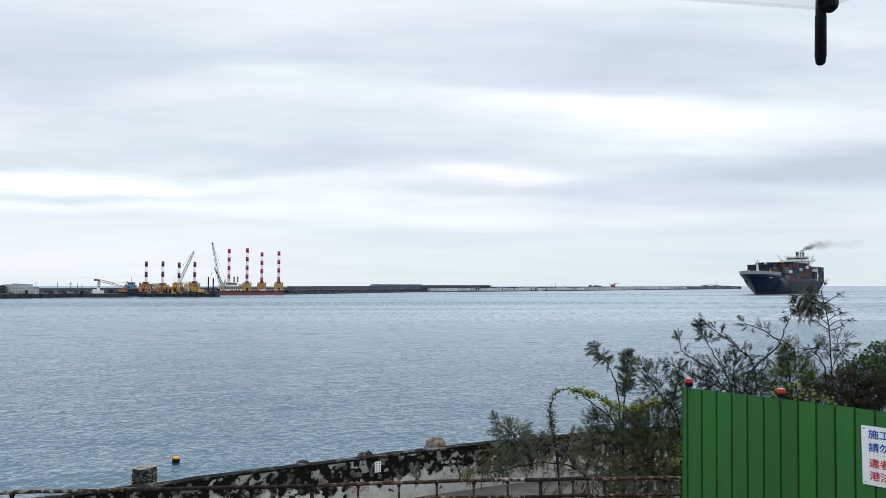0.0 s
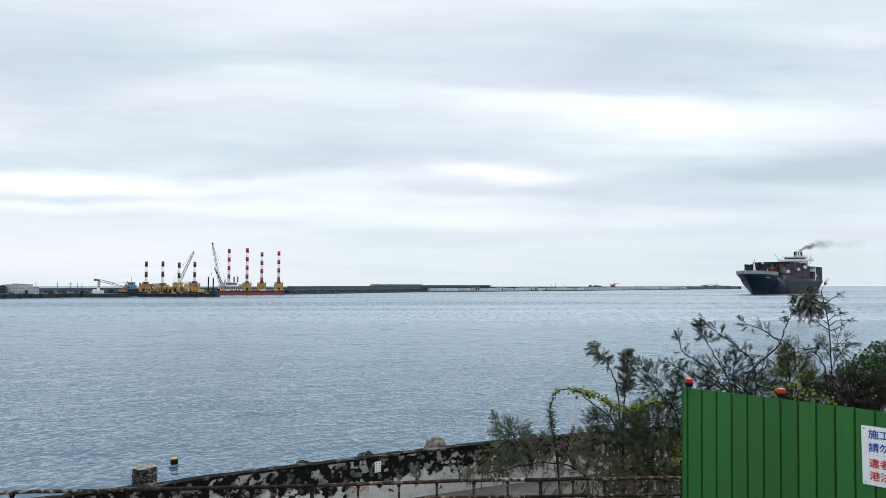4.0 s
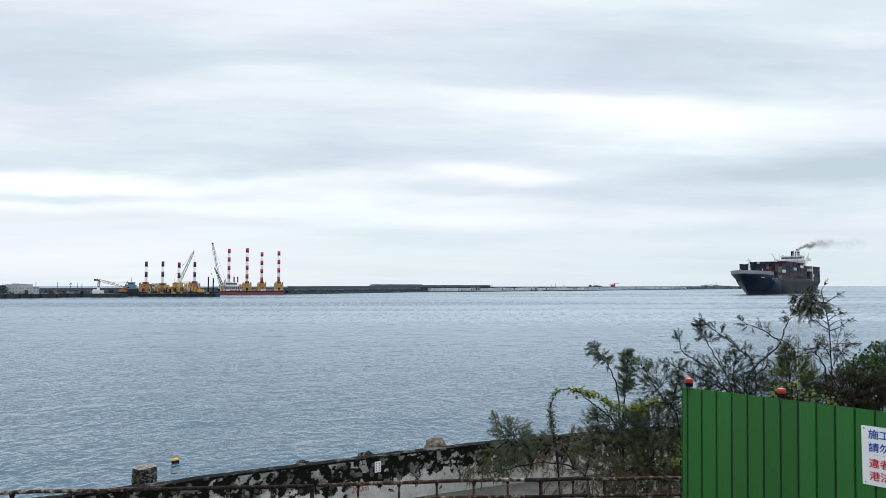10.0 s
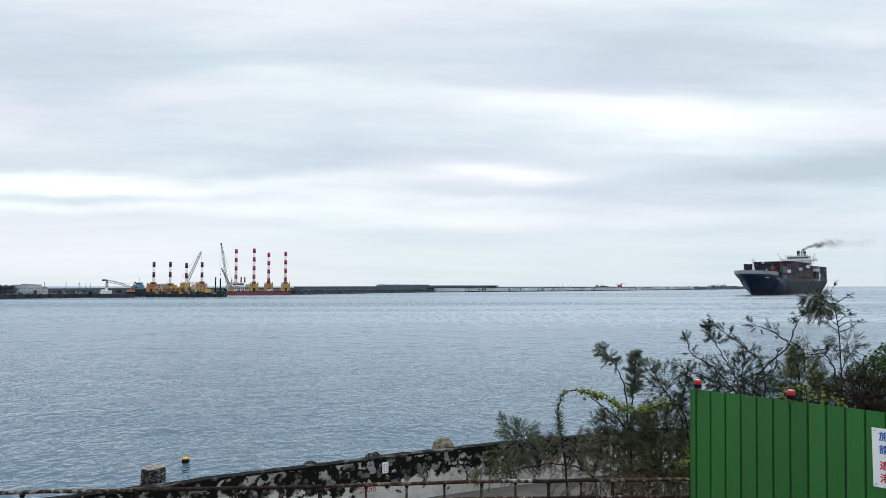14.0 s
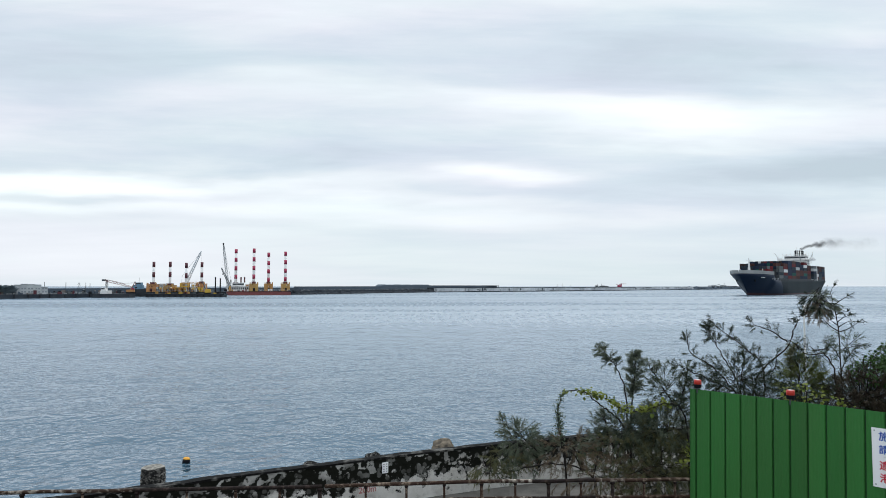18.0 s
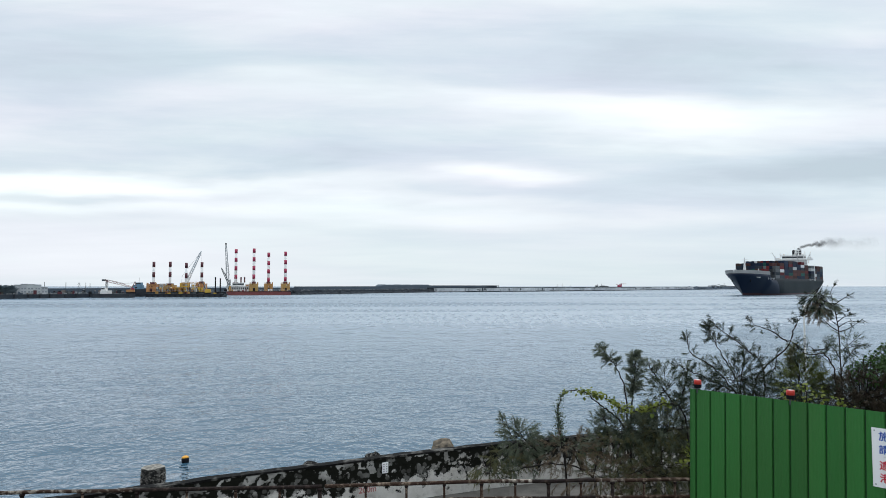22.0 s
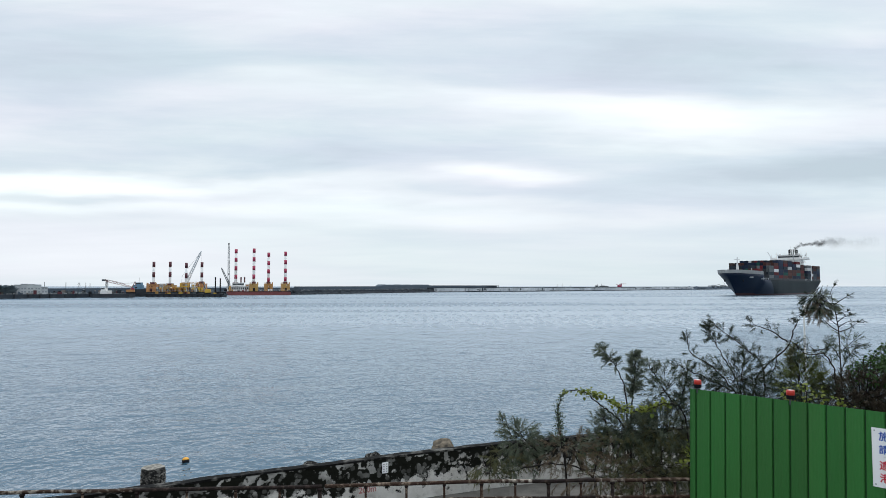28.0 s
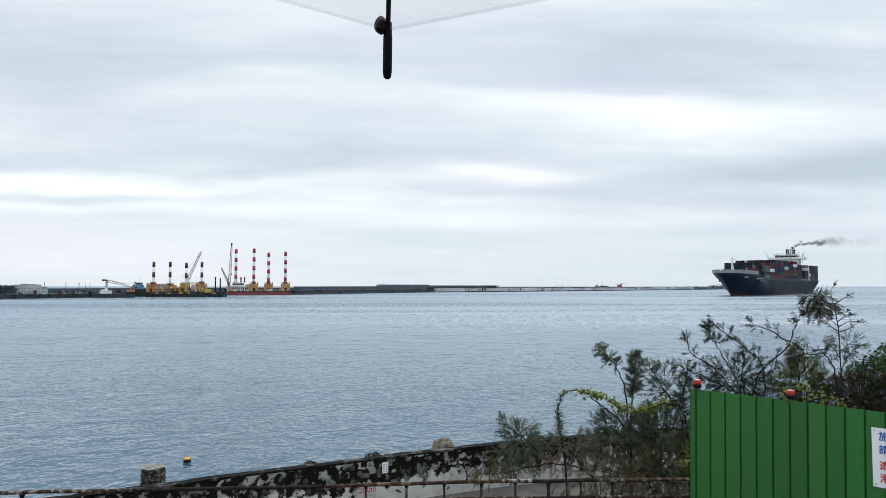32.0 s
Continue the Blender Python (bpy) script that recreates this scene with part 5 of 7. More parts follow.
def caissons():
    rr = random.Random(9)
    t = thing("caisson_row", pose(0, 0, 0), "row of pale concrete caissons along the breakwater", "caissons", kind="structure")
    x = -14.0
    while x < 430:
        y, d = shore_at(x)
        w = rr.choice((9, 14, 18, 20))
        ln = w / max(0.5, d.x) * d.x
        nr = Vector((-d.y, d.x, 0))
        top = 4.5 + rr.uniform(-0.5, 0.3)
        a = math.degrees(math.atan2(d.y, d.x))
        bm = box(0.2, 0, -1, w - rr.uniform(0.4, 1.6), 8.5, top, bevel=0.12)
        ob = part("caisson", bm, FAR_CONCRETE, t)
        ob.matrix_world = pose(x, y, 0, 0, 0, a)
        m = pose(x, y, 0, 0, 0, a)
        st = part("tide_stain", box(0.1, -0.12, -1, w - 0.3, -0.04, rr.uniform(0.7, 1.3)), FAR_QUAY, t, "dark weed at the waterline")
        st.matrix_world = m
        for k in range(rr.choice((0, 1, 1, 2))):
            fx = rr.uniform(0.5, w - 3)
            fe = part("recess", box(fx, -0.10, rr.uniform(1.4, 2.6), fx + rr.uniform(0.5, 2.2), -0.03, top - rr.uniform(0.1, 0.8)), FAR_QUAY, t, "dark opening")
            fe.matrix_world = m
        x += w * d.x
    return t


caissons()
# long flat-topped bank and a low shed behind the parapet


def bank(x0, x1, z, end):
    bm = bmesh.new()
    n = 46
    rings = []
    for i in range(n + 1):
        x = x0 + (x1 - x0) * i / n
        y, d = shore_at(x)
        nr = Vector((-d.y, d.x, 0))
        k = min(1.0, (x - x0) / end, (x1 - x) / end)
        zz = 4.0 + (z - 4.0) * k + 0.22 * noise.noise(Vector((x * 0.35, 0, 3)))
        c = Vector((x, y, 0))
        rings.append([bm.verts.new(c + nr * o + Vector((0, 0, h))) for o, h in ((18, 2.6), (20, zz - 0.3), (21, zz), (27, zz), (31, 2.6))])
    for r0, r1 in zip(rings, rings[1:]):
        for k in range(4):
            bm.faces.new((r0[k], r1[k], r1[k + 1], r0[k + 1]))
    ob = obj("stone_bank", bm, FAR_WALL)
    tagged(ob, "long dark flat-topped stone bank behind the breakwater parapet", "bank", kind="structure")


bank(-57, -9, 8.7, 5.0)
shed = thing("long_shed", pose(0, 0, 3.0), "long low dark shed behind the breakwater parapet", "shed")
shore_strip("wall", -10, 72, 19, 27, -0.5, 4.3, FAR_WALL, "", "", shed)
shore_strip("roof", -11, 73, 18, 28, 4.31, 4.7, FAR_QUAY, "", "", shed)


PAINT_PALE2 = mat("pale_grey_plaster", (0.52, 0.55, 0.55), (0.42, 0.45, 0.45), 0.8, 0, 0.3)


# glass of the harbour building, greyed in colour so haze seems to veil it
HAZED_GLAZING = mat("hazed_grey_glazing", (0.26, 0.29, 0.31), (0.20, 0.23, 0.25), 0.5, 0, 0.6)


def far_building():
    t = thing("harbour_building", pose(-256, 416, 2.4, 0, 0, 31.6), "pale grey low harbour building with stepped roofs on the quay", "building")
    for x0, x1, h in ((-9.0, -5.6, 5.6), (-5.6, -2.0, 6.1), (-2.0, 1.8, 5.9), (1.8, 5.4, 5.7), (5.4, 8.8, 4.2)):
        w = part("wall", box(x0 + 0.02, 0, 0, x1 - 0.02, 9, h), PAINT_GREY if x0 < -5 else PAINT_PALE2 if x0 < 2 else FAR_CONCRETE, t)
        part("roof", box(x0 - 0.1, -0.3, h, x1 - 0.08, 9.3, h + 0.25), FAR_CONCRETE, t)
        n = int((x1 - x0) / 1.5)
        for i in range(n):
            for z in (1.0, 3.0):
                if z + 1.0 < h:
                    part("window", box(x0 + 0.5 + i * 1.5, -0.06, z, x0 + 1.4 + i * 1.5, -0.02, z + 0.95), HAZED_GLAZING, t)


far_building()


def far_tree(x, y, r, seed):
    t = thing("far_tree", pose(x, y, 2.4), "dark round-headed tree on the far quay", "tree", "trees on the far quay")
    rr = random.Random(seed)
    part("trunk", tube([(0, 0, 0), (0.1, 0, 1.5), (0, 0.1, 3)], [0.25, 0.2, 0.12], 6), BARK, t)
    lv = Leaves()
    for i in range(900):
        d = rand_dir(rr)
        k = 0.5 + 0.5 * rr.random() + 0.25 * noise.noise(d * 2 + Vector((seed, 0, 0)))
        p = Vector((d.x * r, d.y * r, 3.0 + d.z * r * 0.75)) * 1.0
        p = Vector((p.x * k, p.y * k, 3.0 + (p.z - 3.0) * k))
        lv.leaf(p, d, rr.uniform(0.35, 0.8), rr)
    lv.make("crown", HAZED_GREEN, t)


for i, (x, y, r) in enumerate(((-262.5, 407.5, 2.9), (-264.5, 405, 3.1), (-266.5, 402.5, 3.0), (-269, 401, 3.2), (-271.5, 399.5, 3.2), (-274, 399, 3.2))):
    far_tree(x, y, r, 70 + i)


def mast(x, y, z, h, r=0.22, arm=0.0):
    t = thing("light_mast", pose(x, y, z), "thin grey mast on the far quay", "mast", "masts on the far quay")
    part("pole", tube([(0, 0, 0), (0, 0, h)], [r, r * 0.6], 8), DARK_STEEL, t)
    part("foot", box(-0.5, -0.5, 0, 0.5, 0.5, 0.5), FAR_CONCRETE, t)
    if arm:
        part("arm", tube([(-arm, 0, h * 0.75), (0, 0, h * 0.9), (arm, 0, h * 0.72)], 0.15, 6), DARK_STEEL, t)


for x, h, a in ((-252.1, 6.4, 0), (-244.7, 6.4, 0), (-240, 6.5, 0.9), (-237.5, 6.0, 0), (-235.9, 5.6, 0.0)):
    mast(x, shore_at(x)[0] + 22, 2.4, h + 1.1, 0.22, a)


FADED_RED = mat("faded_red_lattice", (0.30, 0.17, 0.155), (0.26, 0.18, 0.17), 0.6, 0, 0.5)


def dredger():
    t = thing("floating_crane", pose(-217.5, 434, 0.9), "white floating crane with a lowered lattice jib by the quay", "crane barge")
    part("hull", box(-9, -2, -2, 14, 7, 1.5, bevel=0.2), DARK_HULL, t)
    cab = part("deckhouse", box(-5.4, 0, 1.5, -0.2, 5, 3.6, bevel=0.1), PAINT_WHITE, t, "white deckhouse")
    part("wheelhouse", box(-5.0, 0.4, 3.6, -2.6, 4.4, 5.6, bevel=0.1), PAINT_WHITE, t)
    part("window_band", box(-4.9, 0.33, 4.4, -2.7, 0.39, 5.1), WINDOW_DARK, t)
    part("tower", lattice((-2.4, 2.5, 5.6), (-2.4, 2.5, 10.2), 1.2, 0.9, 5), DARK_STEEL, t)
    part("jib", lattice((-3.6, 2.4, 10.3), (14.5, 2.4, 5.6), 1.3, 0.7, 14, 0.10, 0.06), FADED_RED, t, "faded red lattice jib")
    part("stay", tube([(-2.4, 2.5, 10.6), (8, 2.4, 8.4)], 0.08, 4), DARK_STEEL, t)
    part("counterweight", box(-5.2, 1.6, 9.6, -3.2, 3.3, 10.8), DARK_STEEL, t)


dredger()


def excavator_barge():
    t = thing("orange_excavator", pose(-211.5, 452, 2.4), "orange excavator with folded arm on the quay", "excavator")
    for s in (0, 1):
        part("track", box(-3, -1.4 + s * 2.0, 0, 3, -0.6 + s * 2.0, 0.9, bevel=0.25), BLACK_STEEL, t)
    part("body", box(-2.6, -1.2, 0.95, 2.2, 1.2, 2.6, bevel=0.15), PAINT_ORANGE, t)
    part("cab", box(0.9, -1.25, 2.6, 2.3, -0.1, 3.7, bevel=0.1), PAINT_RED, t)
    part("boom", tube([(-0.5, 0, 2.4), (1.6, 0, 5.6), (2.6, 0, 8.0)], [0.4, 0.4, 0.25], 6), FADED_RED, t)
    part("stick", tube([(2.6, 0, 8.0), (3.4, 0, 4.4)], [0.25, 0.18], 6), FADED_RED, t)
    part("bucket", lump((3.4, 0, 3.9), 0.7, 3, (1, 0.8, 0.8), 2, 0.2), BLACK_STEEL, t)


excavator_barge()


def blue_vessel():
    t = thing("workboat", pose(-215.5, 472, 4.4), "grey-blue workboat wheelhouse showing over the quay", "workboat")
    part("hull", box(-5, -2.5, -5.2, 7, 2.5, 0.8, bevel=0.3), DARK_HULL, t)
    part("wheelhouse", box(-3.2, -2, 0.8, 3.0, 2, 3.6, bevel=0.15), PAINT_BLUE, t)
    part("bridge", box(-1.8, -1.7, 3.6, 2.2, 1.7, 5.4, bevel=0.15), PAINT_BLUE, t)
    part("window_band", box(-1.7, -1.77, 4.3, 2.1, -1.71, 5.0), WINDOW_DARK, t)
    part("mast", tube([(0.2, 0, 5.4), (0.2, 0, 8.6)], 0.12, 6), DARK_STEEL, t)
    part("boom", tube([(-0.5, 0, 5.2), (-13, 0, 4.7)], 0.12, 6), PAINT_MAROON, t)


blue_vessel()

# ---- jack-up platforms ----


def banded_leg(parent, x, y, z0, top, r, band, first, dark):
    """A tubular spud leg with coloured bands, counted down from its top."""
    z, k = top, 0
    leg = part("leg", tube([(x, y, z0), (x, y, top)], r * 0.93, 14), PAINT_WHITE, parent, "banded steel leg", True)
    while z > first:
        if k % 2 == 0:
            part("band", tube([(x, y, max(z - band, first)), (x, y, z)], r, 14), dark, leg, "coloured band", True)
        z -= band
        k += 1


def jacking_house(parent, x, y, z, w, h, material, taper=0.0):
    """Square steel house round a leg: a cluttered block, a deck on top and a collar with guide posts."""
    rr = random.Random(int(x * 7 + h * 13))
    bm = box(x - w / 2, y - w / 2, z, x + w / 2, y + w / 2, z + h * 0.8, bevel=0.06)
    for v in bm.verts:
        v.co.x = x + (v.co.x - x) * (1 - taper * (v.co.z - z) / h)
    b = part("jack_house", bm, material, parent, "jacking house")
    wt = w * (1 - taper * 0.8)
    part("top_deck", box(x - wt * 0.52, y - w * 0.52, z + h * 0.8, x + wt * 0.52, y + w * 0.52, z + h * 0.83), material, b)
    part("collar", box(x - w * 0.24, y - w * 0.24, z + h * 0.83, x + w * 0.24, y + w * 0.24, z + h * 1.04, bevel=0.05), PAINT_MAROON, b, "dark red collar")
    part("doorway", box(x - w * 0.13, y - w / 2 - 0.05, z + 0.3, x + w * 0.13, y - w / 2 - 0.01, z + h * 0.36), BLACK_STEEL, b)
    for k in range(5):
        px, pz = x + rr.uniform(-0.42, 0.3) * w, z + rr.uniform(0.15, 0.7) * h
        part("fitting", box(px, y - w / 2 - 0.35, pz, px + rr.uniform(0.3, 1.1), y - w / 2 - 0.06, pz + rr.uniform(0.3, 1.2)), rr.choice((BLACK_STEEL, PAINT_MAROON, PAINT_YELLOW, material, PAINT_GREY)), b)
    for s in (-1, 1):
        part("guide", box(x + s * wt * 0.43 - 0.3, y - w * 0.42, z + h * 0.83, x + s * wt * 0.43 + 0.3, y - w * 0.2, z + h * rr.uniform(0.92, 1.0)), material, b)
    for s in (-1, 0, 1):
        part("rail_post", tube([(x + s * w * 0.48, y - w * 0.5, z + h * 0.83), (x + s * w * 0.48, y - w * 0.5, z + h * 0.83 + 1.1)], 0.06, 4), PAINT_YELLOW, b)


def leg_frame(parent, x, y, z, w, h, material):
    """Open guide frame round a leg."""
    b = part("guide_frame", box(x - w / 2, y - w / 2, z, x + w / 2, y + w / 2, z + h * 0.35, bevel=0.06), material, parent)
    for sx in (-1, 1):
        for sy in (-1, 1):
            part("column", box(x + sx * w * 0.42 - 0.25, y + sy * w * 0.42 - 0.25, z + h * 0.35, x + sx * w * 0.42 + 0.25, y + sy * w * 0.42 + 0.25, z + h), material, b)
    part("top_ring", box(x - w * 0.5, y - w * 0.5, z + h * 0.85, x + w * 0.5, y - w * 0.36, z + h * 0.97), material, b)
    part("cross_beam", box(x - w * 0.5, y - w * 0.5, z + h * 0.56, x + w * 0.5, y - w * 0.4, z + h * 0.66), PAINT_YELLOW, b)


PALE_STEEL = mat("pale_painted_lattice", (0.70, 0.72, 0.73), (0.55, 0.57, 0.58), 0.6, 0, 0.5)


def yellow_rig():
    t = thing("jackup_barge", pose(-183, 468, 0), "jack-up barge with ochre jacking houses and four maroon-banded legs", "jack-up barge", "jack-up barges")
    part("hull", box(-23.5, -3, -1.0, 18, 13, 3.3, bevel=0.25), DARK_HULL, t)
    for x, y, top in ((-20.5, 0, 24.0), (-10.8, 4, 24.2), (2.0, 0, 23.3), (11.3, 4, 23.9)):
        banded_leg(t, x, y, -4, top, 0.95, 3.55, 10.0, PAINT_MAROON)
    jacking_house(t, -20.8, 0, 3.3, 6.4, 6.4, PAINT_ORANGE)
    jacking_house(t, -10.8, 4, 3.3, 8.2, 5.6, PAINT_OCHRE, 0.3)
    leg_frame(t, 2.0, 0, 3.3, 4.2, 6.2, PAINT_OCHRE)
    jacking_house(t, 11.3, 4, 3.3, 5.8, 6.9, PAINT_ORANGE)
    part("deck_house", box(-16.8, 1, 3.3, -12.0, 8, 9.0, bevel=0.1), PAINT_GREY, t)
    part("window_band", box(-16.5, 0.93, 6.9, -12.3, 0.98, 7.7), WINDOW_DARK, t)
    part("deck_house", box(5, 3, 3.3, 9.6, 9, 8.4, bevel=0.1), PAINT_YELLOW, t)
    part("gangway", box(-7, -1.2, 3.3, -1.5, 0.6, 6.6, bevel=0.1), PAINT_YELLOW, t)
    part("winch", tube([(-15.5, -1.6, 5.5), (-12.5, -1.6, 5.5)], 0.8, 12), PAINT_YELLOW, t)
    part("winch", tube([(6.5, -1.6, 5.4), (9.0, -1.6, 5.4)], 0.75, 12), PAINT_YELLOW, t)
    part("truss", lattice((-2, 1.5, 9.2), (10.5, 1.5, 9.6), 1.1, 1.1, 8, 0.12, 0.07), PAINT_OCHRE, t)
    # crawler crane on deck
    part("crane_house", box(-3.6, 3, 6.3, 2.0, 7, 9.4, bevel=0.15), PAINT_YELLOW, t)
    part("crane_tracks", box(-3.4, 2.6, 3.3, 1.8, 7.4, 6.3, bevel=0.3), BLACK_STEEL, t)
    part("crane_boom", lattice((0.2, 4, 8.4), (10.6, 4, 31.6), 1.6, 0.9, 16, 0.19, 0.12), PALE_STEEL, t, "pale grey lattice boom")
    part("hoist_line", tube([(10.6, 4, 31.4), (10.9, 4, 12)], 0.05, 4), DARK_STEEL, t)
    part("backstay", tube([(-3.2, 5, 9.4), (-2.0, 3.3, 14.5), (10.4, 4, 31.2)], 0.07, 4), DARK_STEEL, t)
    rr = random.Random(3)
    for i in range(34):
        x, h = rr.uniform(-22, 17), rr.uniform(1.6, 5.6)
        part("deck_post", tube([(x, -1.0, 3.3), (x + rr.uniform(-0.5, 0.5), -1.0, 3.3 + h)], rr.uniform(0.09, 0.2), 5), rr.choice((PAINT_OCHRE, PAINT_GREY, PAINT_GREY, DARK_STEEL, PAINT_WHITE)), t)
    for i in range(7):
        x = rr.uniform(-20, 12)
        part("deck_rail", tube([(x, -1.3, 6.0 + 0.5 * (i % 4)), (x + rr.uniform(2, 5), -1.3, 6.0 + 0.5 * (i % 4))], 0.12, 5), PAINT_GREY, t)
    for i in range(80):
        x, w, h = rr.uniform(-22, 16), rr.uniform(0.3, 1.5), rr.uniform(0.5, 3.6)
        part("deck_gear", box(x, -2.6, 3.3, x + w, -1.4 + 0.01 * i, 3.3 + h, bevel=0.08), rr.choice((PAINT_YELLOW, PAINT_ORANGE, PAINT_ORANGE, PAINT_OCHRE, DARK_STEEL, PAINT_GREY, PAINT_WHITE)), t)
    for i in range(22):
        x = -23 + i * 1.93
        part("stanchion", tube([(x, -2.9, 3.3), (x, -2.9, 4.4)], 0.05, 4), PAINT_GREY, t)
    part("guard_rail", tube([(-23, -2.9, 4.4), (17.6, -2.9, 4.4)], 0.05, 4), PAINT_GREY, t)


yellow_rig()


def flat_barge():
    t = thing("flat_barge", pose(-178, 459, 0), "long low black deck barge moored before the jack-up", "barge")
    bm = box(-26, -4, -1.2, 27.5, 4.5, 2.2)
    for v in bm.verts:
        if v.co.z < 0:
            v.co.x *= 0.95
    part("hull", bm, DARK_HULL, t)
    part("rubbing_strake", box(-26.1, -4.15, 1.3, 27.6, -4.02, 1.7), BLACK_STEEL, t)
    rr = random.Random(8)
    for i in range(14):
        x = -24 + i * 3.8
        part("tyre_fender", tube([(x, -4.25, 0.7), (x, -4.6, 0.7)], 0.55, 10), BLACK_STEEL, t)
    for i in range(12):
        x, w, h = rr.uniform(-24, 24), rr.uniform(0.8, 3.0), rr.uniform(0.5, 1.6)
        part("deck_cargo", box(x, -1, 2.2, x + w, 1, 2.2 + h, bevel=0.06), rr.choice((PAINT_YELLOW, PAINT_OCHRE, DARK_STEEL, BLACK_STEEL, RED_HULL)), t)
    # small excavator
    part("excavator_body", box(13.5, -1.2, 2.9, 17, 1.4, 5.2, bevel=0.15), PAINT_YELLOW, t)
    part("excavator_tracks", box(13.2, -1.4, 2.2, 17.3, 1.6, 2.9, bevel=0.2), BLACK_STEEL, t)
    part("excavator_arm", tube([(14.0, 0, 4.6), (11.8, 0, 9.8), (11.0, 0, 9.2)], [0.35, 0.3, 0.2], 6), DARK_STEEL, t)
    for x, top in ((19.3, 13.4), (22.6, 12.6)):
        part("mooring_pile", tube([(x, 3, -3), (x, 3, top)], 0.42, 10), BLACK_STEEL, t, "dark mooring pile")


flat_barge()


def red_rig():
    t = thing("jackup_barge", pose(-155, 552, 0, 0, 0, 20), "red-hulled jack-up barge with white house and four red-banded legs", "jack-up barge", "jack-up barges")
    inv = t.matrix_world.inverted()
    part("hull", box(-24, -7, -1, 25.5, 12, 3.1, bevel=0.3), RED_HULL, t)
    part("deck_edge", box(-24.1, -7.12, 2.5, 25.6, -7.02, 2.9), BLACK_STEEL, t)

    def at(wx, wy):
        p = inv @ Vector((wx, wy, 0))
        return p.x, p.y
    for bx, top, wy in ((-0.31366, 37.4, 556), (-0.28713, 37.4, 547), (-0.26553, 35.1, 568), (-0.24068, 35.5, 559)):
        x, y = at(bx * wy, wy)
        banded_leg(t, x, y, -4, top, 1.18, 3.48, 10.5, PAINT_RED)
        if wy == 556:
            part("leg_collar", box(x - 2.0, y - 2.0, 3.1, x + 2.0, y + 2.0, 10.3, bevel=0.1), PAINT_MAROON, t, "dark red leg collar")
        else:
            jacking_house(t, x, y, 3.1, 6.7, 7.4, PAINT_OCHRE)
    x, y = at(-168.5, 546)
    h = part("deck_house", box(x - 9.0, y - 2, 3.1, x + 9.4, y + 4.5, 7.0, bevel=0.1), PAINT_WHITE, t, "white accommodation house")
    part("walkway", box(x - 9.6, y - 3.2, 6.9, x + 9.9, y - 2.02, 7.05), PAINT_WHITE, h)
    for k in range(11):
        part("window", box(x - 8.5 + k * 1.6, y - 2.07, 4.5, x - 7.5 + k * 1.6, y - 2.02, 6.1), WINDOW_DARK, h)
        part("rail_post", tube([(x - 9.4 + k * 1.9, y - 3.15, 7.05), (x - 9.4 + k * 1.9, y - 3.15, 8.1)], 0.07, 4), PAINT_WHITE, h)
    part("deck_box", box(x + 4.6, y - 1.2, 7.05, x + 8.0, y + 2, 8.9, bevel=0.1), PAINT_WHITE, h)
    part("liferaft", tube([(x + 5.2, y - 1.9, 7.7), (x + 6.8, y - 1.9, 7.7)], 0.5, 8), PAINT_ORANGE, h, "orange liferaft canister")
    part("upper_deck", box(x - 5.2, y - 1.4, 7.2, x + 3.8, y + 4, 10.0, bevel=0.1), PAINT_WHITE, t)
    part("window_band", box(x - 4.9, y - 1.47, 8.2, x + 3.5, y - 1.42, 9.3), WINDOW_DARK, t)
    for k in range(2):
        part("exhaust", tube([(x + 1.5 + k * 2.8, y + 2, 10), (x + 1.5 + k * 2.8, y + 2, 14.5)], 0.55, 8), PAINT_MAROON, t)
    part("mast", tube([(x - 3, y + 1, 10), (x - 3, y + 1, 14)], 0.12, 6), PAINT_WHITE, t)
    rr = random.Random(13)
    for i in range(14):
        gx, w, hh = rr.uniform(-22, 23), rr.uniform(0.8, 2.4), rr.uniform(0.6, 2.0)
        part("deck_gear", box(gx, -6.4, 3.1, gx + w, -5.2, 3.1 + hh, bevel=0.08), rr.choice((PAINT_OCHRE, PAINT_WHITE, DARK_STEEL, RED_HULL)), t)
    for i in range(24):
        gx = -23.5 + i * 2.1
        part("stanchion", tube([(gx, -6.9, 3.1), (gx, -6.9, 4.2)], 0.05, 4), PAINT_WHITE, t)
    part("guard_rail", tube([(-23.5, -6.9, 4.2), (24.8, -6.9, 4.2)], 0.05, 4), PAINT_WHITE, t)


red_rig()


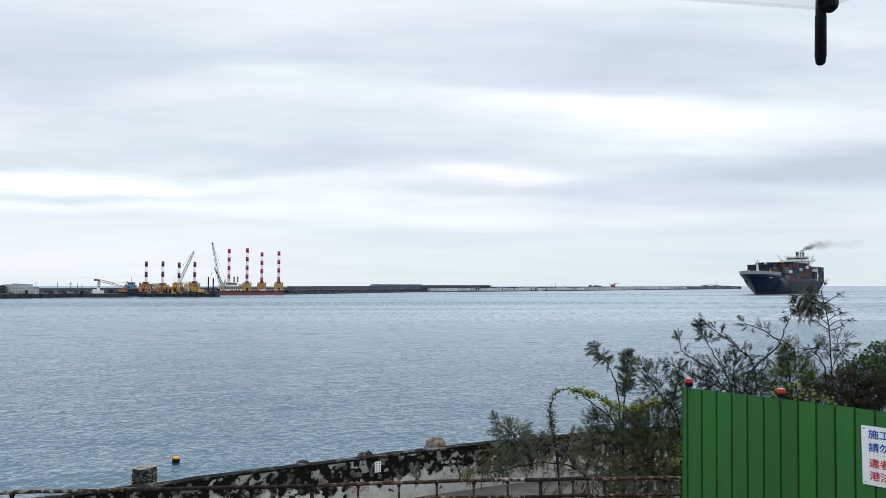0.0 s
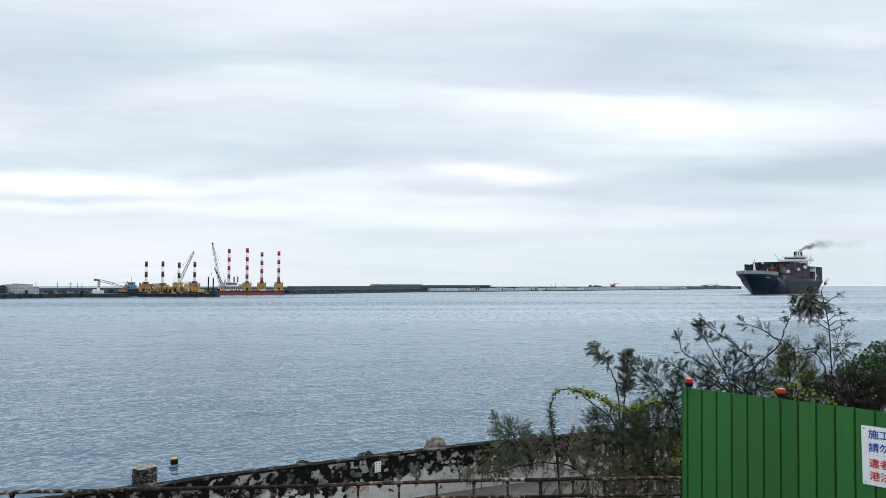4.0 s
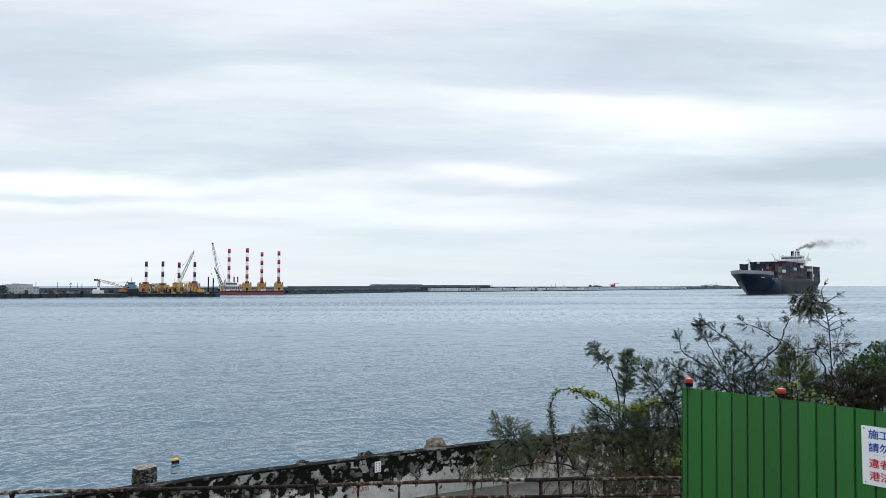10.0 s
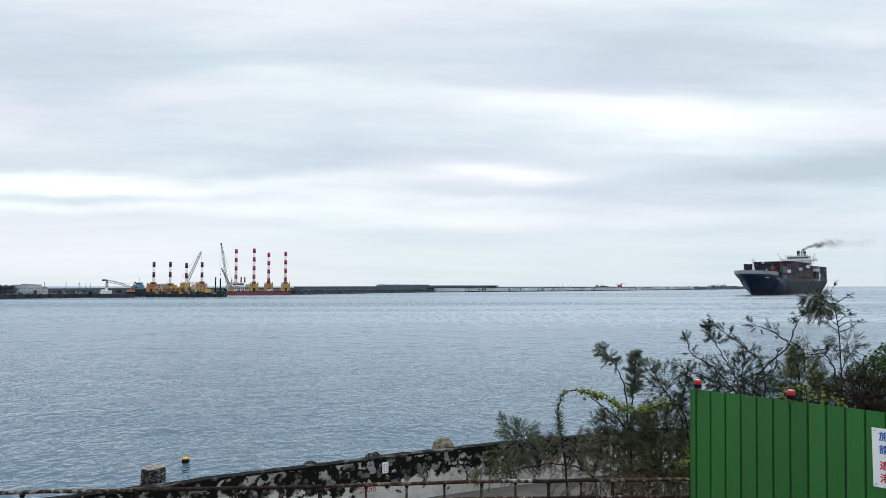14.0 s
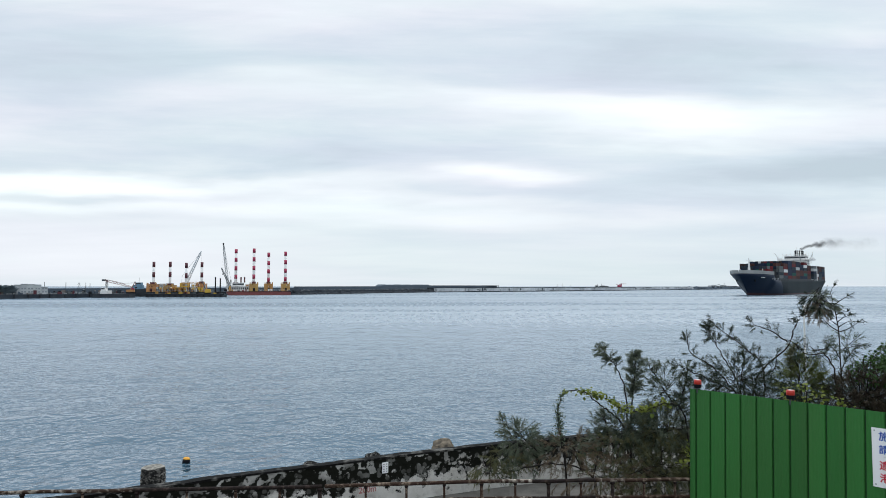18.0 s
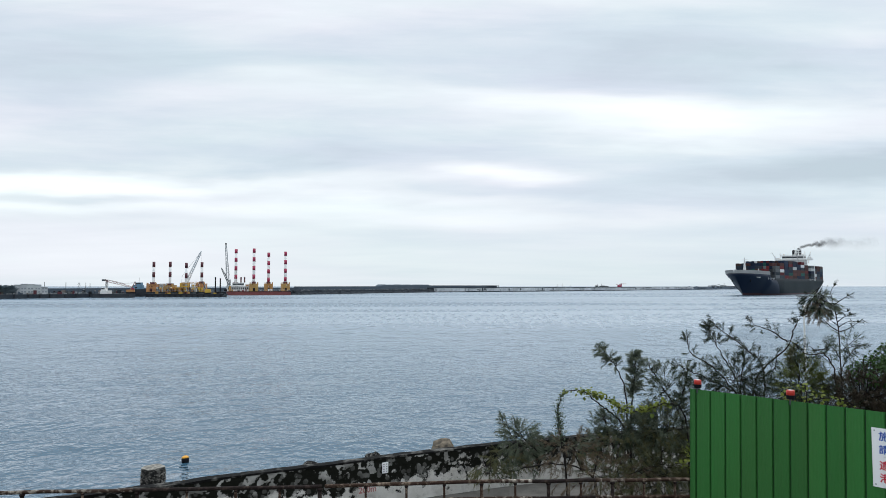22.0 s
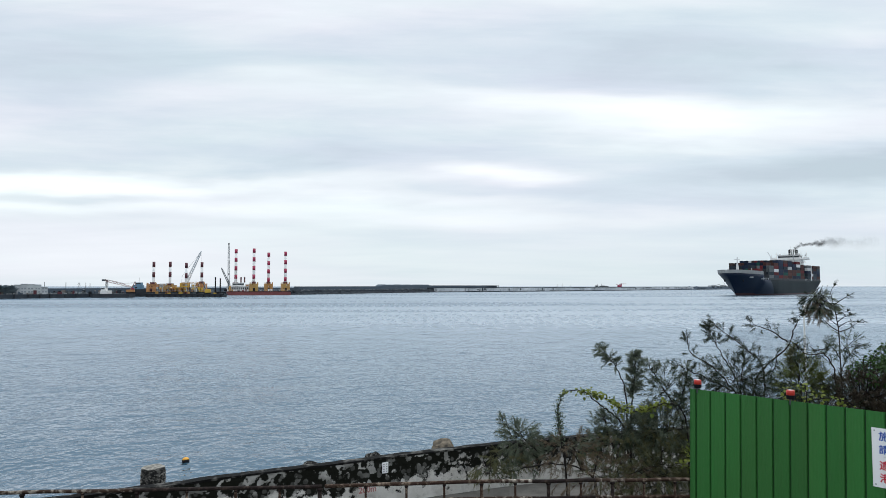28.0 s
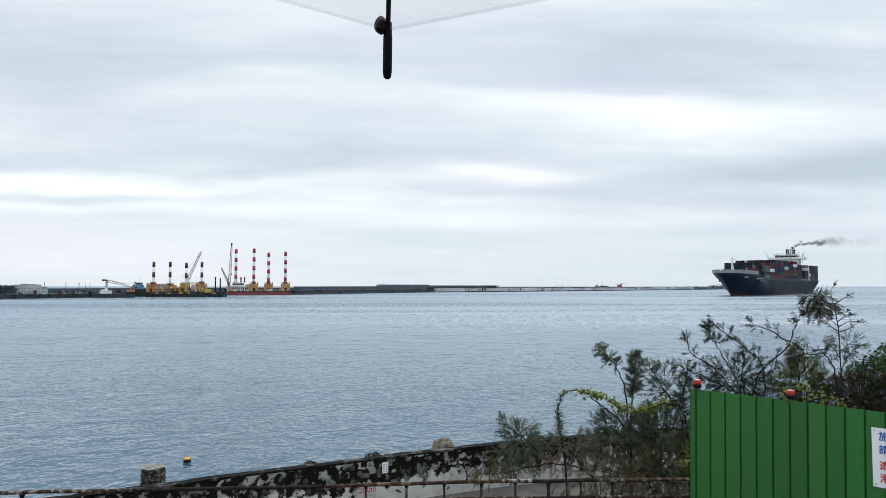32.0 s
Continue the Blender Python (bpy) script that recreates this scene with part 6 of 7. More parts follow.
def slewing_crane():
    """Crawler crane that turns during the shot; its origin is the slewing axis."""
    t = thing("crawler_crane", pose(-180.2, 556.5, 3.1), "crawler crane with a tall grey lattice boom on the red barge", "crane")
    part("tracks", box(-3.2, -2.6, 0, 3.2, 2.6, 1.5, bevel=0.3), BLACK_STEEL, t)
    up = part("house", box(-4.0, -1.7, 1.6, 2.2, 1.7, 4.4, bevel=0.15), PAINT_GREY, t, "grey machinery house")
    part("boom", lattice((1.5, 0, 3.0), (13.0, 0, 38.2), 1.7, 1.0, 24, 0.13, 0.08), GREY_STEEL, up, "grey lattice boom")
    part("boom_head", lattice((12.7, 0, 37.2), (13.1, 0, 38.6), 1.0, 0.8, 2, 0.2, 0.14), BLACK_STEEL, up, "black boom head")
    part("gantry", lattice((-3.0, 0, 4.4), (-4.5, 0, 9.5), 1.1, 0.7, 5, 0.13, 0.08), DARK_STEEL, up)
    part("pendant", tube([(-4.5, 0, 9.5), (12.8, 0, 38.0)], 0.07, 4), DARK_STEEL, up)
    part("hoist_line", tube([(13.2, 0, 37.8), (13.3, 0, 14)], 0.05, 4), DARK_STEEL, up)
    part("hook_block", lump((13.3, 0, 13.6), 0.5, 2, (0.8, 0.8, 1.2), 2, 0.1), BLACK_STEEL, up)
    return t, up


CRANE, CRANE_TOP = slewing_crane()


def deck_derrick():
    t = thing("deck_derrick", pose(-174.3, 541, 3.1), "small fixed lattice derrick on the red barge", "crane")
    part("pedestal", tube([(0, 0, 0), (0, 0, 4.2)], [1.0, 0.8], 10), PAINT_OCHRE, t)
    part("jib", lattice((0, 0, 4.2), (-7.0, 0, 18.6), 1.2, 0.7, 10, 0.14, 0.08), DARK_STEEL, t)
    part("stay", tube([(1.4, 0, 4.2), (-6.9, 0, 18.4)], 0.06, 4), DARK_STEEL, t)


deck_derrick()


def breakwater_machine():
    t = thing("red_loader_crane", pose(273, 1100, 4.6), "red crane machine working on the breakwater", "crane")
    t.scale = (0.72, 0.72, 0.72)
    part("tracks", box(-4, -2, 0, 4, 2, 1.4, bevel=0.3), BLACK_STEEL, t)
    part("body", box(-4, -2, 1.4, 5, 2, 4.6, bevel=0.2), PAINT_RED, t)
    part("cab", box(3, -2, 4.6, 6, 0.5, 6.8, bevel=0.15), PAINT_RED, t)
    part("arm", tube([(-2, 0, 4.6), (4, 0, 8.0), (15, 0, 7.6)], [0.8, 0.7, 0.4], 6), PAINT_RED, t)
    part("counterarm", tube([(-2, 0, 4.6), (-7, 0, 7.4)], [0.7, 0.5], 6), PAINT_RED, t)
    for i, (x, w, h) in enumerate(((-34, 4, 3), (-26, 5, 2.4), (-20, 4, 2.8), (-14, 5, 2.2))):
        s = thing("site_cabin", pose(258 + x, 1087 + x * 1.15, 4.4), "dark site cabin on the breakwater", "cabin", "cabins on the breakwater")
        part("body", box(0, 0, 0, w, 3, h, bevel=0.1), DARK_STEEL, s)
        part("roof", box(-0.2, -0.2, h, w + 0.2, 3.2, h + 0.25), FAR_QUAY, s)
    for x, h in ((145, 4.5), (152, 6.0), (165, 4.0), (214, 5.0), (222, 6.0), (60, 4.0)):
        mast(x, shore_at(x)[0] + 14, 4.4, h, 0.3)


breakwater_machine()


def far_point():
    t = thing("breakwater_head", pose(520, 1370, 0), "dark low breakwater head with works and stores", "breakwater", kind="structure")
    rr = random.Random(12)
    for i in range(26):
        x = rr.uniform(-60, 95)
        h = rr.uniform(4.4, 7.5) if x > -10 else rr.uniform(4.0, 5.6)
        part("block", box(x, x * 1.1 - 3, 0, x + rr.uniform(3, 10), x * 1.1 + 6, h, bevel=0.3), rr.choice((FAR_QUAY, FAR_WALL, FAR_WALL)), t)
    part("jib", lattice((20, 24, 7), (30, 24, 10), 1.2, 0.7, 8, 0.16, 0.1), GREY_STEEL, t)
    for i in range(12):
        x = rr.uniform(-5, 70)
        part("hut", box(x, x * 1.1 - 4, 4.4, x + rr.uniform(2, 5), x * 1.1, rr.uniform(6.5, 8.8), bevel=0.1), rr.choice((PAINT_GREY, GREY_STEEL, FAR_CONCRETE)), t)
    part("post", tube([(52, 57, 6), (52, 57, 13)], 0.4, 6), GREY_STEEL, t)


far_point()

# ---- container ship ----
LH, BH = 114.0, 16.1
PAINT_PALE = mat("pale_grey_paint", (0.46, 0.47, 0.47), (0.34, 0.35, 0.35), 0.6, 0, 0.2)


def smooth01(a, b, x):
    t = max(0.0, min(1.0, (x - a) / (b - a)))
    return t * t * (3 - 2 * t)


def hull_point(t, k):
    """t: 0 stern to 1 stem; k: 0 keel line below water to 1 top of the plating. Half breadth included."""
    stem = 81.0 + 21.5 * max(0.0, k) ** 1.25
    stern = -LH + 3.0 * (1 - k) ** 1.5
    x = stern + (stem - stern) * t
    top = 12.6 + 4.4 * smooth01(60, 65, x) + 0.8 * smooth01(65, 102, x)
    z = -1.0 + (top + 1.0) * k
    run_deck = 46.0
    run_wl = 78.0
    ent = run_wl + (run_deck - run_wl) * k ** 1.6
    s = max(0.0, (x - (stem - ent)) / ent)
    p = 1.7 + 0.9 * k
    hb = BH * max(0.0, 1 - s ** p) ** (0.95 - 0.25 * k)
    aft = max(0.0, (-70 - x) / 44.0)
    hb *= 1 - (0.45 * (1 - k) ** 1.2) * min(1, aft) ** 1.6
    return Vector((x, hb, z))


def build_ship():
    t = thing("container_ship", pose(0, 0, 0), "laden container ship, navy bow, grey side, stacked containers, under way", "container ship")
    nt = 90
    ts = [1 - (1 - i / nt) ** 1.35 for i in range(nt + 1)]

    def shell(name, ks, material, t0, t1, label, deck=False):
        bm = bmesh.new()
        sel = [u for u in ts if t0 - 1e-6 <= u <= t1 + 1e-6]
        grid = {}
        for side in (1, -1):
            for i, u in enumerate(sel):
                for j, k in enumerate(ks):
                    p = hull_point(u, k)
                    grid[side, i, j] = bm.verts.new((p.x, p.y * side, p.z))
            for i in range(len(sel) - 1):
                for j in range(len(ks) - 1):
                    q = (grid[side, i, j], grid[side, i + 1, j], grid[side, i + 1, j + 1], grid[side, i, j + 1])
                    bm.faces.new(q if side < 0 else q[::-1])
        m = len(ks)
        for j in range(m - 1):
            if t0 <= 0:
                bm.faces.new((grid[1, 0, j], grid[1, 0, j + 1], grid[-1, 0, j + 1], grid[-1, 0, j]))
        if deck:
            for i in range(len(sel) - 1):
                bm.faces.new((grid[1, i, m - 1], grid[1, i + 1, m - 1], grid[-1, i + 1, m - 1], grid[-1, i, m - 1]))
        bmesh.ops.remove_doubles(bm, verts=bm.verts[:], dist=0.01)
        bmesh.ops.recalc_face_normals(bm, faces=bm.faces[:])
        return part(name, bm, material, t, label, True)
    split = min(ts, key=lambda u: abs(u - 0.745))
    shell("boot_topping", [0.0, 0.08, 0.17], BOOT_RED, 0, 1, "red boot topping at the waterline")
    upper = [0.17, 0.3, 0.45, 0.6, 0.75, 0.88, 1.0]
    shell("hull_side", upper, SHIP_GREY, 0, split, "weathered dark grey side plating", True)
    shell("bow_plating", upper, SHIP_NAVY, split, 1, "navy blue flared bow", True)
    # pale bulwark round the forecastle
    bm = bmesh.new()
    prev = None
    sel = [u for u in ts if hull_point(u, 1).x > 64]
    for side in (1, -1):
        prev = None
        for u in sel:
            p = hull_point(u, 1)
            a = bm.verts.new((p.x, p.y * side, p.z))
            b = bm.verts.new((p.x + 0.6, (p.y + 0.25) * side, p.z + 2.7))
            if prev:
                bm.faces.new((prev[0], a, b, prev[1]))
            prev = (a, b)
    bmesh.ops.solidify(bm, geom=bm.faces[:], thickness=0.2)
    part("bulwark", bm, PAINT_PALE, t, "light grey forecastle bulwark")
    part("breakwater_plate", box(68.5, -13.0, 15.5, 69.0, 13.0, 20.0), PAINT_GREY, t, "light grey spray wall")
    # anchor and bow marking
    for s in (1, -1):
        p = hull_point(0.955, 0.72)
        part("anchor", lump((p.x, (p.y + 0.3) * s, p.z), 1.2, 4, (0.7, 0.4, 1.2), 2, 0.2), BLACK_STEEL, t)
        p = hull_point(0.905, 0.86)
        q = hull_point(0.925, 0.86)
        for i in range(5):
            a = p.lerp(q, i / 5)
            b = p.lerp(q, (i + 0.7) / 5)
            part("name_bar", tube([(a.x, (a.y + 0.12) * s, a.z), (b.x, (b.y + 0.12) * s, b.z)], 0.42, 6), PAINT_WHITE, t, "white name mark")
    # foremast
    part("foremast", tube([(77, 0, 16.0), (77, 0, 22), (77, 0, 26), (77, 0, 31.0)], [1.4, 1.05, 0.65, 0.32], 10), PAINT_WHITE, t, "white foremast")
    part("crosstree", tube([(77, -2.2, 29.2), (77, 2.2, 29.2)], 0.25, 6), PAINT_WHITE, t)
    for s in (1, -1):
        part("winch", tube([(84, 3 * s, 17.8), (84, 6 * s, 17.8)], 0.9, 10), PAINT_GREY, t)
        part("deck_light", tube([(71, 9 * s, 15.5), (71, 9 * s, 22)], 0.3, 6), PAINT_WHITE, t)
    # hatch coamings, lashing bridges and containers
    base = box(-6.05, -1.21, 0, 6.05, 1.21, 2.55, bevel=0.06)
    cmesh = bpy.data.meshes.new("container")
    base.to_mesh(cmesh)
    base.free()
    cmesh.materials.append(BOX_COLOURS[0])
    rr = random.Random(17)
    weights = [14, 10, 20, 15, 5, 11, 11, 22]
    bays = [(57.0 - i * 13.2, h) for i, h in enumerate((4, 5, 5, 6, 6, 6, 6, 6, 5))] + [(-92.0, 5), (-105.2, 5)]
    made = 0
    prev_h = 0
    last = None
    for bi, (bx, h) in enumerate(bays):
        rows = 13 if bi else 9
        top0 = 14.2
        part("hatch_coaming", box(bx - 6.4, -rows * 1.25, 12.4, bx + 6.4, rows * 1.25, 14.15), HATCH, t)
        if bi and bi != 9:
            lx = bx + 6.8
            br = part("lashing_bridge", box(lx - 0.35, -15.8, 12.4, lx + 0.35, 15.8, 17.2), HATCH, t)
            for s in (-1, 1):
                part("lashing_post", box(lx - 0.4, s * 15.9 - 0.3, 12.4, lx + 0.4, s * 15.9 + 0.3, 22), HATCH, br)
        heights = [max(2, h - (1 if rr.random() < 0.22 else 0)) for _ in range(rows)]
        shown = 0 if bi in (0, 9) else prev_h - 1
        for r in range(rows):
            y = (r - (rows - 1) / 2) * 2.49
            for k in range(heights[r]):
                edge = r == rows - 1 or r == 0 and bi == 0
                front = bi in (0, 9) or k >= shown
                step = r < rows - 1 and k >= heights[r + 1]
                if not (edge or front or step or k == heights[r] - 1):
                    continue
                if r < 4 and bi > 1 and k < heights[r] - 1 and not front:
                    continue
                c = new("container", cmesh)
                c.parent = t
                c.location = (bx, y, top0 + 2.6 * k)
                c.material_slots[0].link = "OBJECT"
                if last is None or rr.random() > 0.2:
                    last = rr.choices(BOX_COLOURS, weights)[0]
                c.material_slots[0].material = last
                made += 1
        # stowed core that the outer boxes stand around
        if bi not in (0, 9):
            part("stow_core", box(bx - 5.9, -rows * 1.2, 14.2, bx + 5.6, rows * 1.2 - 2.6, 14.2 + 2.6 * (min(heights) - 1) - 0.02), HATCH, t)
        prev_h = h
    # side stacks beside the accommodation and the engine casing
    for bx, h in ((-72.0, 5), (-85.2, 4)):
        part("hatch_coaming", box(bx - 6.3, 11.0, 12.4, bx + 6.3, 16.0, 14.15), HATCH, t)
        for y in (12.4, 14.9):
            for k in range(h):
                c = new("container", cmesh)
                c.parent = t
                c.location = (bx, y, 14.2 + 2.6 * k)
                c.material_slots[0].link = "OBJECT"
                c.material_slots[0].material = rr.choices(BOX_COLOURS, weights)[0]
    # main deck rails and walkway
    part("side_rail", box(-108, 15.9, 13.6, 70, 16.0, 13.75), PAINT_GREY, t)
    for i in range(44):
        x = -108 + i * 4.1
        part("stanchion", box(x, 15.88, 12.5, x + 0.35, 16.02, 14.6), PAINT_GREY, t)
    # bridge and accommodation block
    b = part("accommodation", box(-76, -10.5, 12.4, -66, 10.5, 32.6, bevel=0.2), PAINT_WHITE, t, "white accommodation block")
    for lv in range(6):
        part("window_row", box(-65.98, -9.5, 15.0 + lv * 2.9, -65.92, 9.5, 15.9 + lv * 2.9), WINDOW_DARK, b)
        part("deck_edge", box(-76.3, -10.8, 14.2 + lv * 2.9, -65.7, 10.8, 14.4 + lv * 2.9), PAINT_GREY, b)
        for k in range(4):
            part("side_window", box(-75 + k * 2.4, 10.52, 15.0 + lv * 2.9, -74 + k * 2.4, 10.57, 15.9 + lv * 2.9), WINDOW_DARK, b)
    br = part("bridge_deck", box(-75, -16.1, 32.7, -65, 16.1, 34.0, bevel=0.15), PAINT_WHITE, t)
    wh = part("wheelhouse", box(-74, -9.8, 34.0, -65.4, 9.8, 37.0, bevel=0.2), PAINT_WHITE, t)
    part("bridge_windows", box(-65.38, -9.5, 35.0, -65.30, 9.5, 36.3), WINDOW_DARK, wh)
    part("bridge_windows", box(-73.5, 9.82, 35.0, -66, 9.88, 36.3), WINDOW_DARK, wh)
    part("wheelhouse_roof", box(-74.4, -10.3, 37.0, -64.9, 10.3, 37.5), PAINT_WHITE, wh)
    for s in (1, -1):
        part("bridge_wing", box(-72, s * 14.3 - 1.8, 34.0, -66, s * 14.3 + 1.8, 35.2, bevel=0.1), PAINT_WHITE, br)
        part("lifeboat", lump((-80, s * 14.0, 22), 1.6, 6, (2.6, 0.9, 0.9), 2, 0.05), PAINT_ORANGE, t, "orange lifeboat")
        part("provision_crane", tube([(-79, s * 11, 30), (-79, s * 11, 36), (-74, s * 14, 39)], 0.35, 6), PAINT_WHITE, t)
    m = part("radar_mast", tube([(-70, 4, 37.5), (-70, 4, 44)], [0.5, 0.3], 8), PAINT_WHITE, t, "white radar mast")
    part("radar_bar", box(-70.2, 2.0, 42.2, -69.8, 6.0, 42.7), PAINT_WHITE, m)
    part("yard", tube([(-70, 1.6, 40.4), (-70, 6.4, 40.4)], 0.15, 6), PAINT_WHITE, m)
    part("dome", lump((-68, 8.5, 38.6), 1.1, 1, (1, 1, 1), 2, 0.0), PAINT_WHITE, t)
    part("dome", lump((-68, -8.5, 38.6), 1.1, 1, (1, 1, 1), 2, 0.0), PAINT_WHITE, t)
    for x, y, h in ((-67, 11.5, 40.5), (-67, -11.5, 40.5), (-72, 0, 46.5), (-73, -6, 41), (-73, 9, 42), (-66, 15.6, 38), (-66, -15.6, 38)):
        part("antenna", tube([(x, y, 35.2), (x, y, h)], [0.22, 0.12], 6), PAINT_WHITE, t)
    for z in (38.0, 38.7):
        part("roof_rail", tube([(-65.2, -9.9, z), (-65.2, 9.9, z)], 0.09, 4), PAINT_WHITE, wh)
        part("roof_rail", tube([(-65.2, 9.9, z), (-74, 9.9, z)], 0.09, 4), PAINT_WHITE, wh)
    part("store_crane", tube([(-55, 8, 28), (-53, 8, 33), (-46, 8, 39)], [0.4, 0.35, 0.2], 6), PAINT_GREY, t, "slim store crane")
    for s in (1, -1):
        part("davit", tube([(-62, s * 15, 30), (-62, s * 15.2, 36), (-60, s * 17.2, 40.5), (-57, s * 18, 39.5)], [0.35, 0.32, 0.28, 0.2], 6), PAINT_WHITE, t, "white davit")
        part("vent_post", tube([(-78.8, s * 15.6, 12.6), (-78.8, s * 15.6, 27.5)], 0.9, 8), PAINT_WHITE, t, "white vent post")
    # funnel
    f = part("funnel_casing", box(-85, -6.5, 12.4, -77.5, 6.5, 36.5, bevel=0.3), PAINT_WHITE, t, "white engine casing")
    fn = part("funnel", box(-84, -3.6, 36.5, -78, 3.6, 43.4, bevel=0.5), BLACK_STEEL, t, "black twin-sided funnel")
    part("funnel_band", box(-84.06, -0.6, 36.7, -77.9, 0.6, 43.5), PAINT_WHITE, fn)
    for k in range(3):
        part("exhaust_pipe", tube([(-82 + k * 1.4, 1.6, 43.4), (-82.3 + k * 1.4, 1.6, 45.2)], 0.45, 8), BLACK_STEEL, fn)
    part("jack_staff", tube([(-112, 0, 12.5), (-112, 0, 18)], 0.15, 6), PAINT_WHITE, t)
    return t


SHIP = build_ship()
HX, HY = -0.67, -0.742
SHIP_SIZE = 0.95
SHIP.scale = (SHIP_SIZE,) * 3
SHIP_A, SHIP_B = (326.1, 659.4), (277.4, 604.4)


def ship_pose(k):
    """The ship under way: it comes on, turning slowly to show more of its side."""
    turn = 0.3 + 1.9 * (1 - k ** 1.5)
    x = SHIP_A[0] + (SHIP_B[0] - SHIP_A[0]) * k + 0.9 * math.sin(math.pi * k)
    y = SHIP_A[1] + (SHIP_B[1] - SHIP_A[1]) * k
    return pose(x * SHIP_SIZE, y * SHIP_SIZE, 0, 0, 0, math.degrees(math.atan2(HY, HX)) + turn)


def build_smoke():
    """Thin exhaust wisps; each is a rigid, bulging, crumpled veil that drifts downwind."""
    rr = random.Random(19)
    made = []
    # metres downwind at the start, size, density: fresh curls at the funnel, a patchy cloud, a thin tail
    plan = [(-20 + 1.7 * i, 2.3, 1.0) for i in range(12)] + [(0.4 + 1.6 * i, 2.2 + 0.3 * i, 1.0) for i in range(8)]
    plan += [(14 + 2.8 * i, 5.6 + 0.35 * i, (0.50, 0.22, 0.52, 0.46, 0.24, 0.36, 0.22)[i]) for i in range(7)]
    plan += [(38 + 7.0 * i, 7.0 + 0.7 * i, (0.20, 0.11, 0.18, 0.10, 0.13)[i]) for i in range(5)]
    for i, (start, r, dense) in enumerate(plan):
        verts, faces = [], []
        n, m = 10, 24
        seed = Vector((i * 3.1, i * 1.7, 0))
        for a in range(n + 1):
            for b in range(m):
                q = a / n
                th = 2 * math.pi * b / m
                d = Vector((math.cos(th), 0, math.sin(th)))
                w = 1 + 0.5 * noise.noise(d * 1.4 + seed)
                bulge = 0.45 * (1 - q * q) + 0.10 * noise.noise(d * q * 2.0 + seed * 2)
                verts.append((d.x * q * w * r * 1.25, -bulge * r, d.z * q * w * r * 0.9))
        for a in range(n):
            for b in range(m):
                faces.append((a * m + b, a * m + (b + 1) % m, (a + 1) * m + (b + 1) % m, (a + 1) * m + b))
        me_ob = raw("smoke_wisp", verts, faces, smoke_material("exhaust_smoke", dense, r), smooth=True)
        tagged(me_ob, "thin dark exhaust smoke drifting from a ship funnel", "smoke", "exhaust wisps", "stuff")
        made.append((start, me_ob, rr.uniform(-1, 1)))
    return made


WISPS = build_smoke()

# ---- clear umbrella at the viewpoint ----
RIBS = (0, -65, -125, -184, -242, -302)


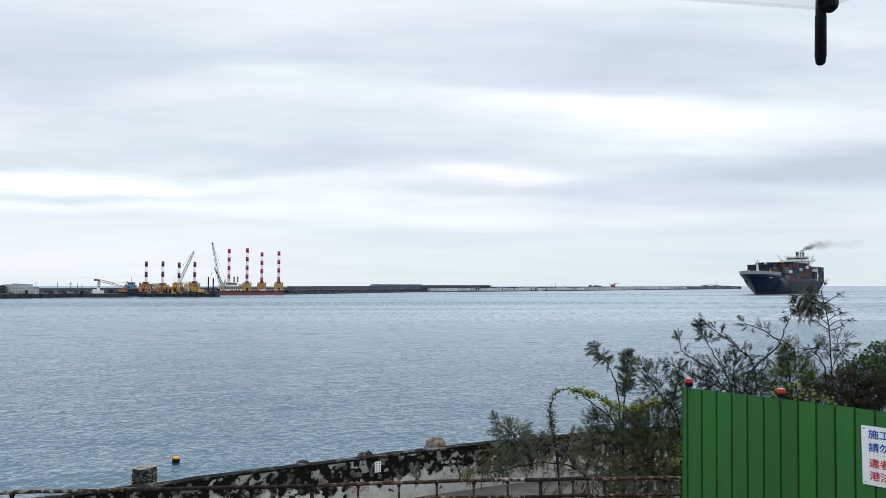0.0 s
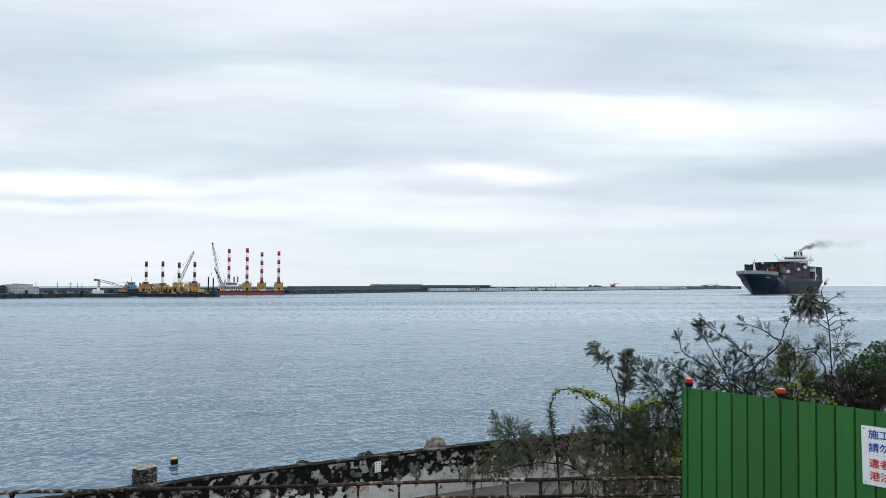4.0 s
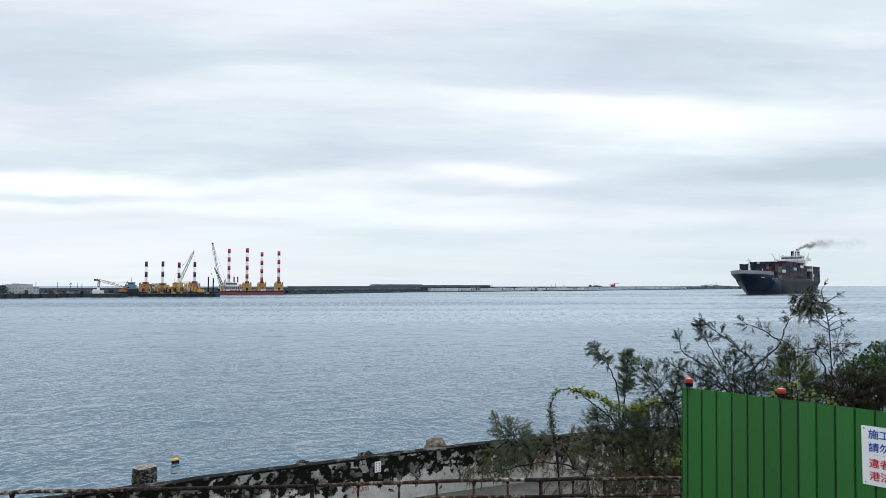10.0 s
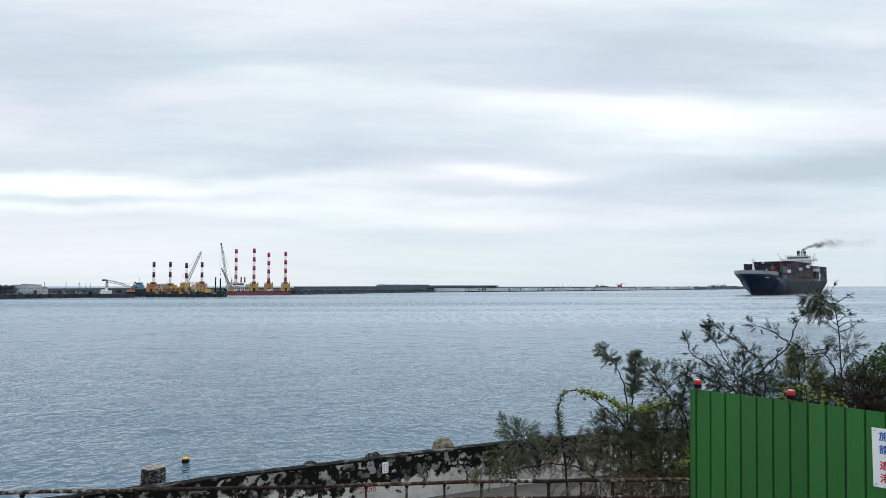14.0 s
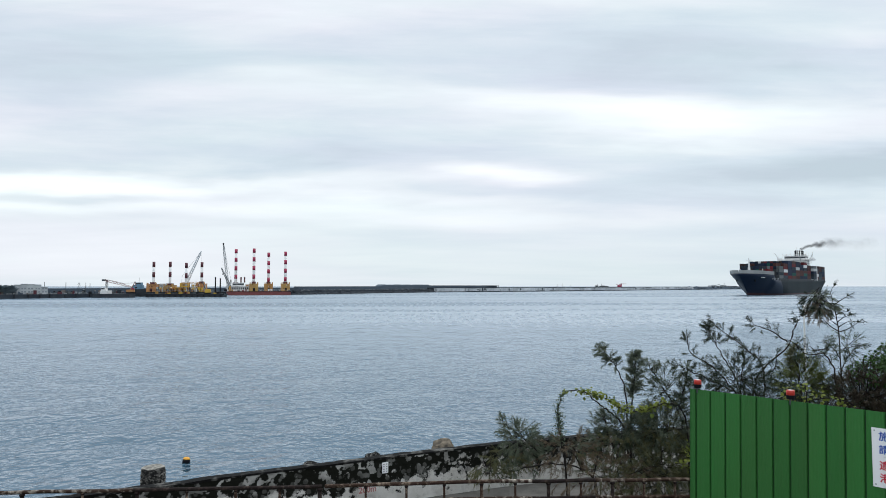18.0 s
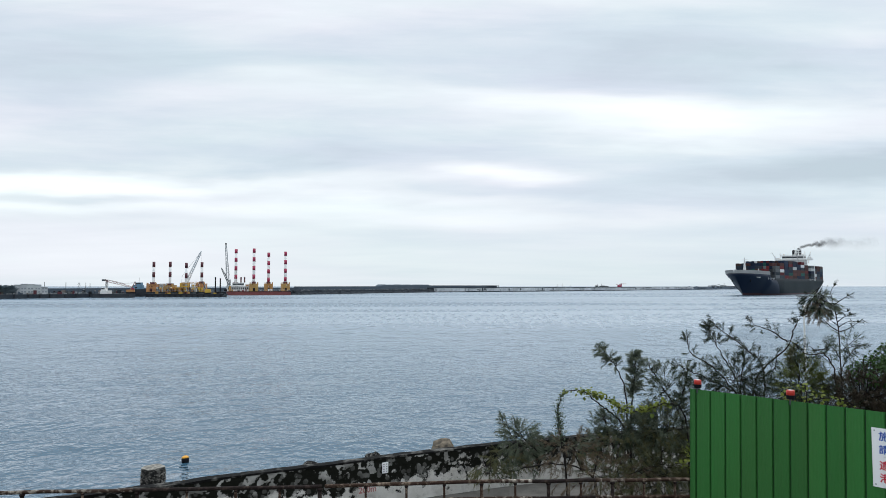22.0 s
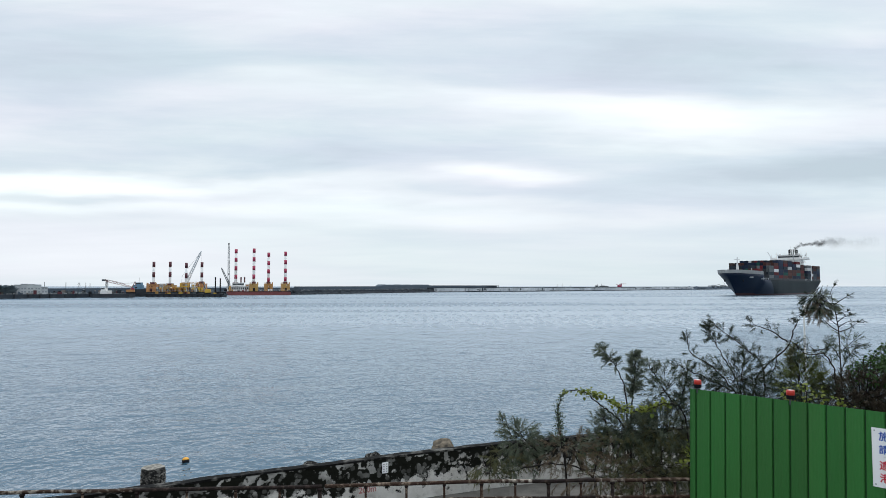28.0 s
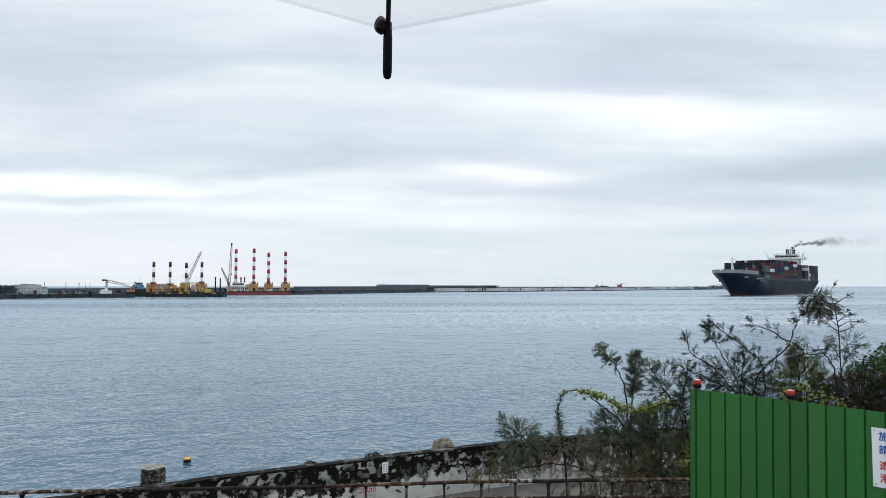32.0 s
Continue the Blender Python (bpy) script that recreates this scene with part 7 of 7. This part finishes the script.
def build_umbrella():
    t = thing("umbrella", pose(0, -0.05, EYE + 0.9), "clear vinyl umbrella with black ribs and tips", "umbrella")
    R, DROP = 0.42, 0.21

    def rib_at(a, s, extra=0.0):
        rad = R * s
        z = -DROP * s ** 1.9
        return Vector((math.sin(radians(a)) * (rad + extra), math.cos(radians(a)) * (rad + extra), z))
    for a in RIBS:
        pts = [rib_at(a, s) for s in (0.03, 0.2, 0.4, 0.6, 0.8, 0.94, 1.0)]
        part("rib", tube(pts, 0.0013, 12), BLACK_STEEL, t, "black rib", True)
        e = pts[-1]
        d = (pts[-1] - pts[-2]).normalized()
        dn = (d + Vector((0, 0, -1.2))).normalized()
        tip = tube([e - dn * 0.006, e + dn * 0.001, e + dn * 0.0015, e + dn * 0.020, e + dn * 0.0235, e + dn * 0.0245], [0.0022, 0.0023, 0.0025, 0.0026, 0.0021, 0.0009], 20)
        part("tip", tip, BLACK_PLASTIC, t, "black plastic rib tip", True)
        side = Vector((math.cos(radians(a)), -math.sin(radians(a)), 0)) * (-1 if a == RIBS[3] else 1)
        kn = lump(tuple(e - dn * 0.004 + side * 0.0036), 0.0042, 2, (1, 1, 1.15), 3, 0.12)
        part("knob", kn, BLACK_PLASTIC, t, "black thread knob", True)
    angs = list(RIBS) + [-360]
    for a0, a1 in zip(angs, angs[1:]):
        verts, faces = [], []
        na, ns = 18, 14
        for i in range(na + 1):
            f = i / na
            a = a0 + (a1 - a0) * f
            half = (a0 - a1) / 2
            flat = math.cos(radians(half)) / math.cos(radians(a - (a0 + a1) / 2))
            for j in range(ns + 1):
                s = j / ns
                p = rib_at(a, s)
                k = 1 + (flat - 1) * s ** 0.7
                verts.append((p.x * k, p.y * k, p.z + 0.0035 * (1 - 0.6 * s) + 0.004 * math.sin(math.pi * f) * s))
        for i in range(na):
            for j in range(ns):
                k = i * (ns + 1) + j
                faces.append((k, k + 1, k + ns + 2, k + ns + 1))
        c = raw("canopy_panel", verts, faces, VINYL, t, True)
        c["label"] = "clear vinyl canopy panel"
        rim = [Vector(verts[i * (ns + 1) + ns]) for i in range(na + 1)]
        hem = []
        for q0, q1 in zip(rim, rim[1:]):
            hem += [tuple(q0 + Vector((0, 0, -0.0004))), tuple(q1 + Vector((0, 0, -0.0004))), tuple(q1 * 0.99 + Vector((0, 0, -0.002))), tuple(q0 * 0.99 + Vector((0, 0, -0.002)))]
        raw("hem", hem, [(i, i + 1, i + 2, i + 3) for i in range(0, len(hem), 4)], VINYL, c)["label"] = "folded vinyl hem"
    part("shaft", tube([(0, 0, 0.05), (0, 0, -0.75)], 0.005, 10), GREY_STEEL, t, "steel shaft", True)
    part("handle", tube([(0, 0, -0.74), (0, 0, -0.84), (0, -0.02, -0.88), (0, -0.05, -0.86)], 0.011, 10), BLACK_PLASTIC, t, "black curved handle", True)
    part("crown", tube([(0, 0, 0.0), (0, 0, 0.012), (0, 0, 0.04)], [0.012, 0.010, 0.003], 12), BLACK_PLASTIC, t)
    for a in RIBS:
        part("stretcher", tube([rib_at(a, 0.5) + Vector((0, 0, -0.002)), Vector((0, 0, -0.16))], 0.0012, 6), BLACK_STEEL, t)
    return t


UMBRELLA = build_umbrella()


def umbrella_rows():
    # seconds, turn about the shaft, height of the hub above the eye, lean and shift to one side
    return [(t, pose(dx, -0.05, EYE + h, 0, 0, -az) @ pose(0, 0, 0, 0, lean, 0)) for t, az, h, lean, dx in UMB]


def motions():
    walk(SHIP, [(32.0 * i / 8, ship_pose(i / 8)) for i in range(9)])
    for start, veil, j in WISPS:
        rows = []
        for i in range(17):
            k = i / 16
            p = ship_pose(k) @ (Vector((-81.0, 1.0, 43.0)) * SHIP_SIZE)
            # downwind: to the right of the view and slowly up
            far = max(0.0, start + 21 * k)
            rise = 7.5 * (1 - math.exp(-far / 7.0)) + 2.6 * j * min(1.0, far / 14.0)
            rows.append((32.0 * k, pose(p.x + far, p.y + 0.25 * far, p.z - 3.0 * max(0.0, 1 - far) + rise, 0, 0, 12 * k * j)))
        walk(veil, rows)
    walk(CRANE_TOP, [(0, pose(0, 0, 0, 0, 0, -108)), (9, pose(0, 0, 0, 0, 0, -108)), (13, pose(0, 0, 0, 0, 0, -104)), (17, pose(0, 0, 0, 0, 0, -95)),
                     (19, pose(0, 0, 0, 0, 0, -91)), (23, pose(0, 0, 0, 0, 0, -82)), (28, pose(0, 0, 0, 0, 0, -74)), (32, pose(0, 0, 0, 0, 0, -64))])
    rows = []
    for i in range(33):
        w = 0.035 * math.sin(i * 1.75) + 0.015 * math.sin(i * 0.9 + 1)
        rows.append((float(i), pose(-11.79 + 0.006 * i + 0.05 * math.sin(i * 1.1), 30.5 + 0.06 * math.cos(i * 0.8), w + 0.055, 5 * math.sin(i * 1.3), 6 * math.sin(i * 1.05 + 1), 8 * math.sin(i * 0.21))))
    walk(BUOY, rows)
    walk(SEA, [(0, pose(3.0, 4.0, 0)), (16, pose(-3.0, -4.0, 0)), (32, pose(-9.0, -12.0, 0))])
    walk(UMBRELLA, umbrella_rows())


UMB = [
    (0, 29.92, 0.3391, 2, -0.0237), (0.2, 29.46, 0.3405, 2, -0.0274), (0.4, 22.59, 0.3436, 2, -0.0275), (0.6, 25.55, 0.3251, 4.5, -0.0718), (0.8, 30.87, 0.3067, 6, -0.0681),
    (1, 34.67, 0.2852, 6.6, -0.0574), (1.2, 31.09, 0.296, 6.5, -0.0405), (1.4, 20.78, 0.323, 6, -0.0286), (1.6, 17.51, 0.3168, 6, -0.0268), (1.8, 24.77, 0.3044, 7.5, -0.0312),
    (2, 34.01, 0.2802, 10.6, -0.0328), (2.2, 37.73, 0.2836, 10.6, -0.0329), (2.4, 37.92, 0.369, 2, 0), (2.5, 41.45, 0.372, 2, 0), (2.7, 36.0, 0.472, 0, 0),
    (3.2, 50.0, 0.722, 0, 0), (10, 100.0, 0.772, 0, 0), (20, 150.0, 0.772, 0, 0), (28.2, 174.0, 0.672, 0, 0), (28.7, 173.24, 0.46, 0, 0),
    (29, 174.24, 0.4, 0, 0), (29.2, 173.42, 0.389, 0, 0), (29.4, 173.75, 0.382, 0, 0), (29.6, 174.35, 0.374, 0, 0), (29.8, 174.43, 0.371, 0, 0),
    (30, 173.36, 0.367, 0, 0), (30.2, 172.38, 0.357, 0, 0), (30.4, 172.35, 0.344, 0, 0), (30.6, 171.43, 0.334, 0, 0), (30.8, 171.38, 0.339, 0, 0),
    (31, 173.96, 0.344, 0, 0), (31.3, 176.72, 0.342, 0, 0), (31.6, 176.0, 0.346, 0, 0), (32, 177.21, 0.36, 0, 0),
]


motions()
